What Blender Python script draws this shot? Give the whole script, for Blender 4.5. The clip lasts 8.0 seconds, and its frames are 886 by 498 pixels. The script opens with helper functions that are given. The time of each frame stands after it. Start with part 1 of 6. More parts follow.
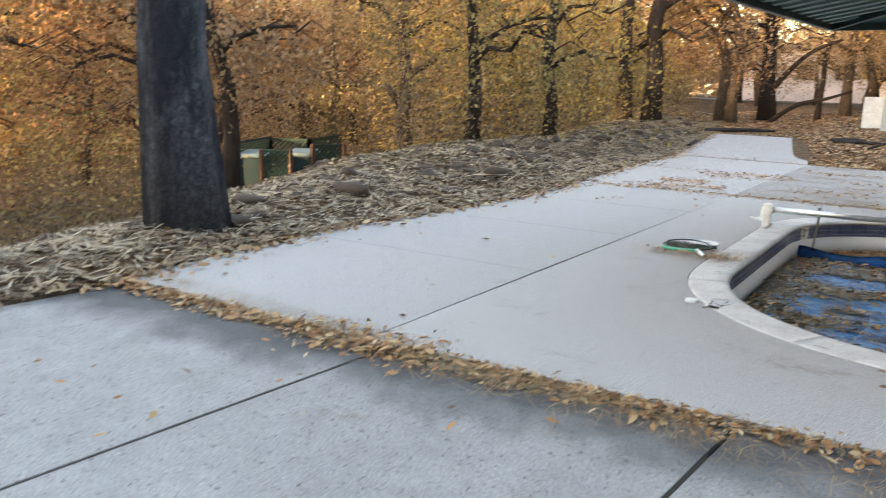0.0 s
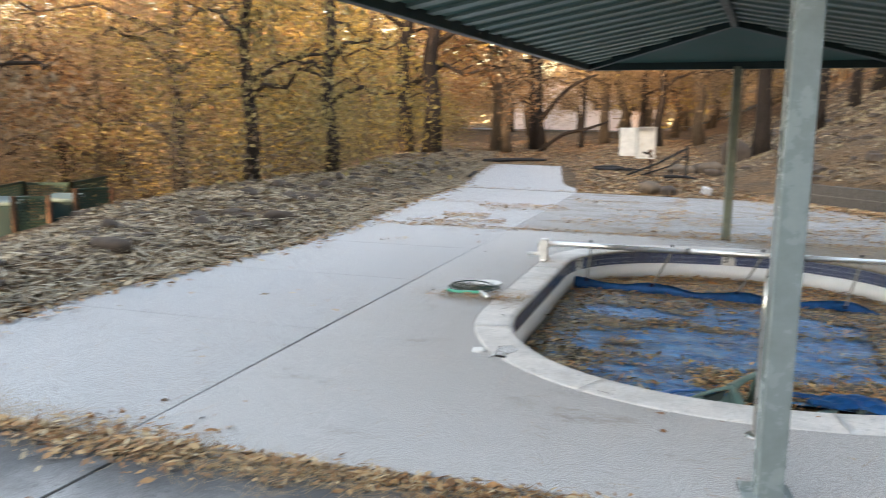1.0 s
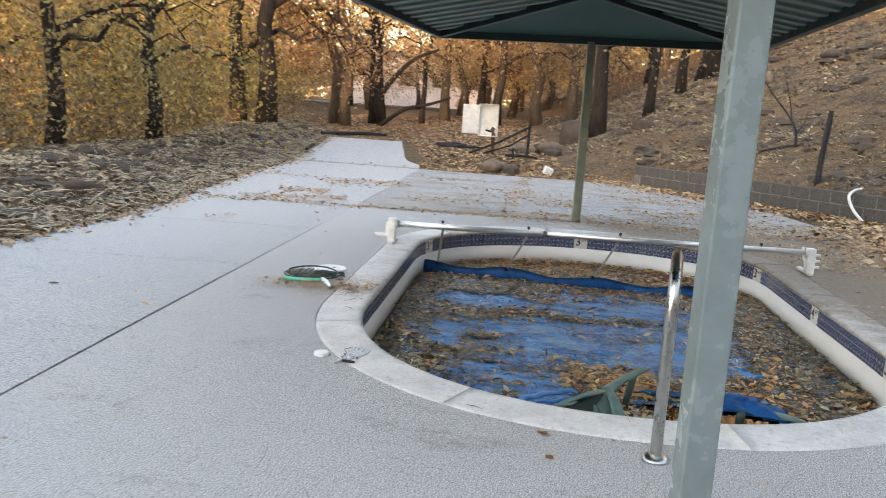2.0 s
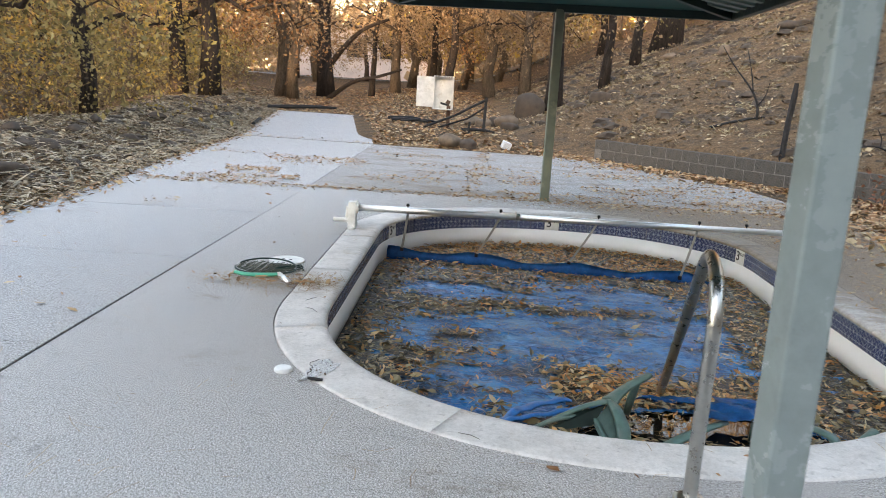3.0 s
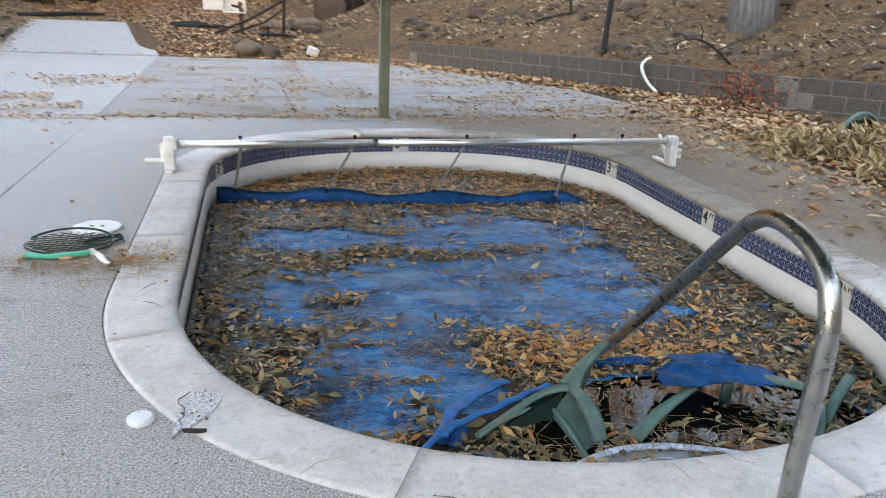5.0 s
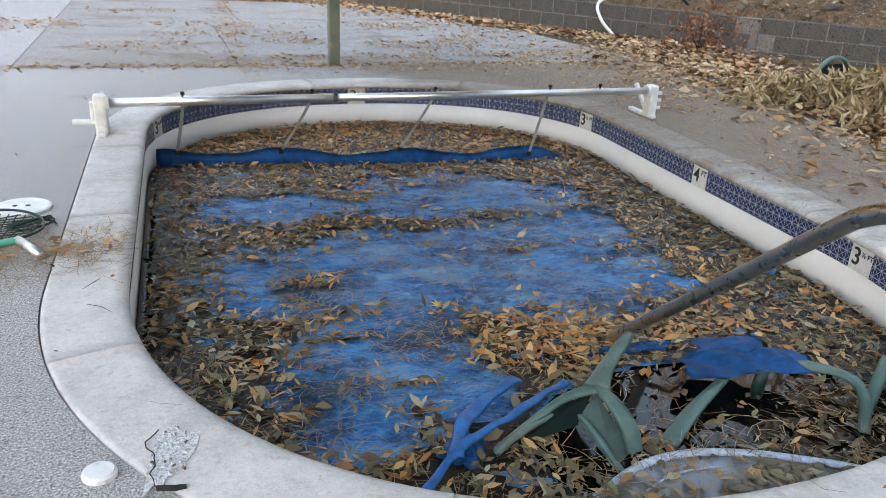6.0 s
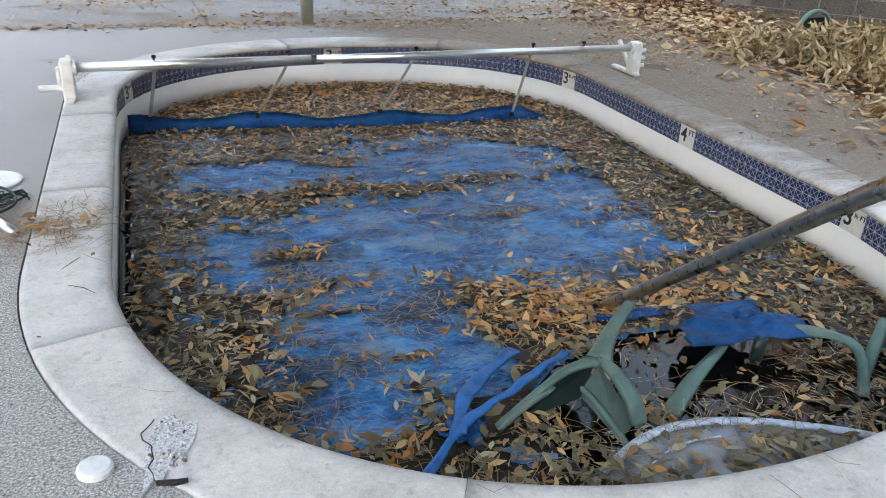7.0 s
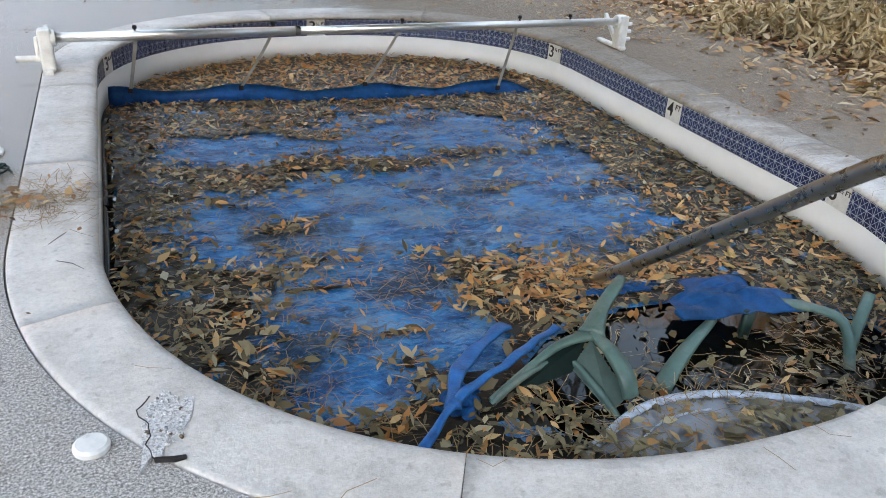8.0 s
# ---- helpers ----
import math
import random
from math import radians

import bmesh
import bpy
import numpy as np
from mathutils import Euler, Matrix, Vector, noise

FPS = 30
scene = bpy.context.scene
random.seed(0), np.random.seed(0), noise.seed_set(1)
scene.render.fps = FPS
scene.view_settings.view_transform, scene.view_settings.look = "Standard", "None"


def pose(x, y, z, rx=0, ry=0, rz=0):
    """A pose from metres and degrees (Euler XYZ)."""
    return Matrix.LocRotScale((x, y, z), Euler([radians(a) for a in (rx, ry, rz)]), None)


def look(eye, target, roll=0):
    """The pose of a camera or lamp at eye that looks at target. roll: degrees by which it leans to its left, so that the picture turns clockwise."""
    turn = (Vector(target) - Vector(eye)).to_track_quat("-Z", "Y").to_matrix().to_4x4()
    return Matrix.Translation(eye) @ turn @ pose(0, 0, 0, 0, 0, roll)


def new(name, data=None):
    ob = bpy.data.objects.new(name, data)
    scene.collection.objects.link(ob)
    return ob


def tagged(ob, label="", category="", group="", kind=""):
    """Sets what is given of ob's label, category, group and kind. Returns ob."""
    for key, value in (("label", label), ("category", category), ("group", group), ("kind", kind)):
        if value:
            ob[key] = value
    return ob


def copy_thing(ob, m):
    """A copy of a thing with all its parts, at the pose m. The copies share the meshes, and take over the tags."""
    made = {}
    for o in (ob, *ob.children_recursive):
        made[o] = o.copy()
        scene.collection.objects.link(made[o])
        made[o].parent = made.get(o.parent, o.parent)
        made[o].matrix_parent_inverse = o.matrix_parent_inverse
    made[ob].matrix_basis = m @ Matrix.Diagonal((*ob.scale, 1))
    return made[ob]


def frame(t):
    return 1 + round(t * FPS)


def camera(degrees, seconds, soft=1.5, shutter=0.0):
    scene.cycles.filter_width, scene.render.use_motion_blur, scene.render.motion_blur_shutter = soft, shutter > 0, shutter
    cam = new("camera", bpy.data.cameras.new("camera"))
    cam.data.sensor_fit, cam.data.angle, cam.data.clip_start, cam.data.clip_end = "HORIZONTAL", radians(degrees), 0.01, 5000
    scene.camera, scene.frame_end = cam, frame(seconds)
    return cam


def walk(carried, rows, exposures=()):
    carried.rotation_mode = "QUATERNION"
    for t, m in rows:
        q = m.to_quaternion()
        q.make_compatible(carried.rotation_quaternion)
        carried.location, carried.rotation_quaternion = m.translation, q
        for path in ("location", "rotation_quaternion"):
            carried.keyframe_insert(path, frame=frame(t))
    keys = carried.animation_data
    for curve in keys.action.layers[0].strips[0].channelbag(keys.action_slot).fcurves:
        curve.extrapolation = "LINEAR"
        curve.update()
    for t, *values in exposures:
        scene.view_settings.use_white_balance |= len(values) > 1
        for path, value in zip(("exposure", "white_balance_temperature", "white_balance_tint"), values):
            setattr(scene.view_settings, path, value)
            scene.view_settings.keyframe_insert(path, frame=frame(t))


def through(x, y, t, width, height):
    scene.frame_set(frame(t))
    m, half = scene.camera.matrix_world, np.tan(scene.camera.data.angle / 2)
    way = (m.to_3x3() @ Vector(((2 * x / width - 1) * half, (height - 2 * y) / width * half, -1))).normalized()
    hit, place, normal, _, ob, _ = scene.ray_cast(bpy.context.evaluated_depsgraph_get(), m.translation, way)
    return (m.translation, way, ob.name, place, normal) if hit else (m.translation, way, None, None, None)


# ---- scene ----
cam = camera(58.3, 8.0, soft=0.6, shutter=0.5)
PATH = [
    (0, (0.295, -0.004, 1.375), (-0.894, 1.552, 0.967), 1.6),
    (0.5, (0.253, 0.209, 1.452), (-0.787, 1.878, 1.089), 0.8),
    (1, (0.191, 0.36, 1.485), (-0.56, 2.185, 1.163), 0.8),
    (1.5, (-0.017, 0.727, 1.437), (-0.517, 2.634, 1.102), 2.8),
    (2, (-0.135, 1.131, 1.391), (-0.489, 3.065, 1.024), 3.4),
    (3.5, (-0.531, 1.945, 1.38), (-0.69, 3.885, 0.92), 2.8),
    (4, (-0.66, 2.218, 1.375), (-0.705, 4.152, 0.868), 1.8),
    (4.5, (-0.795, 2.481, 1.369), (-0.659, 4.393, 0.8), 1.8),
    (5, (-0.909, 2.763, 1.346), (-0.617, 4.638, 0.714), 2.5),
    (5.2, (-0.959, 2.91, 1.323), (-0.618, 4.768, 0.667), 2.7),
    (6.5, (-1.104, 3.405, 1.329), (-0.625, 5.167, 0.512), 2.8),
    (7, (-1.133, 3.43, 1.333), (-0.623, 5.164, 0.477), 2.8),
    (7.5, (-1.152, 3.437, 1.336), (-0.619, 5.147, 0.448), 3.0),
    (8, (-1.177, 3.454, 1.329), (-0.621, 5.145, 0.417), 3.6),
]
walk(cam, [(t, look(eye, target, roll)) for t, eye, target, roll in PATH], [(0.0, 3.54, 8650, 17.5), (3.0, 3.56, 8350, 18), (8.0, 3.66, 8150, 19)])

# ---- world, sun, exposure ----
SUN_DIR = Vector((-0.30, -0.94, 0.165)).normalized()
world = bpy.data.worlds.new("world")
scene.world = world
world.use_nodes = True
wn = world.node_tree.nodes
sky = wn.new("ShaderNodeTexSky")
sky.sky_type = "NISHITA"
sky.sun_disc = False
sky.sun_elevation = math.asin(SUN_DIR.z)
sky.sun_rotation = math.atan2(SUN_DIR.x, SUN_DIR.y)
sky.air_density, sky.dust_density, sky.ozone_density = 1.0, 0.8, 1.2
wn["Background"].inputs["Strength"].default_value = 0.15
world.node_tree.links.new(sky.outputs[0], wn["Background"].inputs["Color"])
sun_data = bpy.data.lights.new("sun", "SUN")
sun_data.energy, sun_data.angle, sun_data.color = 3.6, radians(4.0), (1.0, 0.78, 0.54)
sun = new("sun", sun_data)
sun.matrix_world = look(SUN_DIR * 50, (0, 0, 0))


# ---- materials ----
class Nodes:
    """A small writer of node materials."""

    def __init__(self, name, rough=0.8, metal=0.0, spec=0.4):
        self.mat = bpy.data.materials.new(name)
        self.mat.use_nodes = True
        self.tree = self.mat.node_tree
        self.bsdf = self.tree.nodes["Principled BSDF"]
        self.set(self.bsdf, "Roughness", rough)
        self.set(self.bsdf, "Metallic", metal)
        self.set(self.bsdf, "Specular IOR Level", spec)
        self.coord = self.tree.nodes.new("ShaderNodeTexCoord")

    def set(self, node, key, value):
        if hasattr(value, "is_output"):
            self.tree.links.new(value, node.inputs[key])
        else:
            node.inputs[key].default_value = value

    def add(self, kind, out=0, settings=(), **inputs):
        n = self.tree.nodes.new(kind)
        for key, value in settings:
            setattr(n, key, value)
        for key, value in inputs.items():
            self.set(n, key.replace("_", " "), value)
        return n.outputs[out]

    def place(self, scale=(1, 1, 1), space="Object", turn=0.0):
        n = self.tree.nodes.new("ShaderNodeMapping")
        self.tree.links.new(self.coord.outputs[space], n.inputs["Vector"])
        n.inputs["Scale"].default_value = scale
        n.inputs["Rotation"].default_value = (0, 0, turn)
        return n.outputs[0]

    def noise(self, scale, detail=4.0, rough=0.6, vec=None, distortion=0.0):
        return self.add("ShaderNodeTexNoise", 0, Vector=vec or self.coord.outputs["Object"], Scale=scale, Detail=detail, Roughness=rough, Distortion=distortion)

    def voronoi(self, scale, out=0, vec=None, feature="F1"):
        return self.add("ShaderNodeTexVoronoi", out, (("feature", feature),), Vector=vec or self.coord.outputs["Object"], Scale=scale)

    def ramp(self, fac, *stops):
        n = self.tree.nodes.new("ShaderNodeValToRGB")
        self.tree.links.new(fac, n.inputs[0])
        el = n.color_ramp.elements
        while len(el) < len(stops):
            el.new(0.5)
        for e, (pos, col) in zip(el, stops):
            e.position = pos
            e.color = (*col, 1) if len(col) == 3 else col
        return n.outputs[0]

    def mix(self, fac, a, b, mode="MIX"):
        n = self.tree.nodes.new("ShaderNodeMix")
        n.data_type, n.blend_type = "RGBA", mode
        for key, value in ((0, fac), (6, a), (7, b)):
            if hasattr(value, "is_output"):
                self.tree.links.new(value, n.inputs[key])
            else:
                n.inputs[key].default_value = (*value, 1) if isinstance(value, tuple) else value
        return n.outputs[2]

    def math(self, op, a, b=0.0):
        n = self.tree.nodes.new("ShaderNodeMath")
        n.operation = op
        for key, value in ((0, a), (1, b)):
            if hasattr(value, "is_output"):
                self.tree.links.new(value, n.inputs[key])
            else:
                n.inputs[key].default_value = value
        return n.outputs[0]

    def color(self, value):
        self.set(self.bsdf, "Base Color", (*value, 1) if isinstance(value, tuple) else value)
        return self

    def bump(self, height, strength=0.3, distance=0.01):
        n = self.tree.nodes.new("ShaderNodeBump")
        n.inputs["Strength"].default_value, n.inputs["Distance"].default_value = strength, distance
        self.tree.links.new(height, n.inputs["Height"])
        self.tree.links.new(n.outputs[0], self.bsdf.inputs["Normal"])
        return self


def grey(v, warm=0.0):
    return (v * (1 + warm), v, v * (1 - warm))


def concrete(name, base, coarse, warm=0.0, stain=(0.17, 0.115, 0.07), stain_from=0.60, speck=0.5, dark_band=None, pit=0.7, silt=False):
    """Cast concrete: fine grains, cloudy mottling, brown dirt stains; optionally a darker band along a line y = a x +
    b, to its near side; silt: brown washed-in dirt towards the slope.
    """
    m = Nodes(name, rough=0.92, spec=0.2)
    big = m.noise(0.6, 6, 0.7)
    mid = m.noise(4.5, 6, 0.75)
    grain = m.noise(coarse, 6, 0.85)
    c = m.ramp(big, (0.34, grey(base * 0.74, warm)), (0.66, grey(base * 1.16, warm)))
    c = m.mix(0.45, c, m.ramp(mid, (0.36, grey(base * 0.66, warm)), (0.64, grey(base * 1.28, warm))))
    c = m.mix(speck, c, m.ramp(grain, (0.40, grey(base * 0.42, warm * 2)), (0.5, grey(base, warm)), (0.60, grey(min(base * 1.7, 0.85), warm))))
    pits = m.ramp(m.noise(coarse * 0.45, 2, 0.5), (0.30, (pit, pit, pit)), (0.37, (0, 0, 0)))
    c = m.mix(pits, c, grey(base * 0.28, 0.1))
    st = m.ramp(m.noise(0.8, 7, 0.8, m.place((1.0, 2.0, 1))), (stain_from, (0, 0, 0)), (stain_from + 0.16, (0.75, 0.75, 0.75)))
    c = m.mix(st, c, stain)
    spots = m.ramp(m.noise(1.9, 5, 0.7, m.place((1.3, 1, 1), turn=0.5)), (0.66, (0, 0, 0)), (0.76, (0.6, 0.6, 0.6)))
    c = m.mix(spots, c, grey(base * 0.34, 0.06))
    scuffs = m.ramp(m.noise(11, 7, 0.8, m.place((0.35, 2.4, 1), turn=0.15), 0.6), (0.58, (0, 0, 0)), (0.70, (0.6, 0.6, 0.6)))
    c = m.mix(m.math("MULTIPLY", scuffs, speck), c, grey(base * 0.30, 0.05))
    pale = m.ramp(m.noise(16, 6, 0.8, m.place((0.5, 2.0, 1), turn=-0.2)), (0.60, (0, 0, 0)), (0.72, (0.5, 0.5, 0.5)))
    c = m.mix(m.math("MULTIPLY", pale, speck), c, grey(min(base * 1.6, 0.8), warm))
    if silt:
        n = m.tree.nodes.new("ShaderNodeSeparateXYZ")
        m.tree.links.new(m.coord.outputs["Object"], n.inputs[0])
        g = m.math("ADD", n.outputs[0], m.math("SUBTRACT", m.math("MULTIPLY", m.math("SUBTRACT", n.outputs[1], 9.5), 0.45), 0.15))
        g = m.math("ADD", g, m.math("MULTIPLY", m.math("SUBTRACT", m.noise(2.6, 7, 0.75, m.place((0.6, 1.6, 1))), 0.5), 2.2))
        g = m.math("DIVIDE", g, 1.4)
        c = m.mix(m.ramp(g, (0.05, (0, 0, 0)), (0.5, (0.65, 0.65, 0.65)), (1.0, (0.8, 0.8, 0.8))), c, m.ramp(m.noise(30, 4, 0.7), (0.3, (0.10, 0.064, 0.038)), (0.7, (0.28, 0.19, 0.115))))
    # colour darkens in a ragged band on the near side of the line
    if dark_band:
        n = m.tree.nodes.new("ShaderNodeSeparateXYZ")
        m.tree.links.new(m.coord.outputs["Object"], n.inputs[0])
        away = m.math("SUBTRACT", m.math("ADD", m.math("MULTIPLY", n.outputs[0], dark_band[0]), dark_band[1]), n.outputs[1])
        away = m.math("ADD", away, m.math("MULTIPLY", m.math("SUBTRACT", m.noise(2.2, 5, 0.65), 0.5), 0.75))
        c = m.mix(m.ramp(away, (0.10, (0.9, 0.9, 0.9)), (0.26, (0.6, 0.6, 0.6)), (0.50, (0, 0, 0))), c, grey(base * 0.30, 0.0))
    c = m.mix(speck * 0.7, c, m.ramp(m.noise(coarse * 2.6, 3, 0.8), (0.36, (0.16, 0.16, 0.16)), (0.5, (0.5, 0.5, 0.5)), (0.64, (0.84, 0.84, 0.84))), "OVERLAY")
    grit = m.noise(coarse * 1.1, 5, 0.8)
    c = m.mix(speck * 0.9, c, m.ramp(grit, (0.38, (0.22, 0.22, 0.22)), (0.5, (0.52, 0.52, 0.52)), (0.60, (0.80, 0.80, 0.80))), "OVERLAY")
    m.color(c).bump(m.mix(0.5, grain, grit), 0.8, 0.006)
    return m.mat


def plain(name, col, rough=0.5, metal=0.0, var=0.18, scale=9.0, bump=0.15, dirt=None, dirt_from=0.58):
    m = Nodes(name, rough=rough, metal=metal)
    n = m.noise(scale, 5, 0.65)
    lo, hi = tuple(v * (1 - var) for v in col), tuple(min(v * (1 + var), 0.9) for v in col)
    c = m.ramp(n, (0.3, lo), (0.7, hi))
    if dirt:
        c = m.mix(m.ramp(m.noise(scale * 0.45, 6, 0.75), (dirt_from, (0, 0, 0)), (dirt_from + 0.15, (0.8, 0.8, 0.8))), c, dirt)
    m.color(c).bump(m.noise(scale * 6, 3), bump, 0.003)
    m.set(m.bsdf, "Roughness", m.ramp(n, (0.25, grey(max(rough - 0.1, 0.03))), (0.75, grey(min(rough + 0.12, 1.0)))))
    return m.mat


def leafy(name, cols, rough=0.65, through=0.0):
    """Leaves of several hues, one hue to each leaf."""
    m = Nodes(name, rough=rough, spec=0.3)
    rnd = m.add("ShaderNodeNewGeometry", "Random Per Island")
    step = 1.0 / (len(cols) - 1)
    c = m.ramp(rnd, *[(i * step, k) for i, k in enumerate(cols)])
    c = m.mix(0.22, c, m.ramp(m.noise(1.3, 3), (0.3, tuple(v * 0.5 for v in cols[0])), (0.7, cols[-1])))
    m.color(c)
    if through:
        t = m.tree.nodes.new("ShaderNodeBsdfTranslucent")
        m.tree.links.new(c, t.inputs["Color"])
        mixer = m.tree.nodes.new("ShaderNodeMixShader")
        mixer.inputs[0].default_value = through
        m.tree.links.new(m.bsdf.outputs[0], mixer.inputs[1])
        m.tree.links.new(t.outputs[0], mixer.inputs[2])
        m.tree.links.new(mixer.outputs[0], m.tree.nodes["Material Output"].inputs["Surface"])
    return m.mat


def bark(name, dark, light, crack=7.0, char=None, grain=0.16):
    m = Nodes(name, rough=0.95, spec=0.15)
    v = m.place((1, 1, grain))
    warp = m.add("ShaderNodeVectorMath", 0, (("operation", "ADD"),))
    node = warp.node
    shift = m.add("ShaderNodeTexNoise", 1, Vector=v, Scale=crack * 1.4, Detail=5.0, Roughness=0.7)
    small = m.add("ShaderNodeVectorMath", 0, (("operation", "SCALE"),), Scale=2.2 / crack)
    m.tree.links.new(shift, small.node.inputs[0])
    m.tree.links.new(v, node.inputs[0])
    m.tree.links.new(small, node.inputs[1])
    cells = m.voronoi(crack, 0, warp, "DISTANCE_TO_EDGE")
    n = m.noise(14, 7, 0.8, v)
    c = m.mix(m.ramp(cells, (0.0, (0.8, 0.8, 0.8)), (0.14, (0, 0, 0))), m.ramp(n, (0.3, dark), (0.7, light)), tuple(k * 0.55 for k in dark))
    c = m.mix(0.35, c, m.ramp(m.noise(45, 4, 0.7), (0.35, tuple(k * 0.7 for k in dark)), (0.65, light)))
    if char:
        c = m.mix(m.ramp(m.noise(1.6, 5, 0.7, m.place((1, 1, 0.25))), (0.44, (0.85, 0.85, 0.85)), (0.56, (0, 0, 0))), c, char)
    m.color(c).bump(m.mix(0.5, m.ramp(cells, (0.0, (0, 0, 0)), (0.25, (1, 1, 1))), n), 0.9, 0.04)
    return m.mat


def soil(name):
    m = Nodes(name, rough=0.97, spec=0.1)
    a, b, c3 = m.noise(0.35, 6, 0.7), m.noise(2.2, 9, 0.82, distortion=0.5), m.noise(22, 7, 0.9)
    c = m.ramp(a, (0.3, (0.09, 0.056, 0.034)), (0.5, (0.16, 0.098, 0.057)), (0.7, (0.19, 0.135, 0.09)))
    c = m.mix(0.55, c, m.ramp(b, (0.3, (0.04, 0.027, 0.018)), (0.55, (0.15, 0.096, 0.057)), (0.75, (0.33, 0.23, 0.13))))
    c = m.mix(0.5, c, m.ramp(c3, (0.38, (0.018, 0.012, 0.008)), (0.5, (0.12, 0.072, 0.040)), (0.62, (0.44, 0.29, 0.16))))
    burnt = m.ramp(m.noise(0.9, 8, 0.75, m.place((1, 1.6, 1)), 0.6), (0.48, (0, 0, 0)), (0.62, (0.75, 0.75, 0.75)))
    c = m.mix(burnt, c, m.ramp(c3, (0.40, (0.016, 0.014, 0.013)), (0.55, (0.075, 0.066, 0.058)), (0.68, (0.20, 0.18, 0.155))))
    clods = m.voronoi(5.5, 0, m.place((1, 1.5, 1)))
    c = m.mix(m.ramp(clods, (0.10, (0.55, 0.55, 0.55)), (0.42, (0, 0, 0))), c, (0.022, 0.016, 0.012))
    m.color(c).bump(m.mix(0.5, m.mix(0.5, b, c3), clods), 1.0, 0.07)
    return m.mat


def tile_pattern(name):
    """Dark blue glazed tile with a pale lattice of squares and diagonals."""
    m = Nodes(name, rough=0.25, spec=0.5)
    n = m.tree.nodes.new("ShaderNodeSeparateXYZ")
    m.tree.links.new(m.coord.outputs["Object"], n.inputs[0])
    u, v = n.outputs[0], n.outputs[2]
    cell = 0.05

    def stripes(value):
        return m.math("ABSOLUTE", m.math("SUBTRACT", m.math("FRACT", m.math("ADD", m.math("DIVIDE", value, cell), 0.5)), 0.5))

    lines = m.math("MINIMUM", m.math("MINIMUM", stripes(u), stripes(v)), m.math("MINIMUM", stripes(m.math("ADD", u, v)), stripes(m.math("SUBTRACT", u, v))))
    rnd = m.add("ShaderNodeObjectInfo", "Random")
    glaze = m.ramp(m.noise(35, 3), (0.3, (0.012, 0.022, 0.085)), (0.7, (0.035, 0.06, 0.19)))
    glaze = m.mix(m.math("MULTIPLY", rnd, 0.4), glaze, (0.05, 0.055, 0.10))
    pale = m.ramp(m.noise(50, 3), (0.3, (0.28, 0.34, 0.46)), (0.7, (0.48, 0.54, 0.62)))
    m.color(m.mix(m.ramp(lines, (0.025, (1, 1, 1)), (0.05, (0, 0, 0))), glaze, pale))
    return m.mat


def cover_cloth(name):
    """Blue woven cover under a film of water, with silt; wet sheen and crease shading are painted into the colour."""
    m = Nodes(name, rough=0.3, spec=0.16)
    wet = m.noise(1.7, 5, 0.6, distortion=0.6)
    n = m.noise(4.5, 6, 0.7, m.place((1, 2.2, 1), turn=0.3), 0.8)
    c = m.ramp(n, (0.34, (0.003, 0.035, 0.11)), (0.47, (0.008, 0.115, 0.30)), (0.60, (0.025, 0.23, 0.50)))
    # pale patches put the wet sheen of the sky into the colour
    c = m.mix(m.ramp(m.noise(3.1, 6, 0.7, m.place((1, 1.8, 1), turn=-0.35)), (0.50, (0, 0, 0)), (0.60, (0.7, 0.7, 0.7))), c, (0.13, 0.27, 0.40))
    c = m.mix(m.ramp(m.noise(2.3, 6, 0.7), (0.40, (0.85, 0.85, 0.85)), (0.49, (0, 0, 0))), c, (0.008, 0.028, 0.055))
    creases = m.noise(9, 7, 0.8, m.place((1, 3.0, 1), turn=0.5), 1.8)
    # crests lightened and troughs darkened in the colour, as if lit
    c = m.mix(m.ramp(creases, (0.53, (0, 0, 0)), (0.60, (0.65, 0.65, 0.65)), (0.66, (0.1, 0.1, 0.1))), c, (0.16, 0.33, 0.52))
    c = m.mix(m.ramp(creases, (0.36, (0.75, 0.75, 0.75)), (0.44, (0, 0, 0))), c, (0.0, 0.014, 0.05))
    silt = m.ramp(m.noise(6.5, 7, 0.8, m.place((1, 2.2, 1), turn=0.1), 0.8), (0.56, (0, 0, 0)), (0.66, (0.65, 0.65, 0.65)))
    c = m.mix(silt, c, (0.075, 0.06, 0.045))
    mesh = m.math("MULTIPLY", m.voronoi(190, 0), 1.0)
    c = m.mix(0.2, c, m.ramp(mesh, (0.15, (0.25, 0.25, 0.25)), (0.5, (0.75, 0.75, 0.75))), "OVERLAY")
    m.color(c)
    m.set(m.bsdf, "Roughness", m.ramp(wet, (0.40, grey(0.12)), (0.60, grey(0.5))))
    weave = m.add("ShaderNodeTexWave", 0, (("wave_type", "BANDS"),), Vector=m.place((1, 1, 1), turn=0.7), Scale=60, Distortion=1.5)
    folds = m.noise(5.5, 5, 0.6, m.place((1, 2.4, 1), turn=0.25), 1.2)
    m.bump(m.mix(0.4, m.mix(0.12, folds, weave), creases), 0.6, 0.025)
    return m.mat


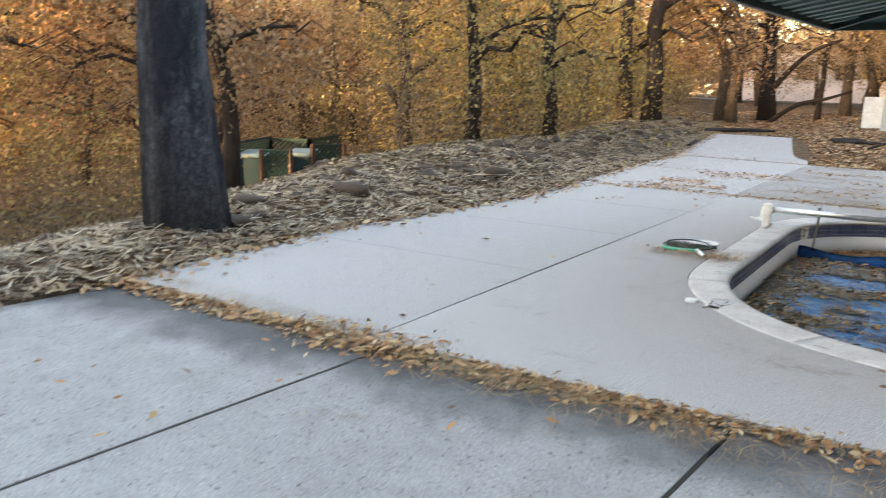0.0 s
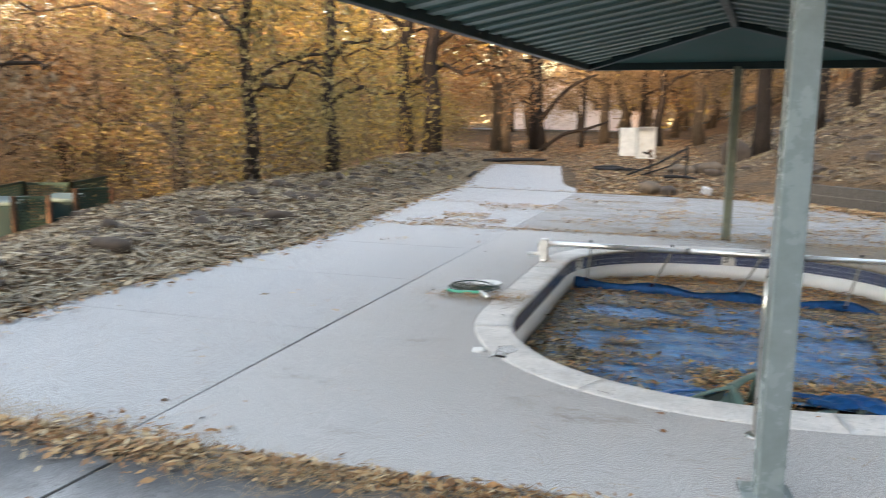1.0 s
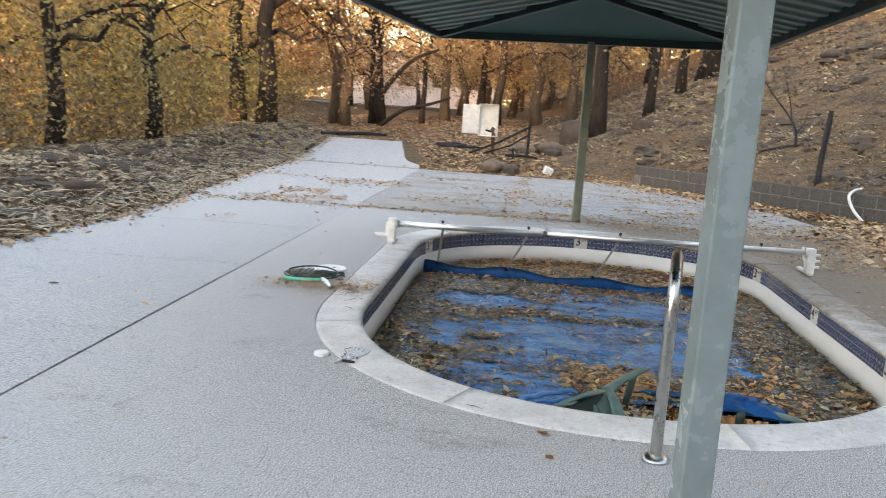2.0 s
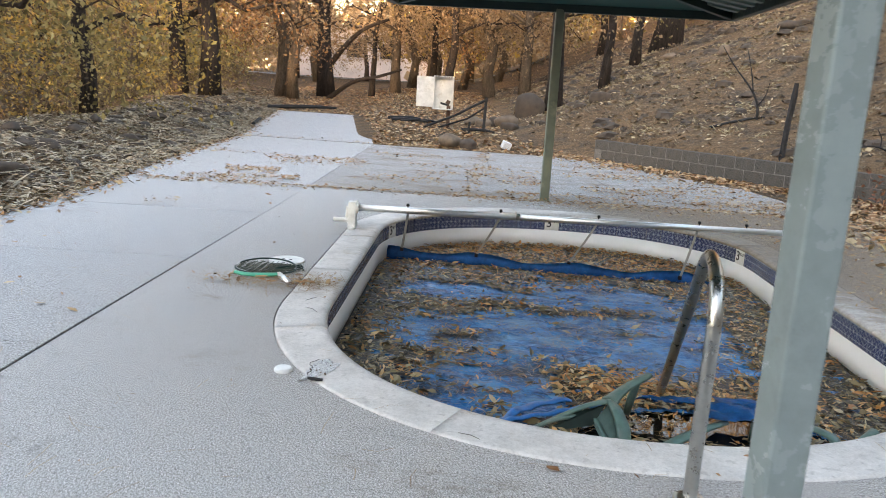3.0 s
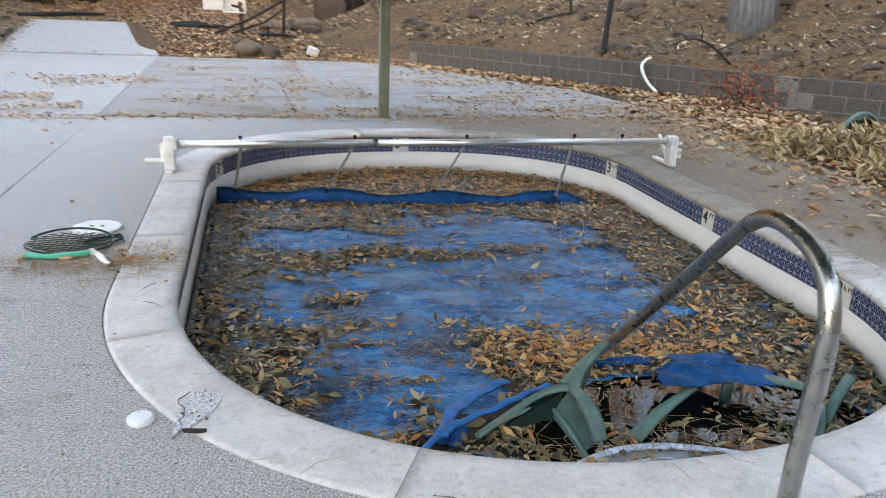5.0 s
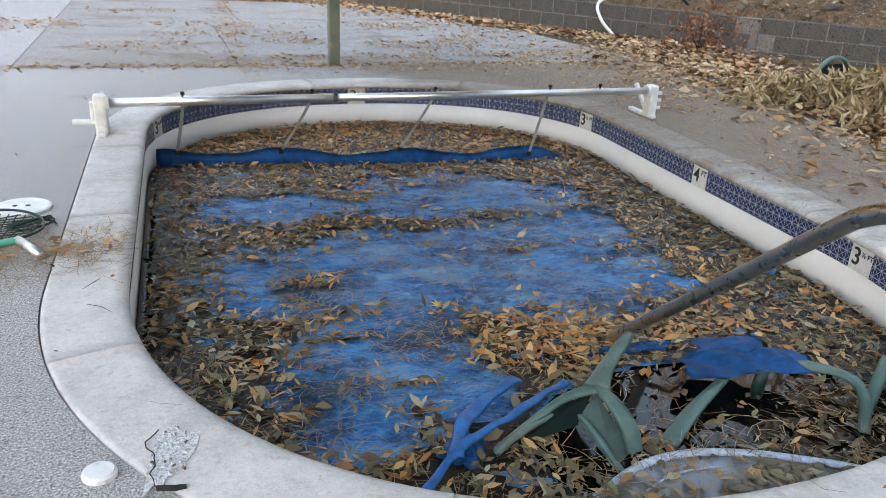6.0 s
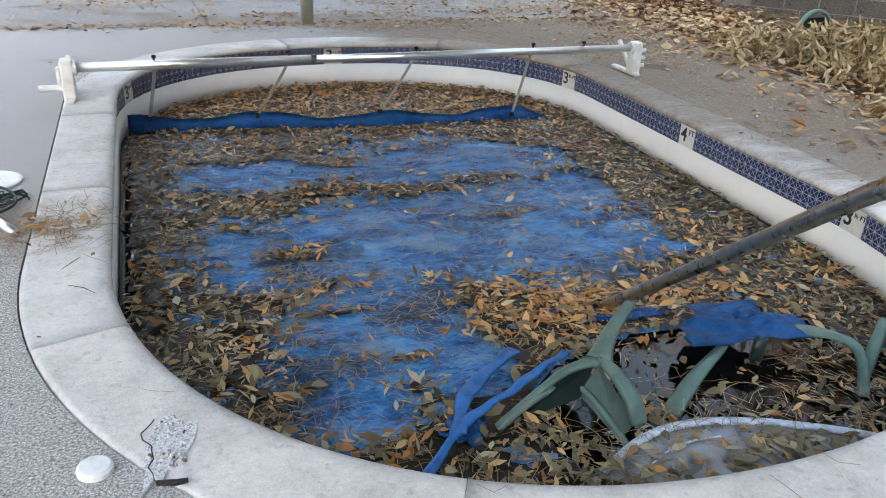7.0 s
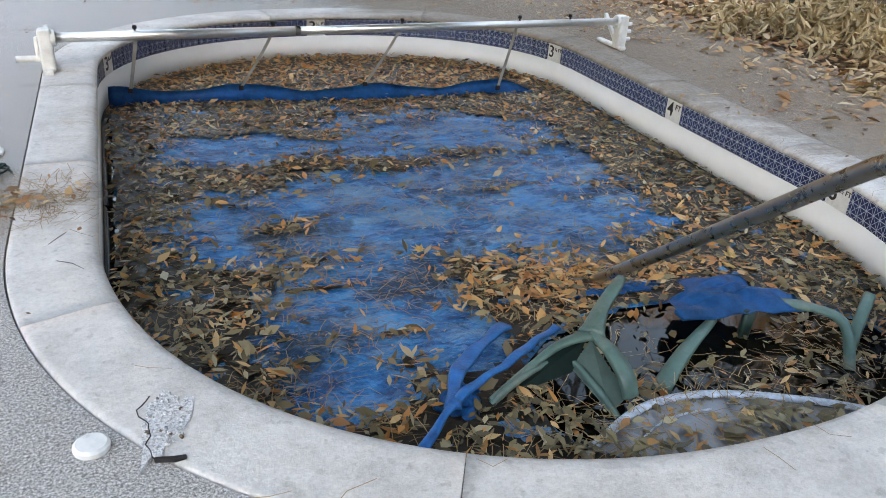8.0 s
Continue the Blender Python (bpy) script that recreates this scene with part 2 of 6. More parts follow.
M = {
    "slab_light": concrete("broomed_concrete", 0.36, 90, 0.035, speck=0.9),
    "slab_near": concrete("dark_edged_concrete", 0.305, 80, 0.025, speck=0.34, dark_band=(0.122, 3.20)),
    "slab_pool": concrete("exposed_aggregate", 0.39, 130, 0.045, speck=0.95, stain_from=0.58, silt=True),
    "slab_far": concrete("worn_concrete", 0.285, 80, 0.05, stain=(0.17, 0.11, 0.07), stain_from=0.50, speck=0.7),
    "coping": concrete("cast_coping", 0.62, 60, 0.05, stain=(0.34, 0.26, 0.15), stain_from=0.57, speck=0.14, pit=0.25, silt=True),
    "chip": concrete("broken_concrete", 0.62, 110, 0.0, speck=0.7),
    "joint": plain("joint_filler", (0.035, 0.03, 0.026), 0.95),
    "soil": soil("soil_with_ash"),
    "tile": tile_pattern("blue_lattice_tile"),
    "marker": plain("white_marker_tile", (0.72, 0.72, 0.70), 0.3, dirt=(0.4, 0.38, 0.33)),
    "black": plain("black_print", (0.015, 0.015, 0.017), 0.5),
    "vinyl": plain("white_pool_wall", (0.88, 0.88, 0.87), 0.5, scale=4, var=0.04, dirt=(0.62, 0.57, 0.48), dirt_from=0.68),
    "shell": plain("stained_pool_wall", (0.20, 0.18, 0.13), 0.7, scale=5),
    "cover": cover_cloth("blue_mesh_cover"),
    "curtain": plain("blue_cover_edge", (0.001, 0.12, 0.35), 0.42, scale=14, var=0.45, bump=1.0),
    "steel": plain("brushed_steel", (0.50, 0.49, 0.46), 0.30, 1.0, scale=25, var=0.12, bump=0.05),
    "alu": plain("dull_aluminium", (0.80, 0.80, 0.79), 0.36, 0.85, scale=14, var=0.1, bump=0.05),
    "white_plastic": plain("aged_white_plastic", (0.76, 0.75, 0.71), 0.5, scale=12, dirt=(0.5, 0.46, 0.38)),
    "strap": plain("grey_strap", (0.42, 0.41, 0.38), 0.8),
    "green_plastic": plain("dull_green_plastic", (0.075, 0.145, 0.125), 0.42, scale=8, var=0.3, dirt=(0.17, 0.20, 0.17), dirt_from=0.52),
    # darker copy of the chair green with shade put in, also the net rim
    "green_dark_and_shaded": plain("dark_and_shaded_green_plastic", (0.012, 0.035, 0.03), 0.45, scale=8, var=0.3),
    "net_green": plain("sea_green_plastic", (0.05, 0.42, 0.27), 0.45),
    "net": plain("dark_netting", (0.05, 0.06, 0.045), 0.9),
    "post": plain("pale_green_paint", (0.21, 0.25, 0.245), 0.25, scale=6, var=0.15, dirt=(0.13, 0.10, 0.075), dirt_from=0.62),
    "post_far": plain("weathered_green_paint", (0.19, 0.21, 0.16), 0.6, scale=5, dirt=(0.4, 0.38, 0.28)),
    "canopy": plain("green_canopy_sheet", (0.035, 0.085, 0.075), 0.5, scale=3, var=0.3),
    "canopy_rib": plain("pale_canopy_rib", (0.15, 0.21, 0.19), 0.5, scale=4),
    "canopy_frame": plain("dark_green_frame", (0.012, 0.03, 0.03), 0.45),
    "block": concrete("grey_block", 0.075, 60, 0.10, stain=(0.12, 0.09, 0.065), stain_from=0.58),
    "mortar": concrete("mortar", 0.33, 60, 0.04),
    "mortar_dark": concrete("dirty_mortar", 0.15, 60, 0.10),
    "sheet_metal": plain("white_sheet_metal", (0.62, 0.60, 0.55), 0.5, scale=5, dirt=(0.33, 0.25, 0.18), dirt_from=0.57),
    "rust": plain("rusted_steel", (0.09, 0.05, 0.032), 0.85, scale=22, var=0.5),
    "charred": plain("charred_wood", (0.022, 0.02, 0.02), 0.9, scale=16, var=0.5, bump=0.6),
    "rock": plain("tan_boulder", (0.15, 0.108, 0.076), 0.9, scale=6, var=0.35, bump=0.6),
    "rock_grey": plain("dark_earth_rock", (0.065, 0.047, 0.035), 0.9, scale=6, var=0.35, bump=0.6),
    "pipe": plain("white_pipe", (0.70, 0.69, 0.65), 0.5),
    "fence_green": plain("green_fence_slats", (0.010, 0.035, 0.028), 0.6, scale=5),
    "bin": plain("green_bin_plastic", (0.004, 0.026, 0.028), 0.7, scale=3),
    "bin_lid": plain("pale_bin_lid", (0.10, 0.16, 0.17), 0.5, scale=4),
    "pine_bark": bark("pine_bark_charred", (0.048, 0.055, 0.072), (0.19, 0.20, 0.22), 11.0, (0.018, 0.02, 0.028), 0.75),
    "bark": bark("brown_bark", (0.075, 0.055, 0.04), (0.20, 0.15, 0.105), 11.0),
    "bark_burnt": bark("burnt_bark", (0.02, 0.017, 0.015), (0.075, 0.055, 0.045), 9.0),
    "bark_ash": bark("ash_grey_bark", (0.16, 0.165, 0.175), (0.42, 0.42, 0.43), 8.0),
    "twig": plain("dark_twig", (0.06, 0.045, 0.035), 0.95, scale=12, var=0.4),
    "crown_gold": leafy("golden_leaves", [(0.14, 0.10, 0.035), (0.30, 0.20, 0.06), (0.48, 0.30, 0.07), (0.62, 0.44, 0.13)], through=0.3),
    "crown_orange": leafy("orange_leaves", [(0.10, 0.055, 0.03), (0.22, 0.11, 0.05), (0.36, 0.17, 0.06), (0.32, 0.20, 0.11)], through=0.3),
    "crown_olive": leafy("olive_leaves", [(0.085, 0.07, 0.03), (0.19, 0.15, 0.058), (0.33, 0.25, 0.095), (0.47, 0.38, 0.17)], through=0.4),
    "crown_tan": leafy("dry_tan_leaves", [(0.14, 0.10, 0.06), (0.26, 0.175, 0.10), (0.36, 0.235, 0.13), (0.45, 0.32, 0.20)], through=0.4),
    "brush": leafy("scorched_brush", [(0.05, 0.035, 0.022), (0.12, 0.08, 0.05), (0.18, 0.12, 0.07), (0.20, 0.16, 0.10)], through=0.15),
    "litter": leafy("fallen_leaves", [(0.035, 0.025, 0.018), (0.11, 0.072, 0.045), (0.25, 0.165, 0.095), (0.52, 0.40, 0.25)]),
    "litter_gold": leafy("fallen_golden_leaves", [(0.09, 0.04, 0.02), (0.25, 0.105, 0.04), (0.42, 0.185, 0.065), (0.48, 0.30, 0.14), (0.60, 0.46, 0.29)]),
    "pool_leaf": leafy("wet_pool_leaves", [(0.022, 0.016, 0.008), (0.055, 0.038, 0.016), (0.10, 0.072, 0.030), (0.17, 0.125, 0.055), (0.26, 0.20, 0.095), (0.50, 0.42, 0.27)], rough=0.42),
    "pool_leaf_gold": leafy("amber_pool_leaves", [(0.22, 0.08, 0.02), (0.46, 0.17, 0.04), (0.54, 0.26, 0.08), (0.64, 0.42, 0.20)], rough=0.42),
    "needle": leafy("pine_needles", [(0.20, 0.11, 0.05), (0.34, 0.21, 0.10), (0.46, 0.33, 0.18)]),
    "yellow_leaf": plain("yellow_maple_leaf", (0.66, 0.46, 0.17), 0.5, scale=60),
    "orange_leaf": plain("orange_maple_leaf", (0.60, 0.22, 0.04), 0.5, scale=60),
    "trim": plain("pale_blue_trim", (0.50, 0.56, 0.66), 0.4, scale=40, var=0.4),
    "step": plain("cloudy_step_plastic", (0.22, 0.24, 0.27), 0.3, scale=6, var=0.4, dirt=(0.14, 0.11, 0.07), dirt_from=0.5),
    "house": plain("sunlit_plaster", (0.62, 0.52, 0.47), 0.85, scale=1.0),
    "roof": plain("grey_roof", (0.22, 0.21, 0.20), 0.8, scale=2.0),
    "glass_dark": plain("dark_pane", (0.03, 0.035, 0.04), 0.1),
    "road": concrete("pale_asphalt", 0.30, 20),
}
water_m = Nodes("murky_water", rough=0.03, spec=0.13)
water_m.color(water_m.ramp(water_m.noise(2.0, 4), (0.35, (0.002, 0.003, 0.0025)), (0.65, (0.006, 0.006, 0.004))))
water_m.bump(water_m.noise(7, 2), 0.035, 0.01)
M["water"] = water_m.mat


# ---- builders ----
def mesh_from(name, verts, faces, mat=None, smooth=False):
    me = bpy.data.meshes.new(name)
    me.from_pydata([tuple(v) for v in verts], [], [tuple(f) for f in faces])
    if mat:
        me.materials.append(mat)
    if smooth:
        me.shade_smooth()
    me.update()
    return me


def thing(name, at=(0, 0, 0), label="", category="", group="", kind="", turn=0.0):
    ob = new(name)
    ob.matrix_basis = pose(*at, 0, 0, turn)
    ob.empty_display_size = 0.1
    return tagged(ob, label, category, group, kind)


def part(name, bm, material, parent, label="", smooth=False):
    """Links a bmesh, given in the world, as one mesh object under a thing or a part."""
    me = bpy.data.meshes.new(name)
    bm.to_mesh(me)
    bm.free()
    me.materials.append(material)
    if smooth:
        me.shade_smooth()
    ob = new(name, me)
    if parent:
        ob.parent = parent
        bpy.context.view_layer.update()
        ob.matrix_parent_inverse = parent.matrix_world.inverted()
    return tagged(ob, label)


def put(name, me, parent, m, label=""):
    """An object on shared mesh data, at the pose m in the world, under a parent that stands at the origin."""
    ob = new(name, me)
    ob.parent = parent
    ob.matrix_basis = m
    return tagged(ob, label)


def lone(name, me, label, category, kind="", group="", at=None):
    ob = new(name, me)
    if at is not None:
        ob.matrix_basis = at
    return tagged(ob, label, category, group, kind)


def box_bm(size, m=Matrix(), bevel=0.0, bm=None):
    own = bmesh.new()
    bmesh.ops.create_cube(own, size=1.0)
    bmesh.ops.scale(own, vec=size, verts=own.verts)
    if bevel:
        bmesh.ops.bevel(own, geom=own.edges[:], offset=bevel, segments=2, affect="EDGES", profile=0.5)
    bmesh.ops.transform(own, matrix=m, verts=own.verts)
    if bm is None:
        return own
    tmp = bpy.data.meshes.new("tmp")
    own.to_mesh(tmp)
    own.free()
    bm.from_mesh(tmp)
    bpy.data.meshes.remove(tmp)
    return bm


def tube_data(path, radii, sides=8, close=True):
    """Vertices and faces of a tube along a path."""
    path = [Vector(p) for p in path]
    if not isinstance(radii, (list, tuple)):
        radii = [radii] * len(path)
    verts, faces = [], []
    prev = None
    for i, p in enumerate(path):
        d = (path[min(i + 1, len(path) - 1)] - path[max(i - 1, 0)]).normalized()
        if prev is None:
            side = d.cross(Vector((0, 0, 1)) if abs(d.z) < 0.9 else Vector((1, 0, 0))).normalized()
        else:
            side = (prev - d * prev.dot(d)).normalized()
        prev = side
        up = d.cross(side)
        for k in range(sides):
            a = 2 * math.pi * k / sides
            verts.append(p + (side * math.cos(a) + up * math.sin(a)) * radii[i])
    for i in range(len(path) - 1):
        for k in range(sides):
            a, b = i * sides + k, i * sides + (k + 1) % sides
            faces.append((a, b, b + sides, a + sides))
    if close:
        faces.append(tuple(range(sides))[::-1])
        faces.append(tuple(range(len(verts) - sides, len(verts))))
    return verts, faces


def tube_bm(path, radii, sides=10, bm=None):
    bm = bm or bmesh.new()
    verts, faces = tube_data(path, radii, sides)
    vs = [bm.verts.new(v) for v in verts]
    for f in faces:
        bm.faces.new([vs[i] for i in f])
    return bm


def prism_bm(outline, z0, z1, bm=None, bevel=0.0):
    """A flat slab over an outline, between two heights."""
    bm = bm or bmesh.new()
    lo = [bm.verts.new((x, y, z0)) for x, y in outline]
    hi = [bm.verts.new((x, y, z1)) for x, y in outline]
    n = len(outline)
    bm.faces.new(hi)
    bm.faces.new(lo[::-1])
    for i in range(n):
        bm.faces.new((lo[i], lo[(i + 1) % n], hi[(i + 1) % n], hi[i]))
    if bevel:
        edges = [e for e in bm.edges if all(v in hi for v in e.verts)]
        bmesh.ops.bevel(bm, geom=edges, offset=bevel, segments=2, affect="EDGES", profile=0.5)
    bmesh.ops.recalc_face_normals(bm, faces=bm.faces[:])
    return bm


def smooth_path(points, n=6):
    """A soft curve through points."""
    pts = [Vector(p) for p in points]
    out = []
    for i in range(len(pts) - 1):
        p0, p1, p2, p3 = pts[max(i - 1, 0)], pts[i], pts[i + 1], pts[min(i + 2, len(pts) - 1)]
        for k in range(n):
            t = k / n
            out.append(0.5 * ((2 * p1) + (p2 - p0) * t + (2 * p0 - 5 * p1 + 4 * p2 - p3) * t * t + (3 * p1 - p0 - 3 * p2 + p3) * t**3))
    out.append(pts[-1])
    return out


rng = np.random.default_rng(7)

# ---- plan of the pool ----
POOL_C, POOL_TURN, POOL_A, POOL_L, NEAR_B, FAR_B, POOL_N = (-0.005, 7.56), 0.08, 1.663, 1.148, 1.67, 1.425, 2.16
WATER = -0.345


def pool_outline(spacing=0.06):
    raw = []
    for end, b, a0 in ((-1, NEAR_B, math.pi), (1, FAR_B, 0.0)):
        for k in range(181):
            a = a0 + math.pi * k / 180
            c, s = math.cos(a), math.sin(a)
            u = math.copysign(abs(c) ** (2 / POOL_N), c) * POOL_A
            v = end * POOL_L + math.copysign(abs(s) ** (2 / POOL_N), s) * b
            raw.append((POOL_C[0] + u * math.cos(POOL_TURN) - v * math.sin(POOL_TURN), POOL_C[1] + u * math.sin(POOL_TURN) + v * math.cos(POOL_TURN)))
    raw.append(raw[0])
    raw = np.array(raw)
    seg = np.hypot(*np.diff(raw, axis=0).T)
    run = np.r_[0, np.cumsum(seg)]
    n = round(run[-1] / spacing)
    s = np.arange(n) * run[-1] / n
    return np.c_[np.interp(s, run, raw[:, 0]), np.interp(s, run, raw[:, 1])], run[-1]


POOL, AROUND = pool_outline()
tang = np.roll(POOL, -1, 0) - np.roll(POOL, 1, 0)
tang /= np.hypot(*tang.T)[:, None]
OUT = np.c_[tang[:, 1], -tang[:, 0]]


def pool_dist(x, y):
    """Metres inside (negative) or outside the pool's edge, roughly."""
    x, y = np.asarray(x, float), np.asarray(y, float)
    c, s = math.cos(POOL_TURN), math.sin(POOL_TURN)
    u, v = (x - POOL_C[0]) * c + (y - POOL_C[1]) * s, (y - POOL_C[1]) * c - (x - POOL_C[0]) * s
    dv = np.where(v < -POOL_L, (v + POOL_L) / NEAR_B, np.where(v > POOL_L, (v - POOL_L) / FAR_B, 0))
    return ((np.abs(u / POOL_A) ** POOL_N + np.abs(dv) ** POOL_N) ** (1 / POOL_N) - 1) * 1.6


# ---- plan of the ground ----
FOOT = np.array([(9, -80), (10.5, -10), (10, 4), (8.2, 9.4), (5.3, 12.6), (0.80, 18.6), (-1.0, 20.4), (-1.9, 28), (-3.6, 40), (-8, 80), (-20, 200)], float)
EDGE_Y = [-60, 3, 5, 7, 9.5, 10.6, 14, 18.6, 25, 35, 60, 200]
EDGE_X = [-4.6, -4.68, -5.02, -4.98, -5.08, -5.35, -6.15, -7.0, -8.4, -11.2, -20, -70]


def foot_dist(x, y):
    """Distance behind the foot of the hill, and how far along it."""
    x, y = np.asarray(x, float), np.asarray(y, float)
    best = np.full(x.shape, 1e9)
    sign = np.ones(x.shape)
    along = np.zeros(x.shape)
    for i, (a, b) in enumerate(zip(FOOT[:-1], FOOT[1:])):
        d = b - a
        t = np.clip(((x - a[0]) * d[0] + (y - a[1]) * d[1]) / (d @ d), 0, 1)
        px, py = x - a[0] - t * d[0], y - a[1] - t * d[1]
        r = np.hypot(px, py)
        s = np.where(d[0] * py - d[1] * px < 0, 1.0, -1.0)
        hit = r < best
        best, sign, along = np.where(hit, r, best), np.where(hit, s, sign), np.where(hit, i + t, along)
    return best * sign, along


def smoothstep(t):
    t = np.clip(t, 0, 1)
    return t * t * (3 - 2 * t)


def wobble(x, y, size):
    """Cheap smooth unevenness between -1 and 1."""
    x, y = np.asarray(x, float) / size, np.asarray(y, float) / size
    return (np.sin(x * 1.7 + 1.3 * np.sin(y * 1.1 + 0.6)) + np.sin(y * 1.9 + 1.1 * np.sin(x * 1.3 + 2.1)) + np.sin((x + y) * 2.9 + 0.8) * 0.6) / 2.6


def lie(y):
    """The slabs beyond the pool fall away a little."""
    return -0.019 * np.clip(np.asarray(y, float) - 10.6, 0, 8.0)


def ground_z(x, y):
    x, y = np.asarray(x, float), np.asarray(y, float)
    d, along = foot_dist(x, y)
    rise = lie(y) + 0.032 * np.clip(y - 18.6, 0, 26)
    wall = np.where((along > 2.6) & (along < 5.02), 0.33, 0.0)
    dd = np.clip(d, 0, None)
    hill = np.where(d > 0.26, wall, 0) + 0.30 * dd + 0.09 * dd * smoothstep(dd / 6) - 0.14 * np.clip(dd - 15, 0, None) - 0.20 * np.clip(dd - 46, 0, None)
    hill = hill + np.where(d > 0.3, 0.05 * wobble(x, y, 0.45) + 0.14 * wobble(x, y, 1.7), 0) * smoothstep(dd / 1.5)
    u = np.interp(y, EDGE_Y, EDGE_X) - x
    crest = np.interp(y, [2, 5, 7, 10, 14, 24, 40], [0.0, 0.02, 0.10, 0.28, 0.30, 0.22, 0.1])
    top = np.interp(y, [2, 5, 9, 40], [0.7, 1.0, 2.0, 2.4])
    berm = crest * smoothstep(u / top) - 2.3 * smoothstep((u - top) / np.interp(y, [4, 10], [8.0, 11.0])) + 0.07 * np.clip(u - 26, 0, 110)
    berm = berm + (0.035 * wobble(x, y, 0.28) + 0.06 * wobble(x, y, 0.9)) * smoothstep(u / 0.6)
    bank = 0.20 * smoothstep((y - 18.8) / 2.0) * smoothstep((x - np.interp(y, [19, 25, 40], [-4.6, -6.2, -9.0])) / 1.6)
    # unseen ridge at the back, added to keep low sun off the deck
    behind = np.interp(x, [-34, -24], [0.31, 0.85]) * np.clip(-10 - y, 0, 26)
    return np.where(d > 0, hill + rise, np.where(u > 0, berm + rise, rise)) + bank + behind


def gz(x, y):
    return float(ground_z(x, y))


def right_edge(y):
    return np.interp(y, [-8, 11.4, 11.6, 13.5, 18.6], [3.3, 3.3, 3.7, 3.3, 0.5])


# ---- ground ----
def axis(parts):
    return np.unique(np.round(np.concatenate([np.arange(a, b, s) for a, b, s in parts]), 3))


gx = axis([(-220, -60, 10), (-60, -14, 1.5), (-14, 9, 0.2), (9, 30, 0.7), (30, 200, 8)])
gy = axis([(-80, -6, 3), (-6, 30, 0.2), (30, 70, 1.0), (70, 261, 10)])
GX, GY = np.meshgrid(gx, gy)
GZ = ground_z(GX, GY)
under = (GX > np.interp(GY, EDGE_Y, EDGE_X) + 0.25) & (GX < right_edge(GY) - 0.25) & (GY > -7.7) & (GY < 18.3)
GZ = np.where(under, lie(GY) - 0.2, np.where((foot_dist(GX, GY)[0] <= 0) & (GX > np.interp(GY, EDGE_Y, EDGE_X)) & (GY < 18.6), GZ - 0.03, GZ))
GZ = np.where(pool_dist(GX, GY) < 0.14, -2.0, GZ)
nx, ny = len(gx), len(gy)
idx = np.arange(nx * ny).reshape(ny, nx)
quads = np.stack([idx[:-1, :-1], idx[:-1, 1:], idx[1:, 1:], idx[1:, :-1]], -1).reshape(-1, 4)
lone("ground", mesh_from("ground", np.stack([GX, GY, GZ], -1).reshape(-1, 3).tolist(), quads.tolist(), M["soil"], True), "brown burnt soil with ash and leaf litter", "ground", "structure")

# ---- pavement of concrete slabs ----
pavement = thing("pavement", label="pale grey concrete slabs with dirt-filled joints", category="pavement", kind="structure")


def joint_x(y):
    return float(np.interp(y, [2.9, 3.6, 10.6, 18.6], [-2.53, -2.60, -3.07, -3.98]))


def left_x(y):
    return float(np.interp(y, EDGE_Y, EDGE_X))


def slab(outline, mat, top=0.0, label=""):
    bm = prism_bm(outline, top - 0.15, top, bevel=0.003)
    for v in bm.verts:
        v.co.z += float(lie(v.co.y))
    part("slab", bm, mat, pavement, label)


def row_y(x, at=0.0):
    """The cross joints run a little askew; at counts from the far one of the pool deck."""
    return 11.12 + at + 0.11 * x


G = 0.004
LEAFLINE = [(-4.72, 2.86), (-2.5, 3.03), (-0.6, 3.29), (3.3, 3.75)]


def leaf_y(x):
    return float(np.interp(x, [p[0] for p in LEAFLINE], [p[1] for p in LEAFLINE]))


# slabs beside the joint
ROWS = [None, -5.69, -3.79, -1.84, 0.0]
for a0, a1 in zip(ROWS[:-1], ROWS[1:]):
    xl, xj = -4.95, -2.9
    lo = (leaf_y(-4.7) + 0.03, leaf_y(-2.53) + 0.03) if a0 is None else (row_y(xl, a0) + G, row_y(xj, a0) + G)
    hi = (row_y(xl, a1) - G, row_y(xj, a1) - G)
    slab([(left_x(lo[0]), lo[0]), (joint_x(lo[1]) - G, lo[1]), (joint_x(hi[1]) - G, hi[1]), (left_x(hi[0]), hi[0])], M["slab_light"])
# near slabs, a little lower
for x0, x1 in ((-4.68, -2.40), (-2.40, -0.62), (-0.62, 3.3)):
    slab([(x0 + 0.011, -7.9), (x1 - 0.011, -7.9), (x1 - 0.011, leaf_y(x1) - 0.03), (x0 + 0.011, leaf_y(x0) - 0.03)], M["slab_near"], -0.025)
# far slabs
for y0, y1 in ((None, 14.5), (14.5, 18.6)):
    xs0 = [left_x(y0 or 10.6), joint_x(y0 or 10.8), -1.18, 0.95, float(right_edge((y0 or 11.2) + 0.2))]
    xs1 = [left_x(y1), joint_x(y1), -1.55, min(0.45, float(right_edge(y1)) - 0.05), float(right_edge(y1))]
    low = [(row_y(x) if y0 is None else y0) + G for x in xs0]
    for k in range(4):
        slab([(xs0[k] + G, low[k]), (xs0[k + 1] - G, low[k + 1]), (xs1[k + 1] - G, y1 - G), (xs1[k] + G, y1 - G)], M["slab_far"] if k else M["slab_light"])
# walkway that goes on uphill
WALK = [(18.6, -7.0, -3.98), (21.6, -7.75, -4.75), (25.2, -8.45, -5.9)]
for (y0, a0, b0), (y1, a1, b1) in zip(WALK[:-1], WALK[1:]):
    bm = prism_bm([(a0, y0 + G), (b0, y0 + G), (b1, y1 - G), (a1, y1 - G)], -0.12, 0.012, bevel=0.006)
    for v in bm.verts:
        v.co.z += 0.032 * (v.co.y - 18.6) + float(lie(v.co.y))
    part("slab", bm, M["slab_light"], pavement)


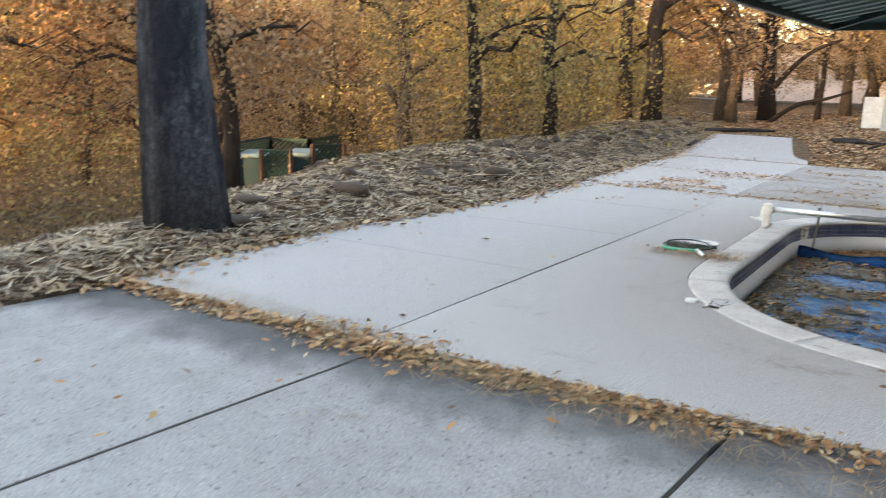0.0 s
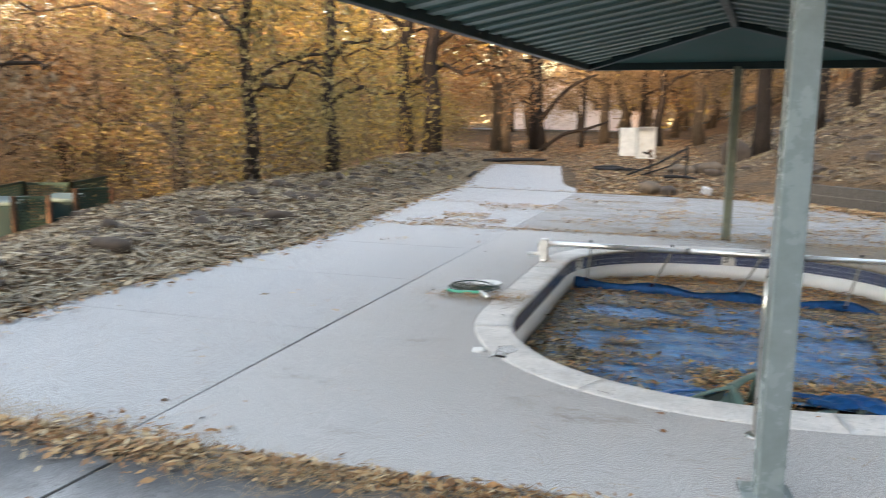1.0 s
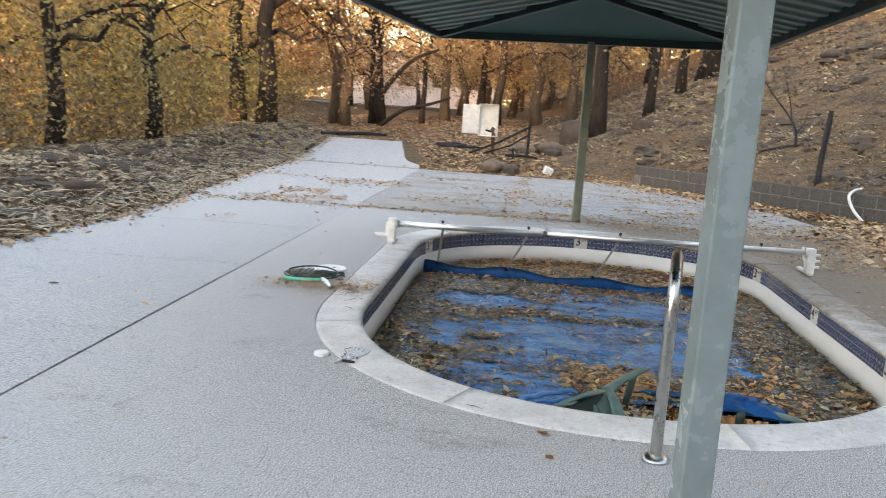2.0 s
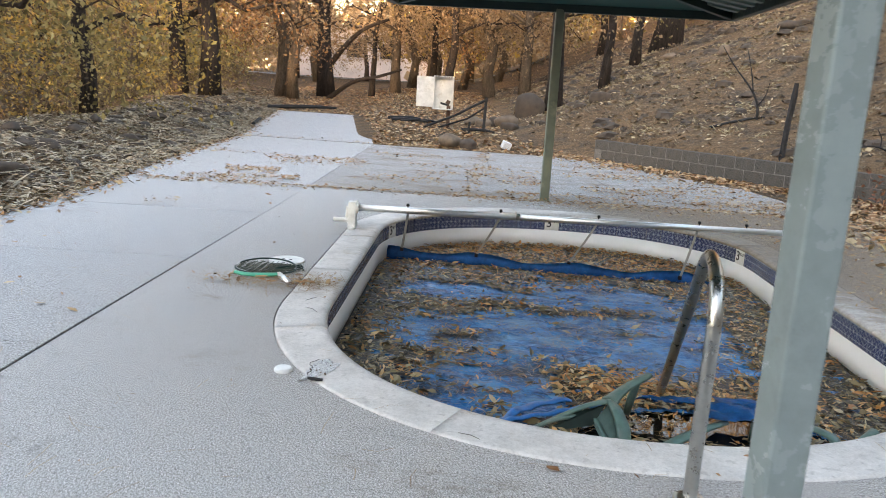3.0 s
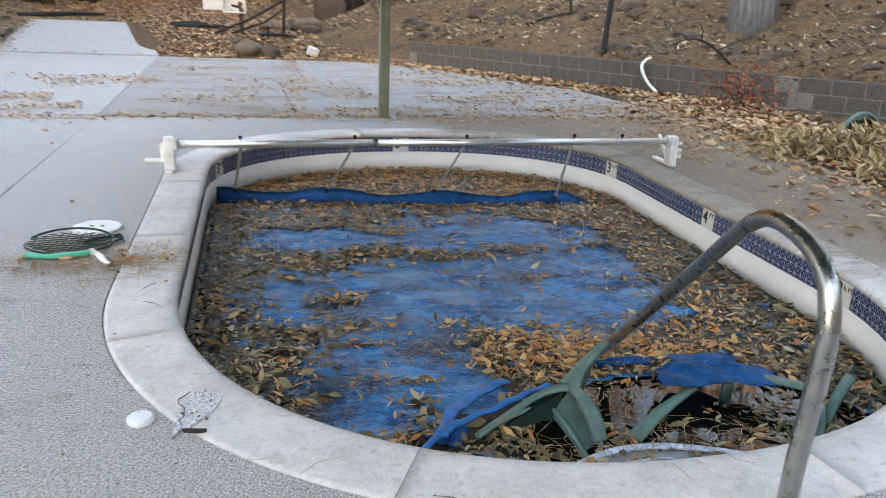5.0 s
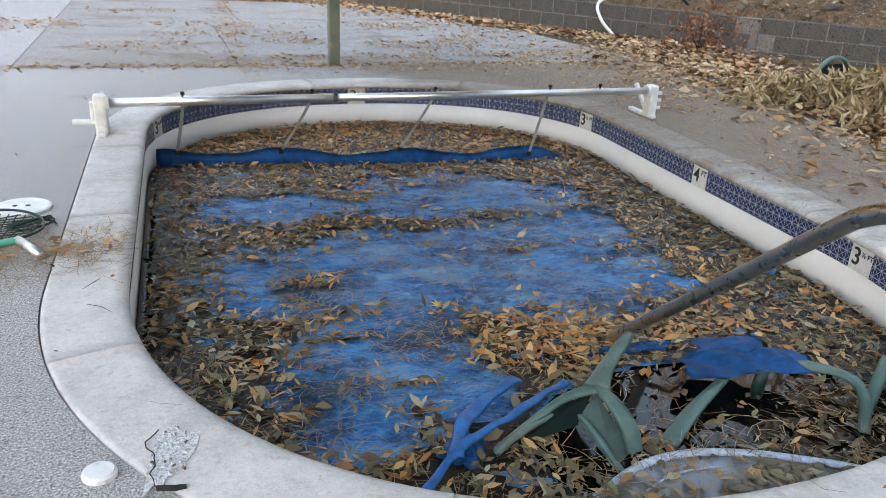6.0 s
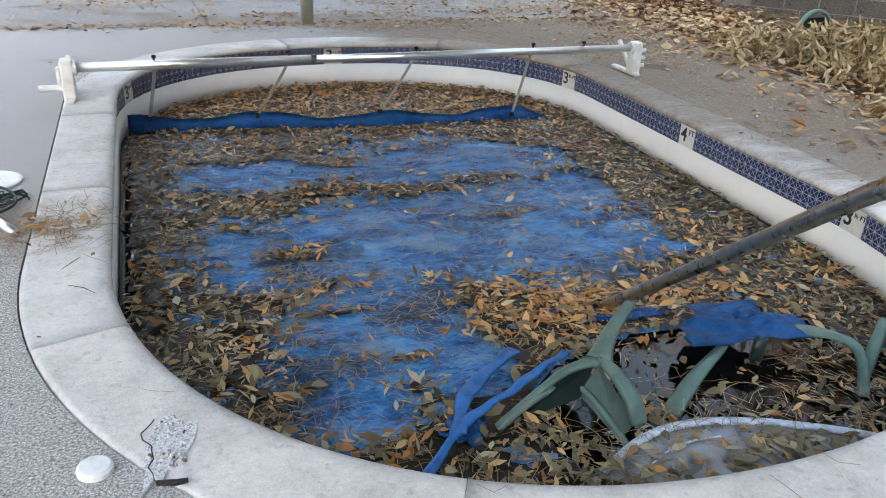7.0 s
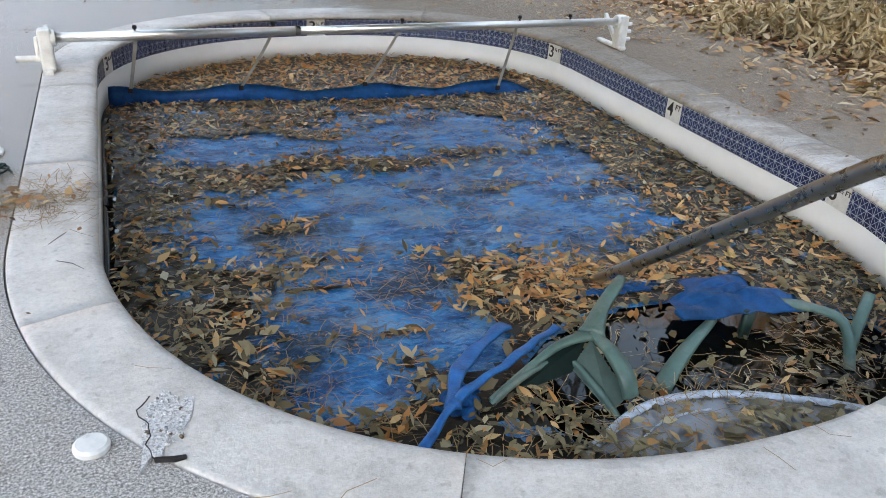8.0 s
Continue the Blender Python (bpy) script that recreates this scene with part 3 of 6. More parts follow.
# pool deck: a ring between the coping and a straight-sided rim
def ring(inner, outer, z0, z1):
    """A ring-shaped slab between two outlines of as many points."""
    n = len(inner)
    verts = [(x, y, z1) for x, y in inner] + [(x, y, z1) for x, y in outer] + [(x, y, z0) for x, y in inner] + [(x, y, z0) for x, y in outer]
    faces = []
    for i in range(n):
        j = (i + 1) % n
        faces += [(i, n + i, n + j, j), (i, j, 2 * n + j, 2 * n + i), (n + i, 3 * n + i, 3 * n + j, n + j)]
    return verts, faces


COPE = 0.29
hole = POOL + OUT * (COPE + 0.006)
centre = np.array([0.05, 7.4])
corners = [(joint_x(leaf_y(-2.5)) + G, leaf_y(-2.5) + 0.03), (-0.6, leaf_y(-0.6) + 0.03), (3.3, leaf_y(3.3) + 0.03), (3.3, row_y(3.3) - G), (joint_x(10.78) + G, row_y(-3.08) - G)]


def to_rim(p):
    """Where the way from the middle through p meets the deck's rim."""
    d = p - centre
    best = 1e9
    for a, b in zip(corners, corners[1:] + corners[:1]):
        a, b = np.array(a), np.array(b)
        e = b - a
        den = d[0] * e[1] - d[1] * e[0]
        if abs(den) < 1e-9:
            continue
        t = ((a[0] - centre[0]) * e[1] - (a[1] - centre[1]) * e[0]) / den
        s = ((a[0] - centre[0]) * d[1] - (a[1] - centre[1]) * d[0]) / den
        if t > 0 and -1e-6 <= s <= 1 + 1e-6:
            best = min(best, t)
    return centre + d * best


rim = np.array([to_rim(p) for p in hole])
for c in corners:
    k = int(np.argmin(np.hypot(*(rim - c).T)))
    rim[k] = c
v, f = ring(hole, rim, -0.15, 0.0)
deck = lone("pool_deck", mesh_from("pool_deck", v, f, M["slab_pool"]), "grey exposed-aggregate concrete deck round the pool", "pool deck", "structure")
# dark dirt that fills the joints
bm = prism_bm([(-4.55, -7.8), (3.25, -7.8), (3.25, 3.3), (-4.55, 2.5)], -0.08, -0.031)
part("joint_filler", bm, M["joint"], pavement)
for y0, y1 in ((3.1, 10.6), (10.6, 18.6)):
    bm = prism_bm([(left_x(y0) + 0.1, y0), (joint_x(y0) + 0.02, y0), (joint_x(y1) + 0.02, y1), (left_x(y1) + 0.1, y1)], -0.05, -0.006)
    for v in bm.verts:
        v.co.z += float(lie(v.co.y))
    part("joint_filler", bm, M["joint"], pavement)
bm = prism_bm([(-3.06, row_y(-3.06, -0.1)), (3.2, row_y(3.2, -0.1)), (3.2, 11.7), (0.40, 18.5), (joint_x(18.5), 18.5), (-3.06, 10.85)], -0.06, -0.012)
for v in bm.verts:
    v.co.z += float(lie(v.co.y))
part("joint_filler", bm, M["joint"], pavement)

# ---- pool ----
pool = thing("swimming_pool", label="neglected in-ground pool with tiled rim and leaf-covered water", category="swimming pool", kind="structure")


def band(name, off, z0, z1, mat, label=""):
    ring_pts = POOL + OUT * off
    n = len(ring_pts)
    verts = [(x, y, z1) for x, y in ring_pts] + [(x, y, z0) for x, y in ring_pts] + [(x, y, z1) for x, y in POOL + OUT * (off + 0.06)] + [(x, y, z0) for x, y in POOL + OUT * (off + 0.06)]
    faces = []
    for i in range(n):
        j = (i + 1) % n
        faces += [(i, n + i, n + j, j), (i, j, 2 * n + j, 2 * n + i), (n + i, 3 * n + i, 3 * n + j, n + j), (2 * n + i, 2 * n + j, 3 * n + j, 3 * n + i)]
    ob = new(name, mesh_from(name, verts, faces, mat, True))
    ob.parent = pool
    return tagged(ob, label)


band("tile_backing", 0.034, -0.168, -0.02, M["mortar"])
band("white_wall", 0.020, WATER - 0.03, -0.168, M["vinyl"], "white vinyl band with dirt streaks")
band("lower_wall", 0.022, -1.35, WATER - 0.03, M["shell"])
part("pool_floor", prism_bm([tuple(p) for p in POOL + OUT * 0.05], -1.45, -1.35), M["shell"], pool)
part("water", prism_bm([tuple(p) for p in POOL + OUT * 0.018], WATER - 0.02, WATER), M["water"], pool, "dark still murky water")

# coping: cast pieces with a rounded nose
PROFILE = [(COPE, -0.10), (COPE, -0.004), (COPE - 0.006, 0.004), (COPE - 0.02, 0.005), (0.075, 0.008), (0.05, 0.008), (0.025, 0.005), (0.006, -0.004), (-0.002, -0.014), (-0.002, -0.024), (0.01, -0.032), (0.04, -0.033)]
n_pool = len(POOL)
pieces = 12
shift = 9
for k in range(pieces):
    a, b = round(k * n_pool / pieces) + shift, round((k + 1) * n_pool / pieces) + shift
    verts, faces = [], []
    for q, i in enumerate(range(a, b + 1)):
        p, o, t = POOL[i % n_pool], OUT[i % n_pool], tang[i % n_pool]
        gap = 0.0012 if i == a else (-0.0012 if i == b else 0)
        for off, z in PROFILE:
            verts.append((p[0] + o[0] * off + t[0] * gap, p[1] + o[1] * off + t[1] * gap, z))
    w = len(PROFILE)
    for q in range(b - a):
        for s in range(w - 1):
            faces.append((q * w + s, q * w + s + 1, (q + 1) * w + s + 1, (q + 1) * w + s))
    faces += [tuple(range(w)), tuple(range(len(verts) - w, len(verts)))[::-1]]
    ob = new("coping_stone", mesh_from("coping_stone", verts, faces, M["coping"]))
    ob.data.polygons.foreach_set("use_smooth", [len(f) == 4 for f in faces])
    ob.parent = pool
ob = new("coping_bed", mesh_from("coping_bed", *ring(POOL + OUT * 0.06, POOL + OUT * 0.31, -0.12, -0.02), M["mortar"]))
ob.parent = pool

# ---- lamps and sky are all the light: the shade canopy ----
canopy = thing("shade_canopy", label="dark green ribbed canopy roof on two painted posts", category="canopy")
CX0, CX1, CY0, CY1, EAVE, RIDGE = -2.18, 1.60, 3.4, 11.15, 2.24, 2.58
RX = -0.29


def panel(a, b, c, d=None, thick=0.02):
    """A thin roof panel through three or four corners."""
    bm = bmesh.new()
    vs = [bm.verts.new(p) for p in ((a, b, c, d) if d else (a, b, c))]
    f = bm.faces.new(vs)
    bmesh.ops.solidify(bm, geom=[f], thickness=thick)
    return bm


r0, r1 = (RX, CY0 + 1.6, RIDGE), (RX, CY1 - 1.6, RIDGE)
c00, c10, c01, c11 = (CX0, CY0, EAVE), (CX1, CY0, EAVE), (CX0, CY1, EAVE), (CX1, CY1, EAVE)
for pts in ((c00, c01, r1, r0), (c10, r0, r1, c11), (c01, c11, r1, None), (c00, r0, c10, None)):
    part("roof_panel", panel(*pts), M["canopy"], canopy, "dark green sheet")
for y in np.arange(CY0 + 0.3, CY1 - 0.1, 0.34):
    top = min(1.0, (y - CY0) / 1.6, (CY1 - y) / 1.6)
    for x_out in (CX0, CX1):
        z_in = EAVE + (RIDGE - EAVE) * top
        x_in = x_out + (RX - x_out) * top
        p, q = Vector((x_out, y, EAVE - 0.015)), Vector((x_in, y, z_in - 0.015))
        if (q - p).length < 0.2:
            continue
        m = Matrix.Translation((p + q) / 2) @ (q - p).to_track_quat("X", "Z").to_matrix().to_4x4()
        part("rib", box_bm(((q - p).length, 0.13, 0.022), m), M["canopy_rib"], canopy, "pale ribbed strip")
for a, b in ((c00, c01), (c10, c11), (c01, c11), (c00, c10), (r0, r1), (c01, r1), (c11, r1), (c00, r0), (c10, r0)):
    p, q = Vector(a), Vector(b)
    m = Matrix.Translation((p + q) / 2 + Vector((0, 0, -0.04))) @ (q - p).to_track_quat("X", "Z").to_matrix().to_4x4()
    part("frame_bar", box_bm(((q - p).length, 0.07, 0.09), m, 0.006), M["canopy_frame"], canopy, "dark frame bar")
m = pose(0.268, 3.65, 1.10, 0, 0, 12)
part("post", box_bm((0.105, 0.105, 2.20), m, 0.008), M["post"], canopy, "pale green painted square post")
part("post", box_bm((0.10, 0.10, 2.20), pose(-0.30, 11.16, 1.09, 0, 0, 8), 0.008), M["post_far"], canopy, "weathered olive painted post")
part("base_plate", box_bm((0.2, 0.2, 0.012), pose(0.268, 3.65, 0.006, 0, 0, 12), 0.003), M["post"], canopy)
part("base_plate", box_bm((0.18, 0.18, 0.012), pose(-0.30, 11.16, -0.004, 0, 0, 8), 0.003), M["post_far"], canopy)

# ---- handrail ----
rail = thing("handrail", (0.212, 4.235, 0), "bent stainless steel pool handrail with base flanges", "handrail")
u_rail = Vector((0.2, 1.95, 0)).normalized()
side = Vector((0.212, 4.235, 0))
prof = [(0.06, 0.0), (0.05, 0.3), (0.03, 0.55), (0.035, 0.66), (0.09, 0.755), (0.22, 0.80), (0.38, 0.80), (0.50, 0.755), (0.62, 0.67), (1.0, 0.372), (1.96, -0.375), (2.25, -0.6)]
path = smooth_path([side + u_rail * s + Vector((0, 0, z)) for s, z in prof], 6)
part("rail_tube", tube_bm(path, 0.0245, 14), M["steel"], rail, "brushed steel tube", True)
part("flange", tube_bm([side + u_rail * 0.06 + Vector((0, 0, z)) for z in (0.0, 0.008, 0.016, 0.02)], [0.058, 0.056, 0.045, 0.03], 20), M["steel"], rail, "round escutcheon plate", True)

# ---- block wall ----
wall = thing("retaining_wall", label="low two-course grey concrete block retaining wall", category="wall", kind="structure")
WP = [Vector((0.80, 18.6)), Vector((5.3, 12.6)), Vector((8.2, 9.4))]
bm = box_bm((0.39, 0.19, 0.19), bevel=0.008)
block_me = bpy.data.meshes.new("block")
bm.to_mesh(block_me)
bm.free()
block_me.materials.append(M["block"])
for a, b in zip(WP[:-1], WP[1:]):
    d = (b - a).normalized()
    ang = math.degrees(math.atan2(d.y, d.x))
    length = (b - a).length
    for course in range(3):
        s = 0.2 + (0.2 if course % 2 else 0)
        while s < length - 0.1:
            p = a + d * s
            j = rng.uniform(-0.004, 0.004)
            put("block", block_me, wall, pose(p.x, p.y, -0.075 + 0.2 * course + float(lie(p.y)), 0, 0, ang + j * 60))
            s += 0.4
    mid = (a + b) / 2
    part("mortar", box_bm((length, 0.184, 0.585), Matrix.Translation((mid.x, mid.y, 0.118 + float(lie(a.y) + lie(b.y)) / 2)) @ Vector((b.x - a.x, b.y - a.y, float(lie(b.y) - lie(a.y)))).to_track_quat("X", "Z").to_matrix().to_4x4()), M["mortar_dark"], wall)


# ---- trees ----
def leaf_cloud(pos, size, rand, droop=0.0, aspect=0.45):
    """Folded leaves, two triangles each, at given places with free turns."""
    n = len(pos)
    d = rand.normal(size=(n, 3))
    d[:, 2] -= droop
    d /= np.linalg.norm(d, axis=1)[:, None]
    s = np.cross(d, rand.normal(size=(n, 3)))
    s /= np.linalg.norm(s, axis=1)[:, None] + 1e-9
    L = (size * rand.uniform(0.6, 1.4, n))[:, None]
    up = np.cross(d, s) * L * 0.12
    v = np.stack([pos - d * L * 0.5, pos + s * L * aspect + up, pos + d * L * 0.5, pos - s * L * aspect + up], 1).reshape(-1, 3)
    i = np.arange(n)[:, None] * 4
    f = np.concatenate([i + [0, 1, 2], i + [0, 2, 3]], 1).reshape(-1, 3)
    return v, f


def flat_leaves(pos, size, rand, tilt=0.35, aspect=0.16, width_var=0.4):
    """Leaves that lie flat, each a pointed blade of four triangles."""
    n = len(pos)
    a = rand.uniform(0, 2 * np.pi, n)
    d = np.stack([np.cos(a), np.sin(a), rand.normal(0, tilt, n) * 0.5], 1)
    d /= np.linalg.norm(d, axis=1)[:, None]
    s = np.stack([-np.sin(a), np.cos(a), rand.normal(0, tilt, n)], 1)
    s /= np.linalg.norm(s, axis=1)[:, None]
    L = (size * rand.uniform(0.55, 1.35, n))[:, None]
    W = L * (aspect * rand.uniform(1 - width_var, 1 + width_var, n))[:, None]
    up = np.cross(d, s)
    up *= np.sign(up[:, 2:3])
    v = np.stack([pos - d * L * 0.5, pos + s * W - d * L * 0.08 + up * W * 0.35, pos + s * W * 0.75 + d * L * 0.2 + up * W * 0.3, pos + d * L * 0.5 + up * W * 0.3, pos - s * W * 0.75 + d * L * 0.2 + up * W * 0.3, pos - s * W - d * L * 0.08 + up * W * 0.35], 1).reshape(-1, 3)
    i = np.arange(n)[:, None] * 6
    f = np.concatenate([i + [0, 1, 5], i + [1, 2, 4], i + [1, 4, 5], i + [2, 3, 4]], 1).reshape(-1, 3)
    return v, f


def grow(seed, height, radius, lean=0.1, limbs=7, first=0.25, spread=0.45, droop=0.0, twigs=4, bend=0.012):
    """Tubes of a trunk with limbs and twigs, and the places where leaves hang."""
    rand = np.random.default_rng(seed)
    tubes, tips = [], []
    ang = rand.uniform(0, 6.28)
    path = [Vector((0, 0, -0.25))]
    for k in range(1, 9):
        t = k / 8
        path.append(Vector((math.cos(ang) * lean * height * t * t + rand.normal(0, bend) * height, math.sin(ang) * lean * height * t * t + rand.normal(0, bend) * height, height * t)))
    radii = [radius * 1.25, *[radius * (1.0 - 0.85 * k / 8) for k in range(1, 9)]]
    tubes.append((path, radii, 9))
    for k in range(limbs):
        t = first + (0.97 - first) * (k + rand.uniform(0, 0.8)) / limbs
        q = t * 8
        i = min(int(q), 7)
        base = path[i].lerp(path[i + 1], q - i)
        a = rand.uniform(0, 6.28)
        length = height * spread * rand.uniform(0.6, 1.1) * (1.15 - 0.6 * t)
        limb = [base]
        for j in range(1, 6):
            g = j / 5
            limb.append(base + Vector((math.cos(a) * length * g, math.sin(a) * length * g, length * (0.75 * g - (0.45 + droop) * g * g))) + Vector(rand.normal(0, 0.045 * length, 3)))
        r = radius * (1 - 0.8 * t) * 0.55
        tubes.append((limb, [max(r * (1 - 0.8 * j / 5), 0.012) for j in range(6)], 6))
        for j in range(twigs):
            g = rand.uniform(0.35, 1.0)
            b = limb[min(int(g * 5), 4)].lerp(limb[min(int(g * 5) + 1, 5)], g * 5 % 1)
            aa = a + rand.normal(0, 0.9)
            ln = length * rand.uniform(0.25, 0.5)
            twig = [b, b + Vector((math.cos(aa) * ln * 0.5, math.sin(aa) * ln * 0.5, ln * 0.25)), b + Vector((math.cos(aa) * ln, math.sin(aa) * ln, ln * (0.2 - droop)))]
            tubes.append((twig, [0.02, 0.014, 0.006], 4))
            tips += [tuple(b.lerp(twig[2], 0.4)), tuple(twig[2]), tuple(twig[1])]
        tips += [tuple(p) for p in limb[2:]]
    return tubes, np.array(tips)


def tubes_mesh(name, tubes, mat):
    verts, faces = [], []
    for path, radii, sides in tubes:
        v, f = tube_data(path, list(radii), sides)
        o = len(verts)
        verts += v
        faces += [tuple(i + o for i in q) for q in f]
    return mesh_from(name, verts, faces, mat, True)


def tree(name, seed, height, radius, bark_mat, crown_mat, leaves, leaf, label, cloud=0.55, hang=0.0, **shape):
    tubes, tips = grow(seed, height, radius, **shape)
    ob = thing(name, label=label, category="tree")
    t = new("trunk", tubes_mesh("trunk", tubes, bark_mat))
    t.parent = ob
    if leaves:
        rand = np.random.default_rng(seed + 100)
        pick = tips[rand.integers(0, len(tips), leaves)]
        pos = pick + rand.normal(0, cloud, (leaves, 3)) * [1, 1, 0.8]
        pos[:, 2] -= np.abs(rand.normal(0, hang, leaves)) if hang else 0
        pos[:, 2] = np.maximum(pos[:, 2], 0.1)
        v, f = leaf_cloud(pos, leaf, rand, 0.8, 0.30)
        c = new("crown", mesh_from("crown", v.tolist(), f.tolist(), crown_mat))
        c.parent = ob
    return ob


def stand(ob, x, y, turn=0.0, scale=1.0, sink=0.05):
    ob.matrix_basis = Matrix.Translation((x, y, float(ground_z(x, y)) - sink)) @ pose(0, 0, 0, 0, 0, turn) @ Matrix.Scale(scale, 4)
    return ob


KINDS = [
    ("crown_gold", "bark", "tree with golden yellow autumn leaves and a brown trunk"),
    ("crown_orange", "bark", "tree with dull orange scorched leaves and a brown trunk"),
    ("crown_olive", "bark_burnt", "olive-leaved tree with a smoke-blackened trunk"),
    ("crown_tan", "bark_burnt", "tree with dry tan leaves and a burnt trunk"),
    ("crown_gold", "bark_burnt", "golden-leaved tree with a fire-blackened trunk"),
    ("crown_olive", "bark", "olive and yellow willow-like tree with drooping twigs"),
    ("crown_tan", "bark", "half-bare tree with dry brown leaves"),
    ("crown_orange", "bark_burnt", "tree with rust-orange leaves and a dark leaning trunk"),
]
wood = random.Random(5)
kinds = []
for k, (crown, bk, label) in enumerate(KINDS):
    kinds.append(tree("autumn_tree", 20 + k, 9.5 + 1.5 * (k % 3), 0.19 + 0.03 * (k % 3), M[bk], M[crown], 7000, 0.108, label, cloud=0.40, hang=0.55, lean=0.06 + 0.03 * (k % 3), limbs=12, first=0.15, spread=0.34, droop=0.22, twigs=6))
    kinds[-1]["group"] = "autumn woods beside the path"
used = [False] * len(kinds)
spots = []
tries = 0
while len(spots) < 84 and tries < 6000:
    tries += 1
    az = wood.uniform(-92, -6)
    r = 15 + 49 * wood.random() ** 1.2
    x, y = math.sin(radians(az)) * r, math.cos(radians(az)) * r
    u = left_x(y) - x
    if u < 3.2 or (r < 26 and u < 6.5) or (-55 < az < -40 and r < 30) or (az < -58 and r < 22) or (-28 < az < -20 and r < 29):
        continue
    if any(math.hypot(x - a, y - b) < 2.5 + 0.02 * r for a, b in spots):
        continue
    spots.append((x, y))
    k = wood.choice((2, 3, 3, 5, 6, 6, 7, 1, 2)) if not -36 < az < -22 else wood.choice((0, 4, 5, 5, 1, 2, 7))
    if u > 16 and wood.random() < 0.5:
        k = wood.choice((1, 6, 7, 3, 0))
    m = Matrix.Translation((x, y, float(ground_z(x, y)) - 0.05)) @ pose(0, 0, 0, 0, 0, wood.uniform(0, 360))
    sc = wood.uniform(0.8, 1.25)
    if used[k]:
        ob = copy_thing(kinds[k], m)
        ob.scale = (sc, sc, sc)
    else:
        kinds[k].matrix_basis = m @ Matrix.Scale(sc, 4)
        used[k] = True

# trees behind the hill's crest and round the house
for x, y, k in ((6, 40, 0), (9.5, 36, 4), (13, 33, 1), (3, 44, 0), (0, 47, 1), (-3, 44, 6), (16, 30, 0), (-6.5, 46, 6), (-9.5, 50, 3), (19, 27, 6), (7, 48, 1), (-13, 58, 3), (-6, 62, 1), (1, 60, 0), (12, 44, 6), (18, 40, 1), (-12.5, 44, 6), (-15, 47, 7), (-11, 40.5, 3), (-8, 54, 6), (-16.5, 53, 3), (-4.5, 41, 6), (-1.5, 39.5, 3), (1.8, 37.5, 7), (-6.8, 40, 6), (4.6, 37, 6), (-10, 62, 7), (-17, 62, 6)):
    copy_thing(kinds[k], Matrix.Translation((x, y, float(ground_z(x, y)) - 0.1)) @ pose(0, 0, 0, 0, 0, 37.0 * k + 11 * x))

# trees over the right-hand slope, out of view, added to darken the pool's reflections
for k, (x, y) in enumerate(((11.5, 13), (13, 10.5), (12.6, 16), (14.5, 13), (15.5, 7), (17, 8), (20, 13), (16, 17), (23, 5), (19, 21), (25, 16), (14, 1), (22, 26), (18, -4), (27, 9), (30, 20), (24, -2))):
    copy_thing(kinds[(3 * k + 2) % 8], Matrix.Translation((x, y, gz(x, y) - 0.1)) @ pose(0, 0, 0, 0, 0, 53.0 * k))

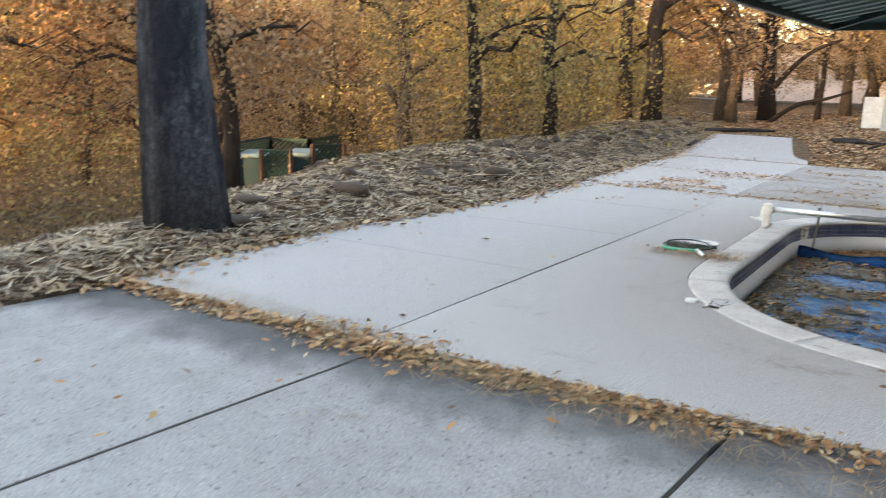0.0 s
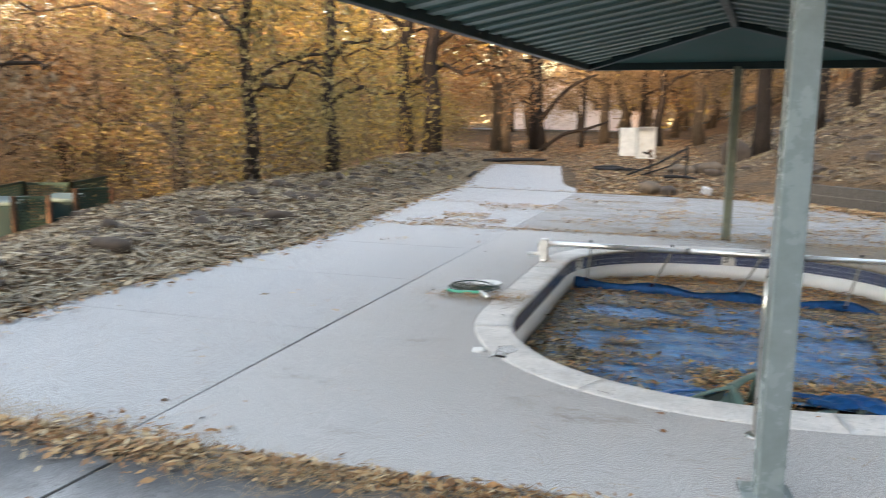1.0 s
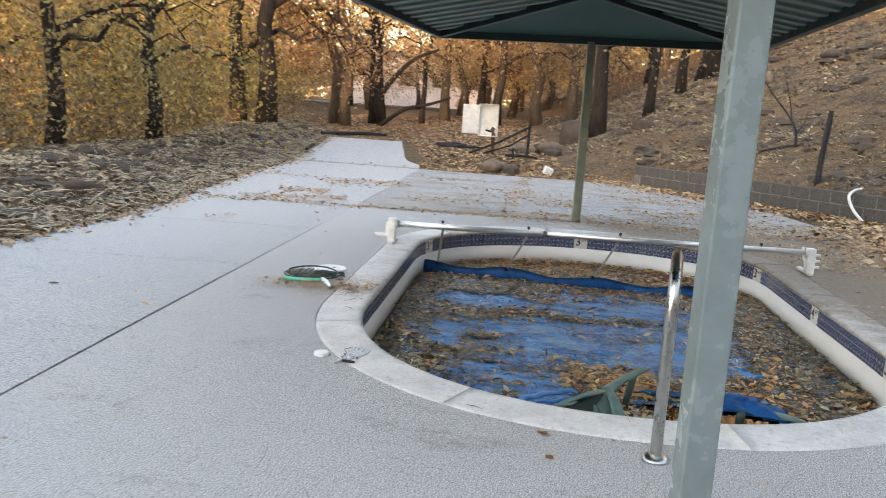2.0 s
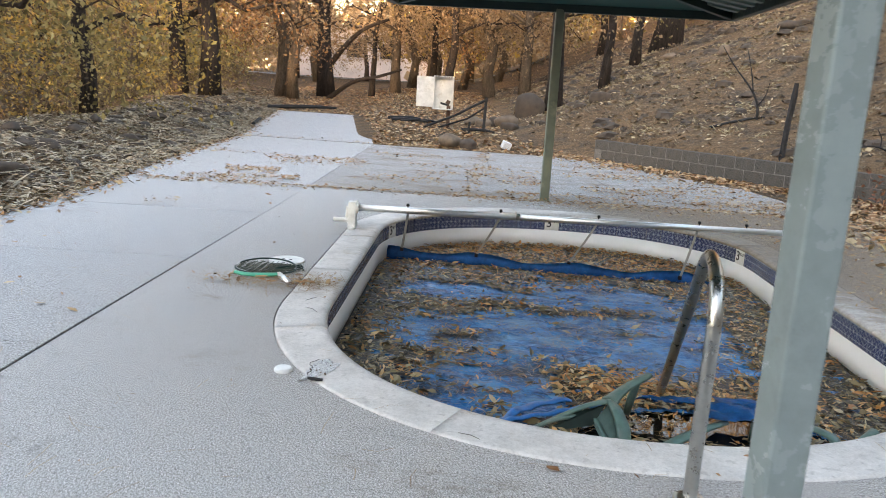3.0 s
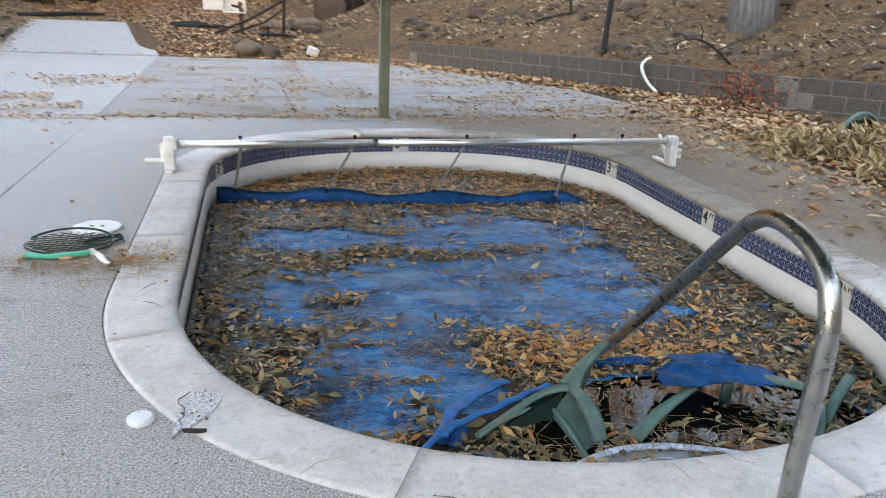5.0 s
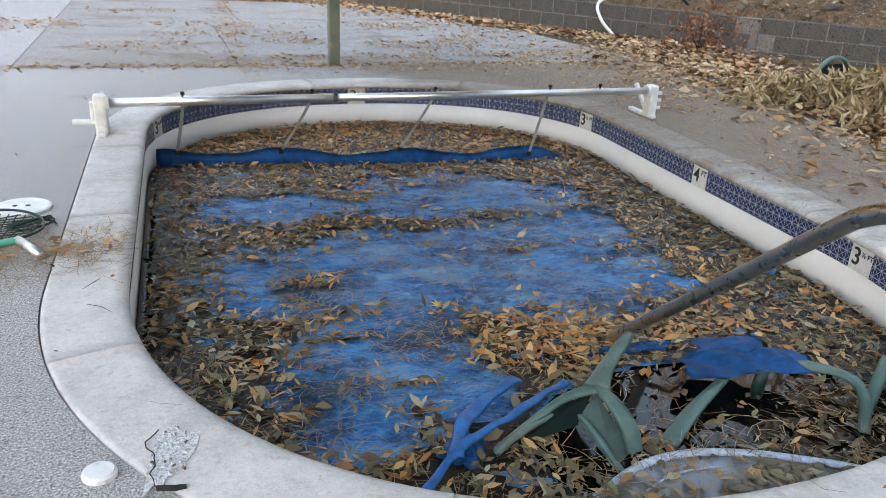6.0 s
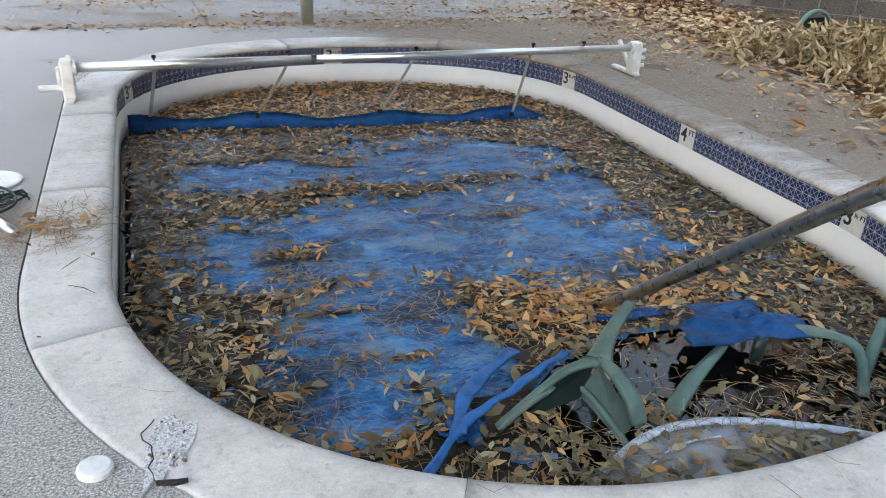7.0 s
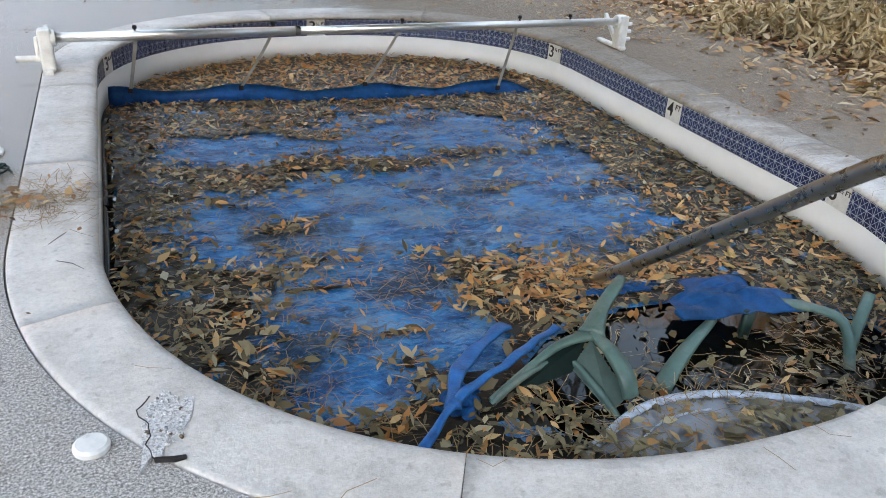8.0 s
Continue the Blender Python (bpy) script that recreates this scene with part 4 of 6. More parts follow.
# single trunks that stand out
pine = tree("pine_tree", 3, 13.0, 0.325, M["pine_bark"], M["crown_olive"], 2600, 0.2, "huge pine with thick plated bark charred on one side", cloud=0.9, lean=0.0, limbs=8, first=0.62, spread=0.28, bend=0.003)
stand(pine, -5.8, 4.2, 40)
for seed, x, y, h, r, bk, cr, n, lean, label in (
    (31, -11.2, 26.8, 13, 0.33, "bark_burnt", "crown_gold", 1800, 0.05, "tall dark trunk with a sparse golden crown"),
    (32, -10.2, 31.0, 9, 0.24, "bark", "crown_orange", 1500, 0.10, "brown leaning tree with rusty leaves"),
    (33, -9.6, 30.6, 9, 0.22, "bark", "crown_tan", 1500, 0.14, "brown twin-stemmed tree with dry leaves"),
    (34, -9.0, 33.0, 9, 0.34, "bark_burnt", "crown_tan", 1800, 0.16, "fire-blackened leaning tree with dry leaves"),
    (35, -6.6, 35.0, 8, 0.22, "bark", "crown_tan", 1700, 0.04, "straight grey-brown tree with dry hanging leaves"),
    (36, -4.2, 33.5, 8, 0.20, "bark_burnt", "crown_tan", 1700, 0.16, "leaning scorched tree with dry leaves"),
    (37, -2.6, 34.5, 8, 0.24, "bark", "crown_tan", 1700, 0.18, "leaning oak with brown leaves"),
    (38, -1.2, 33.0, 8, 0.22, "bark", "crown_tan", 1500, 0.12, "scorched oak with brown leaves"),
    (39, -0.15, 24.6, 7.5, 0.25, "bark_burnt", "crown_tan", 900, 0.05, "burnt trunk on the slope with sparse dry leaves"),
    (40, 1.35, 27.0, 7.0, 0.16, "bark_burnt", "crown_olive", 900, 0.04, "thin scorched tree on the slope"),
    (41, 2.5, 29.5, 7.0, 0.18, "bark_burnt", "crown_olive", 900, 0.03, "slender scorched tree on the slope"),
    (42, 3.7, 31.6, 9.0, 0.50, "bark_burnt", "crown_gold", 900, 0.02, "thick charred trunk on the slope"),
    (43, 6.15, 15.6, 8.0, 0.36, "bark_ash", "crown_tan", 300, 0.02, "broad trunk with ash-grey bark on the slope"),
    (44, -7.4, 34.0, 6.5, 0.13, "bark_burnt", "crown_tan", 700, 0.22, "thin dark leaning tree"),
    (45, -5.3, 37.0, 7.5, 0.18, "bark_burnt", "crown_orange", 1500, 0.08, "dark tree with rusty leaves"),
    (46, -9.6, 13.8, 7.5, 0.16, "bark_burnt", "crown_olive", 3200, 0.12, "dark-stemmed tree with olive leaves by the bank"),
    (47, -10.4, 18.4, 8.0, 0.18, "bark_burnt", "crown_gold", 3200, 0.10, "dark-stemmed tree with yellow leaves by the bank"),
    (48, -11.5, 9.0, 8.0, 0.17, "bark_burnt", "crown_tan", 1500, 0.12, "burnt tree with sparse dry leaves"),
):
    low = n > 2000
    n = int(n * 2.4) if 1400 < n < 2000 else n
    ob = tree("autumn_tree", seed, h, r, M[bk], M[cr], n, 0.11, label, cloud=0.42, hang=0.8 if low else 0.6, lean=lean, limbs=9, first=0.18 if low else 0.27, spread=0.36, droop=0.2)
    stand(ob, x, y, seed * 47.0)


# ---- brush and far woods ----
def on_ground(x, y, lift=0.02):
    return np.stack([x, y, ground_z(x, y) + lift], 1)


def stuff(name, v, f, mat, label, category):
    return lone(name, mesh_from(name, v.tolist(), f.tolist(), mat), label, category, "stuff")


def clumps(rand, centres, per, spread, tall, size, droop=0.2, aspect=0.35):
    c = np.repeat(centres, per, 0)
    off = rand.normal(size=(len(c), 3)) * [spread, spread, 0]
    h = tall * np.repeat(rand.uniform(0.4, 1.2, len(centres)), per) * rand.random(len(c)) ** 0.8
    p = c + off * (1.15 - 0.6 * (h / (tall * 1.2)))[:, None]
    p[:, 2] = ground_z(p[:, 0], p[:, 1]) + h
    return leaf_cloud(p, size, rand, droop, aspect)


rb = np.random.default_rng(11)
yy = rb.uniform(-12, 60, 2600)
uu = 2.6 + 34 * rb.random(2600) ** 1.3
xx = np.interp(yy, EDGE_Y, EDGE_X) - uu
ok = ~((xx < -5) & (np.degrees(np.arctan2(xx, yy)) > -56) & (np.degrees(np.arctan2(xx, yy)) < -38) & (np.hypot(xx, yy) < 27)) & ~((xx < -5.4) & (xx > -12) & (yy < 8)) & ~((np.degrees(np.arctan2(xx, yy)) > -28) & (np.hypot(xx, yy) < 28))
cen = np.stack([xx, yy, xx * 0], 1)[ok]
n3 = len(cen) // 3
stuff("brush", *clumps(rb, cen[: 2 * n3], 52, 0.55, 1.3, 0.10, 0.1, 0.25), M["brush"], "scorched brown undergrowth below the bank", "undergrowth")
stuff("shrubs", *clumps(rb, cen[2 * n3 :], 88, 0.7, 2.3, 0.10, 0.4, 0.28), M["crown_olive"], "olive shrubs among the trees", "shrubs")
az = np.radians(rb.uniform(-115, 60, 760))
rr = rb.uniform(66, 150, 760)
cen = np.stack([np.sin(az) * rr, np.cos(az) * rr, az * 0], 1)
keep = (np.degrees(az) < -22) | (np.degrees(az) > -8) | (rr > 92)
stuff("far_woods", *clumps(rb, cen[keep], 95, 2.6, 11.0, 0.95, 0.1), M["crown_tan"], "distant brown autumn woods", "woods")
stuff("far_golden_woods", *clumps(rb, cen[keep][::3] + [2.0, 1.0, 0], 120, 2.4, 12.0, 0.85, 0.1), M["crown_gold"], "distant sunlit golden woods", "woods")

# leafy branches that hang over the foot of the bank
az = np.radians(rb.uniform(-44, -19, 620))
rr = 14.5 + 16 * rb.random(620) ** 1.2
xx, yy = np.sin(az) * rr, 1.0 + np.cos(az) * rr
ok = np.interp(yy, EDGE_Y, EDGE_X) - xx > 3.2
cen = on_ground(xx[ok], yy[ok], 0.4) + np.stack([xx[ok] * 0, xx[ok] * 0, 6.5 * rb.random(int(ok.sum()))], 1)
for k, (mat, label) in enumerate((("crown_olive", "olive leaves of drooping branches above the bank"), ("crown_gold", "golden leaves of drooping branches above the bank"), ("crown_tan", "dry tan leaves of drooping branches above the bank"), ("brush", "scorched brown leaves of drooping branches above the bank"))):
    c = np.repeat(cen[k::4], 95, 0)
    stuff("hanging_leaves", *leaf_cloud(c + rb.normal(size=c.shape) * [0.30, 0.30, 0.42], 0.085, rb, 0.7, 0.24), M[mat], label, "foliage")
az = np.radians(rb.uniform(-48, 30, 330))
rr = rb.uniform(44, 68, 330)
cen = np.stack([np.sin(az) * rr, np.cos(az) * rr, az * 0], 1)
keep = (np.degrees(az) < -19) | (np.degrees(az) > -9)
for k, (mat, label) in enumerate((("crown_tan", "brown autumn foliage between the trunks"), ("crown_gold", "golden autumn foliage between the trunks"))):
    c = np.repeat(cen[keep][k::2], 300, 0)
    q = c + rb.normal(size=c.shape) * [1.6, 1.6, 0]
    q[:, 2] = ground_z(q[:, 0], q[:, 1]) + 1.5 + 10.5 * rb.random(len(q))
    stuff("mid_woods", *leaf_cloud(q, 0.32, rb, 0.3, 0.3), M[mat], label, "woods")

# ---- leaf litter ----
rl = np.random.default_rng(21)


def litter(name, x, y, size, mat, label, lift=0.015, tilt=0.5, aspect=0.2, z=None):
    p = np.stack([x, y, (ground_z(x, y) if z is None else z) + lift * rl.uniform(0.2, 1.8, len(x))], 1)
    return stuff(name, *flat_leaves(p, size, rl, tilt, aspect), mat, label, "fallen leaves")


n = 33000
y = rl.uniform(-4, 34, n)
u = 4.2 * rl.random(n) ** 1.2 - 0.12
x = np.interp(y, EDGE_Y, EDGE_X) - u
litter("bank_litter", x, y, 0.08, M["litter"], "brown and straw-coloured leaf litter on the bank", 0.03, 0.7)
n = 3200
y = rl.uniform(2.4, 30, n)
x = np.interp(y, EDGE_Y, EDGE_X) - rl.normal(-0.02, 0.16, n)
litter("edge_litter", x, y, 0.075, M["litter_gold"], "straw-coloured leaves along the slab edge", 0.015, 0.5, z=np.maximum(ground_z(x, y), lie(y)))
n = 84000
y = rl.uniform(8, 38, n)
x = rl.uniform(-3, 15, n)
d, _ = foot_dist(x, y)
ok = (d > 0.34) & (d < 22) & (rl.random(n) < np.clip(1.2 - d / 18, 0.15, 1) * (0.55 + 0.45 * wobble(x, y, 1.3)))
litter("slope_litter", x[ok], y[ok], 0.078 * rl.choice([0.6, 1.0, 1.5], int(ok.sum())), M["litter"], "brown leaf litter on the burnt slope", 0.03, 0.7)
n = 9000
y = rl.uniform(4.5, 19.0, n)
edge = np.interp(y, [4.5, 11.4, 13.5, 18.6], [3.5, 3.6, 3.9, 0.4])
x = edge + rl.normal(0.3, 0.55, n)
d, _ = foot_dist(x, y)
ok = (d < -0.08) & (x > edge - 1.3)
litter("corner_litter", x[ok], y[ok], 0.10, M["litter_gold"], "amber leaves drifted along the wall's foot", 0.02, 0.5, z=np.maximum(ground_z(x[ok], y[ok]), lie(y[ok])))
n = 26000
y = 18.65 + 20 * rl.random(n) ** 1.5
x = rl.uniform(-11.5, 0.8, n)
n = np.interp(y, [18.6, 21.6, 25.2, 25.3, 40], [-3.95, -4.7, -5.85, -12, -12]) < x
x, y = x[n], y[n]
d, _ = foot_dist(x, y)
litter("dirt_litter", x[d < 0], y[d < 0], 0.10, M["litter_gold"], "dry leaves scattered on reddish dirt", 0.015, 0.5)

y = rl.uniform(12, 36, 420)
x = rl.uniform(-2, 15, 420)
d, _ = foot_dist(x, y)
ok = (d > 0.6) & (d < 20)
tx, ty = np.repeat(x[ok], 34), np.repeat(y[ok], 34)
tx, ty = tx + rl.normal(0, 0.13, len(tx)), ty + rl.normal(0, 0.10, len(ty))
p = np.stack([tx, ty, ground_z(tx, ty) + 0.06 * rl.random(len(tx))], 1)
M["dry_tuft"] = leafy("dry_tufts", [(0.16, 0.11, 0.06), (0.34, 0.26, 0.15), (0.52, 0.43, 0.27)])
stuff("slope_tufts", *flat_leaves(p, 0.17, rl, 0.9, 0.04), M["dry_tuft"], "straw-coloured tufts of dead grass on the slope", "dry grass")


def lumps(name, x, y, size, mat, label):
    """Low uneven clods, twelve faces or so each."""
    ring = np.array([(math.cos(a), math.sin(a)) for a in np.arange(6) * math.pi / 3])
    base = np.concatenate([np.c_[ring, np.full(6, -0.3)], np.c_[ring * 0.72, np.full(6, 0.38)], [[0, 0, 0.62]]])
    n = len(x)
    v = base[None] * (size * rl.uniform(0.5, 1.5, n))[:, None, None] * rl.uniform(0.7, 1.3, (n, 13, 3)) * [1.25, 0.9, 0.75]
    a = rl.uniform(0, 6.28, n)
    c, s_ = np.cos(a)[:, None], np.sin(a)[:, None]
    v = np.stack([v[..., 0] * c - v[..., 1] * s_ + x[:, None], v[..., 0] * s_ + v[..., 1] * c + y[:, None], v[..., 2] + ground_z(x, y)[:, None]], -1)
    f = [(i, (i + 1) % 6, 6 + (i + 1) % 6) for i in range(6)] + [(i, 6 + (i + 1) % 6, 6 + i) for i in range(6)] + [(6 + i, 6 + (i + 1) % 6, 12) for i in range(6)]
    f = (np.array(f)[None] + 13 * np.arange(n)[:, None, None]).reshape(-1, 3)
    return stuff(name, v.reshape(-1, 3), f, mat, label, "clods")


y = rl.uniform(12, 38, 2600)
x = rl.uniform(-3, 16, 2600)
d, _ = foot_dist(x, y)
ok = (d > 0.6) & (d < 22) & (wobble(x, y, 1.1) > -0.25)
lumps("slope_clods", x[ok], y[ok], 0.085 * rl.choice([0.6, 1.0, 1.9], int(ok.sum())), M["rock_grey"], "dark burnt earth clods scattered over the slope")
y = rl.uniform(3.5, 26, 900)
u = 0.35 + 3.4 * rl.random(900)
x = np.interp(y, EDGE_Y, EDGE_X) - u
lumps("bank_clods", x, y, 0.06 * rl.choice([0.6, 1.0, 2.0], 900), M["rock_grey"], "dark earth clods among the bank's litter")

# drifts of leaves on the slabs
px, py, pz = [], [], []


def drift(x0, y0, x1, y1, wide, count, top=0.0, heap=0.03):
    t = rl.random(count)
    d = Vector((x1 - x0, y1 - y0)).normalized()
    off = rl.normal(0, wide, count) * (0.5 + 0.5 * np.abs(np.sin(t * 17.0 + x0)) + 0.4 * np.sin(t * 5.0 + y0) ** 2)
    px.append(x0 + (x1 - x0) * t - d.y * off)
    py.append(y0 + (y1 - y0) * t + d.x * off)
    pz.append(top + np.abs(rl.normal(0, heap, count)) * np.exp(-((off / (wide + 1e-6)) ** 2)) + 0.004)


for (xa, ya), (xb, yb) in zip(LEAFLINE[:-1], LEAFLINE[1:]):
    drift(xa, ya - 0.03, xb, yb - 0.03, 0.068, int((1000 if xa < -1 else 560) * math.hypot(xb - xa, yb - ya)), -0.02, 0.022)
drift(-3.0, 2.95, -2.1, 3.05, 0.14, 500, 0.0, 0.03)
drift(-5.1, 10.57, 3.3, 11.5, 0.07, 2600, 0.0, 0.018)
drift(-4.7, 10.9, -3.4, 11.5, 0.16, 650)
drift(-4.6, 12.0, -3.9, 12.2, 0.22, 500)
drift(-4.5, 13.6, -3.2, 14.4, 0.30, 800)
drift(-2.7, 12.2, -1.7, 12.5, 0.22, 350)
drift(-2.5, 14.4, -1.0, 14.6, 0.22, 300)
drift(-1.2, 11.1, -1.55, 18.4, 0.09, 800)
drift(-0.9, 12.6, -0.3, 12.9, 0.2, 260)
drift(-6.0, 14.5, -3.7, 14.5, 0.08, 300)
drift(-6.8, 18.6, 0.3, 18.6, 0.12, 900)
drift(0.7, 11.7, 2.4, 12.6, 0.35, 600)
drift(1.2, 13.2, 2.6, 14.0, 0.35, 700)
drift(0.0, 16.0, 1.4, 16.5, 0.4, 500)
drift(2.2, 9.0, 3.2, 11.2, 0.35, 900)
drift(2.1, 7.0, 3.2, 8.4, 0.28, 420)
drift(-1.2, 10.85, 3.0, 11.2, 0.16, 900)
drift(2.3, 5.4, 3.0, 7.0, 0.25, 300)
drift(-1.5, 14.45, 2.3, 14.5, 0.10, 420)
drift(1.4, 11.9, 3.6, 11.9, 0.18, 500)
drift(-4.2, 9.0, -3.9, 9.1, 0.12, 60)
drift(-0.9, 11.5, 0.8, 11.7, 0.14, 700)
drift(0.2, 12.6, 1.6, 12.9, 0.20, 650)
drift(-2.2, 13.3, -0.4, 13.6, 0.16, 450)
drift(0.4, 14.6, 1.9, 15.2, 0.22, 650)
drift(1.6, 11.6, 3.4, 12.6, 0.30, 900)
drift(2.0, 9.6, 3.2, 10.8, 0.30, 600)
drift(-3.4, 16.0, -2.2, 16.4, 0.20, 350)
drift(-4.55, 1.1, -3.5, 1.2, 0.10, 90, -0.02)
drift(-2.5, 6.45, -1.62, 6.66, 0.08, 130, 0.006, 0.012)
ones = 700
px.append(rl.uniform(-5.5, 3.3, ones))
py.append(rl.uniform(-2, 19.3, ones))
pz.append(np.full(ones, 0.003))
X, Y, Z = np.concatenate(px), np.concatenate(py), np.concatenate(pz)
Z = Z + lie(Y)
ok = (pool_dist(X, Y) > 0.02) & (X > np.interp(Y, EDGE_Y, EDGE_X) + 0.02)
litter("slab_litter", X[ok], Y[ok], 0.05 * rl.choice([0.45, 0.8, 1.2], int(ok.sum())), M["litter_gold"], "amber and straw leaves drifted on the concrete", 0.003, 0.4, 0.18, Z[ok])


def needles(name, x, y, z, length, mat, label, tilt=0.15):
    n = len(x)
    a = rl.uniform(0, 6.28, n)
    p = np.stack([x, y, z], 1)
    d = np.stack([np.cos(a), np.sin(a), rl.normal(0, tilt, n)], 1) * (length * rl.uniform(0.5, 1.2, n))[:, None]
    s = np.stack([-np.sin(a), np.cos(a), a * 0], 1) * 0.0012
    bend = np.stack([-np.sin(a), np.cos(a), a * 0], 1) * (length * rl.normal(0, 0.12, n))[:, None]
    lift = np.array([0, 0, 0.002])
    v = np.stack([p - d / 2 - s, p - d / 2 + s, p + bend + s + lift, p + bend - s + lift, p + d / 2 + s, p + d / 2 - s], 1).reshape(-1, 3)
    i = np.arange(n)[:, None] * 6
    f = np.concatenate([i + [0, 1, 2, 3], i + [3, 2, 4, 5]], 1).reshape(-1, 4)
    return stuff(name, v, f, mat, label, "pine needles")


n = 26000
y = rl.uniform(1, 30, n)
u = 3.6 * rl.random(n) ** 1.1 - 0.05
x = np.interp(y, EDGE_Y, EDGE_X) - u
M["straw"] = leafy("flattened_straw", [(0.10, 0.08, 0.06), (0.26, 0.20, 0.13), (0.42, 0.33, 0.22), (0.56, 0.47, 0.34)])
p = np.stack([x, y, ground_z(x, y) + 0.03 * rl.uniform(0.3, 2.0, n)], 1)
stuff("bank_straw", *flat_leaves(p, 0.24, rl, 0.35, 0.03), M["straw"], "flattened dry grass matted over the bank", "dry grass")
nx_ = np.concatenate([rl.normal(-2.05, 0.26, 380), rl.normal(-1.72, 0.19, 300), rl.uniform(-4.5, 2.5, 500)])
ny_ = np.concatenate([rl.normal(6.55, 0.12, 380), rl.normal(6.62, 0.13, 300), rl.uniform(3, 12, 500)])
nx_ = np.concatenate([nx_, rl.normal(2.7, 0.5, 4600), rl.uniform(-3, 3.3, 2800), rl.normal(-2.4, 1.6, 1500)])
ny_ = np.concatenate([ny_, rl.uniform(5.6, 12.8, 4600), rl.normal(11.2, 0.32, 2800), rl.normal(3.02, 0.10, 1500)])
ok = (pool_dist(nx_, ny_) > 0.02) & (nx_ > -4.6)
needles("deck_needles", nx_[ok], ny_[ok], lie(ny_[ok]) + 0.005 + rl.uniform(0, 0.014, ok.sum()), 0.13, M["needle"], "dry pine needles lying on the deck")

# ---- what floats in the pool ----
BLUE = [(-0.15, 6.95, 1.10, 0.60), (0.50, 7.0, 0.55, 0.72), (0.25, 8.05, 0.80, 0.50), (-0.98, 7.95, 0.48, 0.27), (-1.02, 6.85, 0.26, 0.34), (-0.62, 6.08, 0.46, 0.46), (-0.80, 5.60, 0.22, 0.17), (0.85, 7.45, 0.24, 0.38), (-0.30, 5.85, 0.16, 0.26)]
DRIFTED = [(-0.08, 7.64, 0.28, 0.05), (0.32, 7.15, 0.14, 0.05), (-0.84, 6.88, 0.24, 0.10), (-0.98, 7.42, 0.26, 0.10), (-0.75, 6.28, 0.25, 0.05), (-0.62, 5.90, 0.34, 0.05), (-0.45, 8.15, 0.25, 0.08), (0.35, 7.75, 0.35, 0.045)]


def blueness(x, y):
    """Above zero where the blue cover lies bare."""
    m = np.full(np.shape(x), -1.0)
    for cx, cy, a, b in BLUE:
        m = np.maximum(m, 1 - ((x - cx) / a) ** 2 - ((y - cy) / b) ** 2)
    m = np.where(m < 0, np.maximum(m, -1) * 0.5, m * 0.55)
    for cx, cy, a, b in DRIFTED:
        m = m - 0.55 * np.clip(1.2 - ((x - cx) / a) ** 2 - ((y - cy) / b) ** 2, 0, 1)
    return m + 0.20 * wobble(x + 3, y * 1.8, 0.21) + 0.20 * wobble(x * 0.8, y * 2.4 + 5, 0.10) + 0.16 * wobble(x + 9, y * 1.5, 0.05) - 0.10


cx_ = np.arange(-1.75, 1.78, 0.03)
cy_ = np.arange(4.65, 8.93, 0.03)
CX, CY = np.meshgrid(cx_, cy_)
open_water = 1 - ((CX - 0.62) / 0.80) ** 2 - ((CY - 5.40) / 0.50) ** 2
CZ = WATER + 0.008 + 0.016 * wobble(CX, CY * 1.5, 0.13) + 0.009 * wobble(CX * 2, CY * 3, 0.06)
CZ = np.maximum(CZ, WATER + 0.003)
CZ = np.where(open_water > 0, WATER - 0.08 - 0.2 * open_water, CZ)
keep = pool_dist(CX, CY) < -0.03
idm = -np.ones(CX.shape, int)
idm[keep] = np.arange(keep.sum())
q = np.stack([idm[:-1, :-1], idm[:-1, 1:], idm[1:, 1:], idm[1:, :-1]], -1).reshape(-1, 4)
q = q[(q >= 0).all(1)]
pool_cover = thing("pool_cover", label="torn blue mesh pool cover sagging into the water", category="pool cover")
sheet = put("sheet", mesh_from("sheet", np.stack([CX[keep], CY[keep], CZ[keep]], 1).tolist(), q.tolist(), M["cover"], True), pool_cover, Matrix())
sol = sheet.modifiers.new("thick", "SOLIDIFY")
sol.thickness = 0.004

# sodden mat of decayed leaves under the loose ones, added to hide water glints
mx_, my_ = np.meshgrid(np.arange(-1.75, 1.78, 0.035), np.arange(4.65, 10.3, 0.035))
mz_ = WATER + 0.019 + 0.004 * wobble(mx_ * 1.3, my_ * 2, 0.08)
keep = (pool_dist(mx_, my_) < -0.02) & ((blueness(mx_, my_) < -0.06) | (my_ > 8.93)) & (1 - ((mx_ - 0.62) / 0.80) ** 2 - ((my_ - 5.40) / 0.50) ** 2 < 0)
idm = -np.ones(mx_.shape, int)
idm[keep] = np.arange(keep.sum())
q = np.stack([idm[:-1, :-1], idm[:-1, 1:], idm[1:, 1:], idm[1:, :-1]], -1).reshape(-1, 4)
q = q[(q >= 0).all(1)]
M["mat"] = plain("sodden_leaf_mat", (0.012, 0.009, 0.006), 0.5, scale=16, var=0.6, bump=0.7, dirt=(0.07, 0.045, 0.022), dirt_from=0.56)
stuff("leaf_mat", np.stack([mx_[keep], my_[keep], mz_[keep]], 1), q, M["mat"], "sodden dark mat of decayed leaves in the pool", "leaf mat")

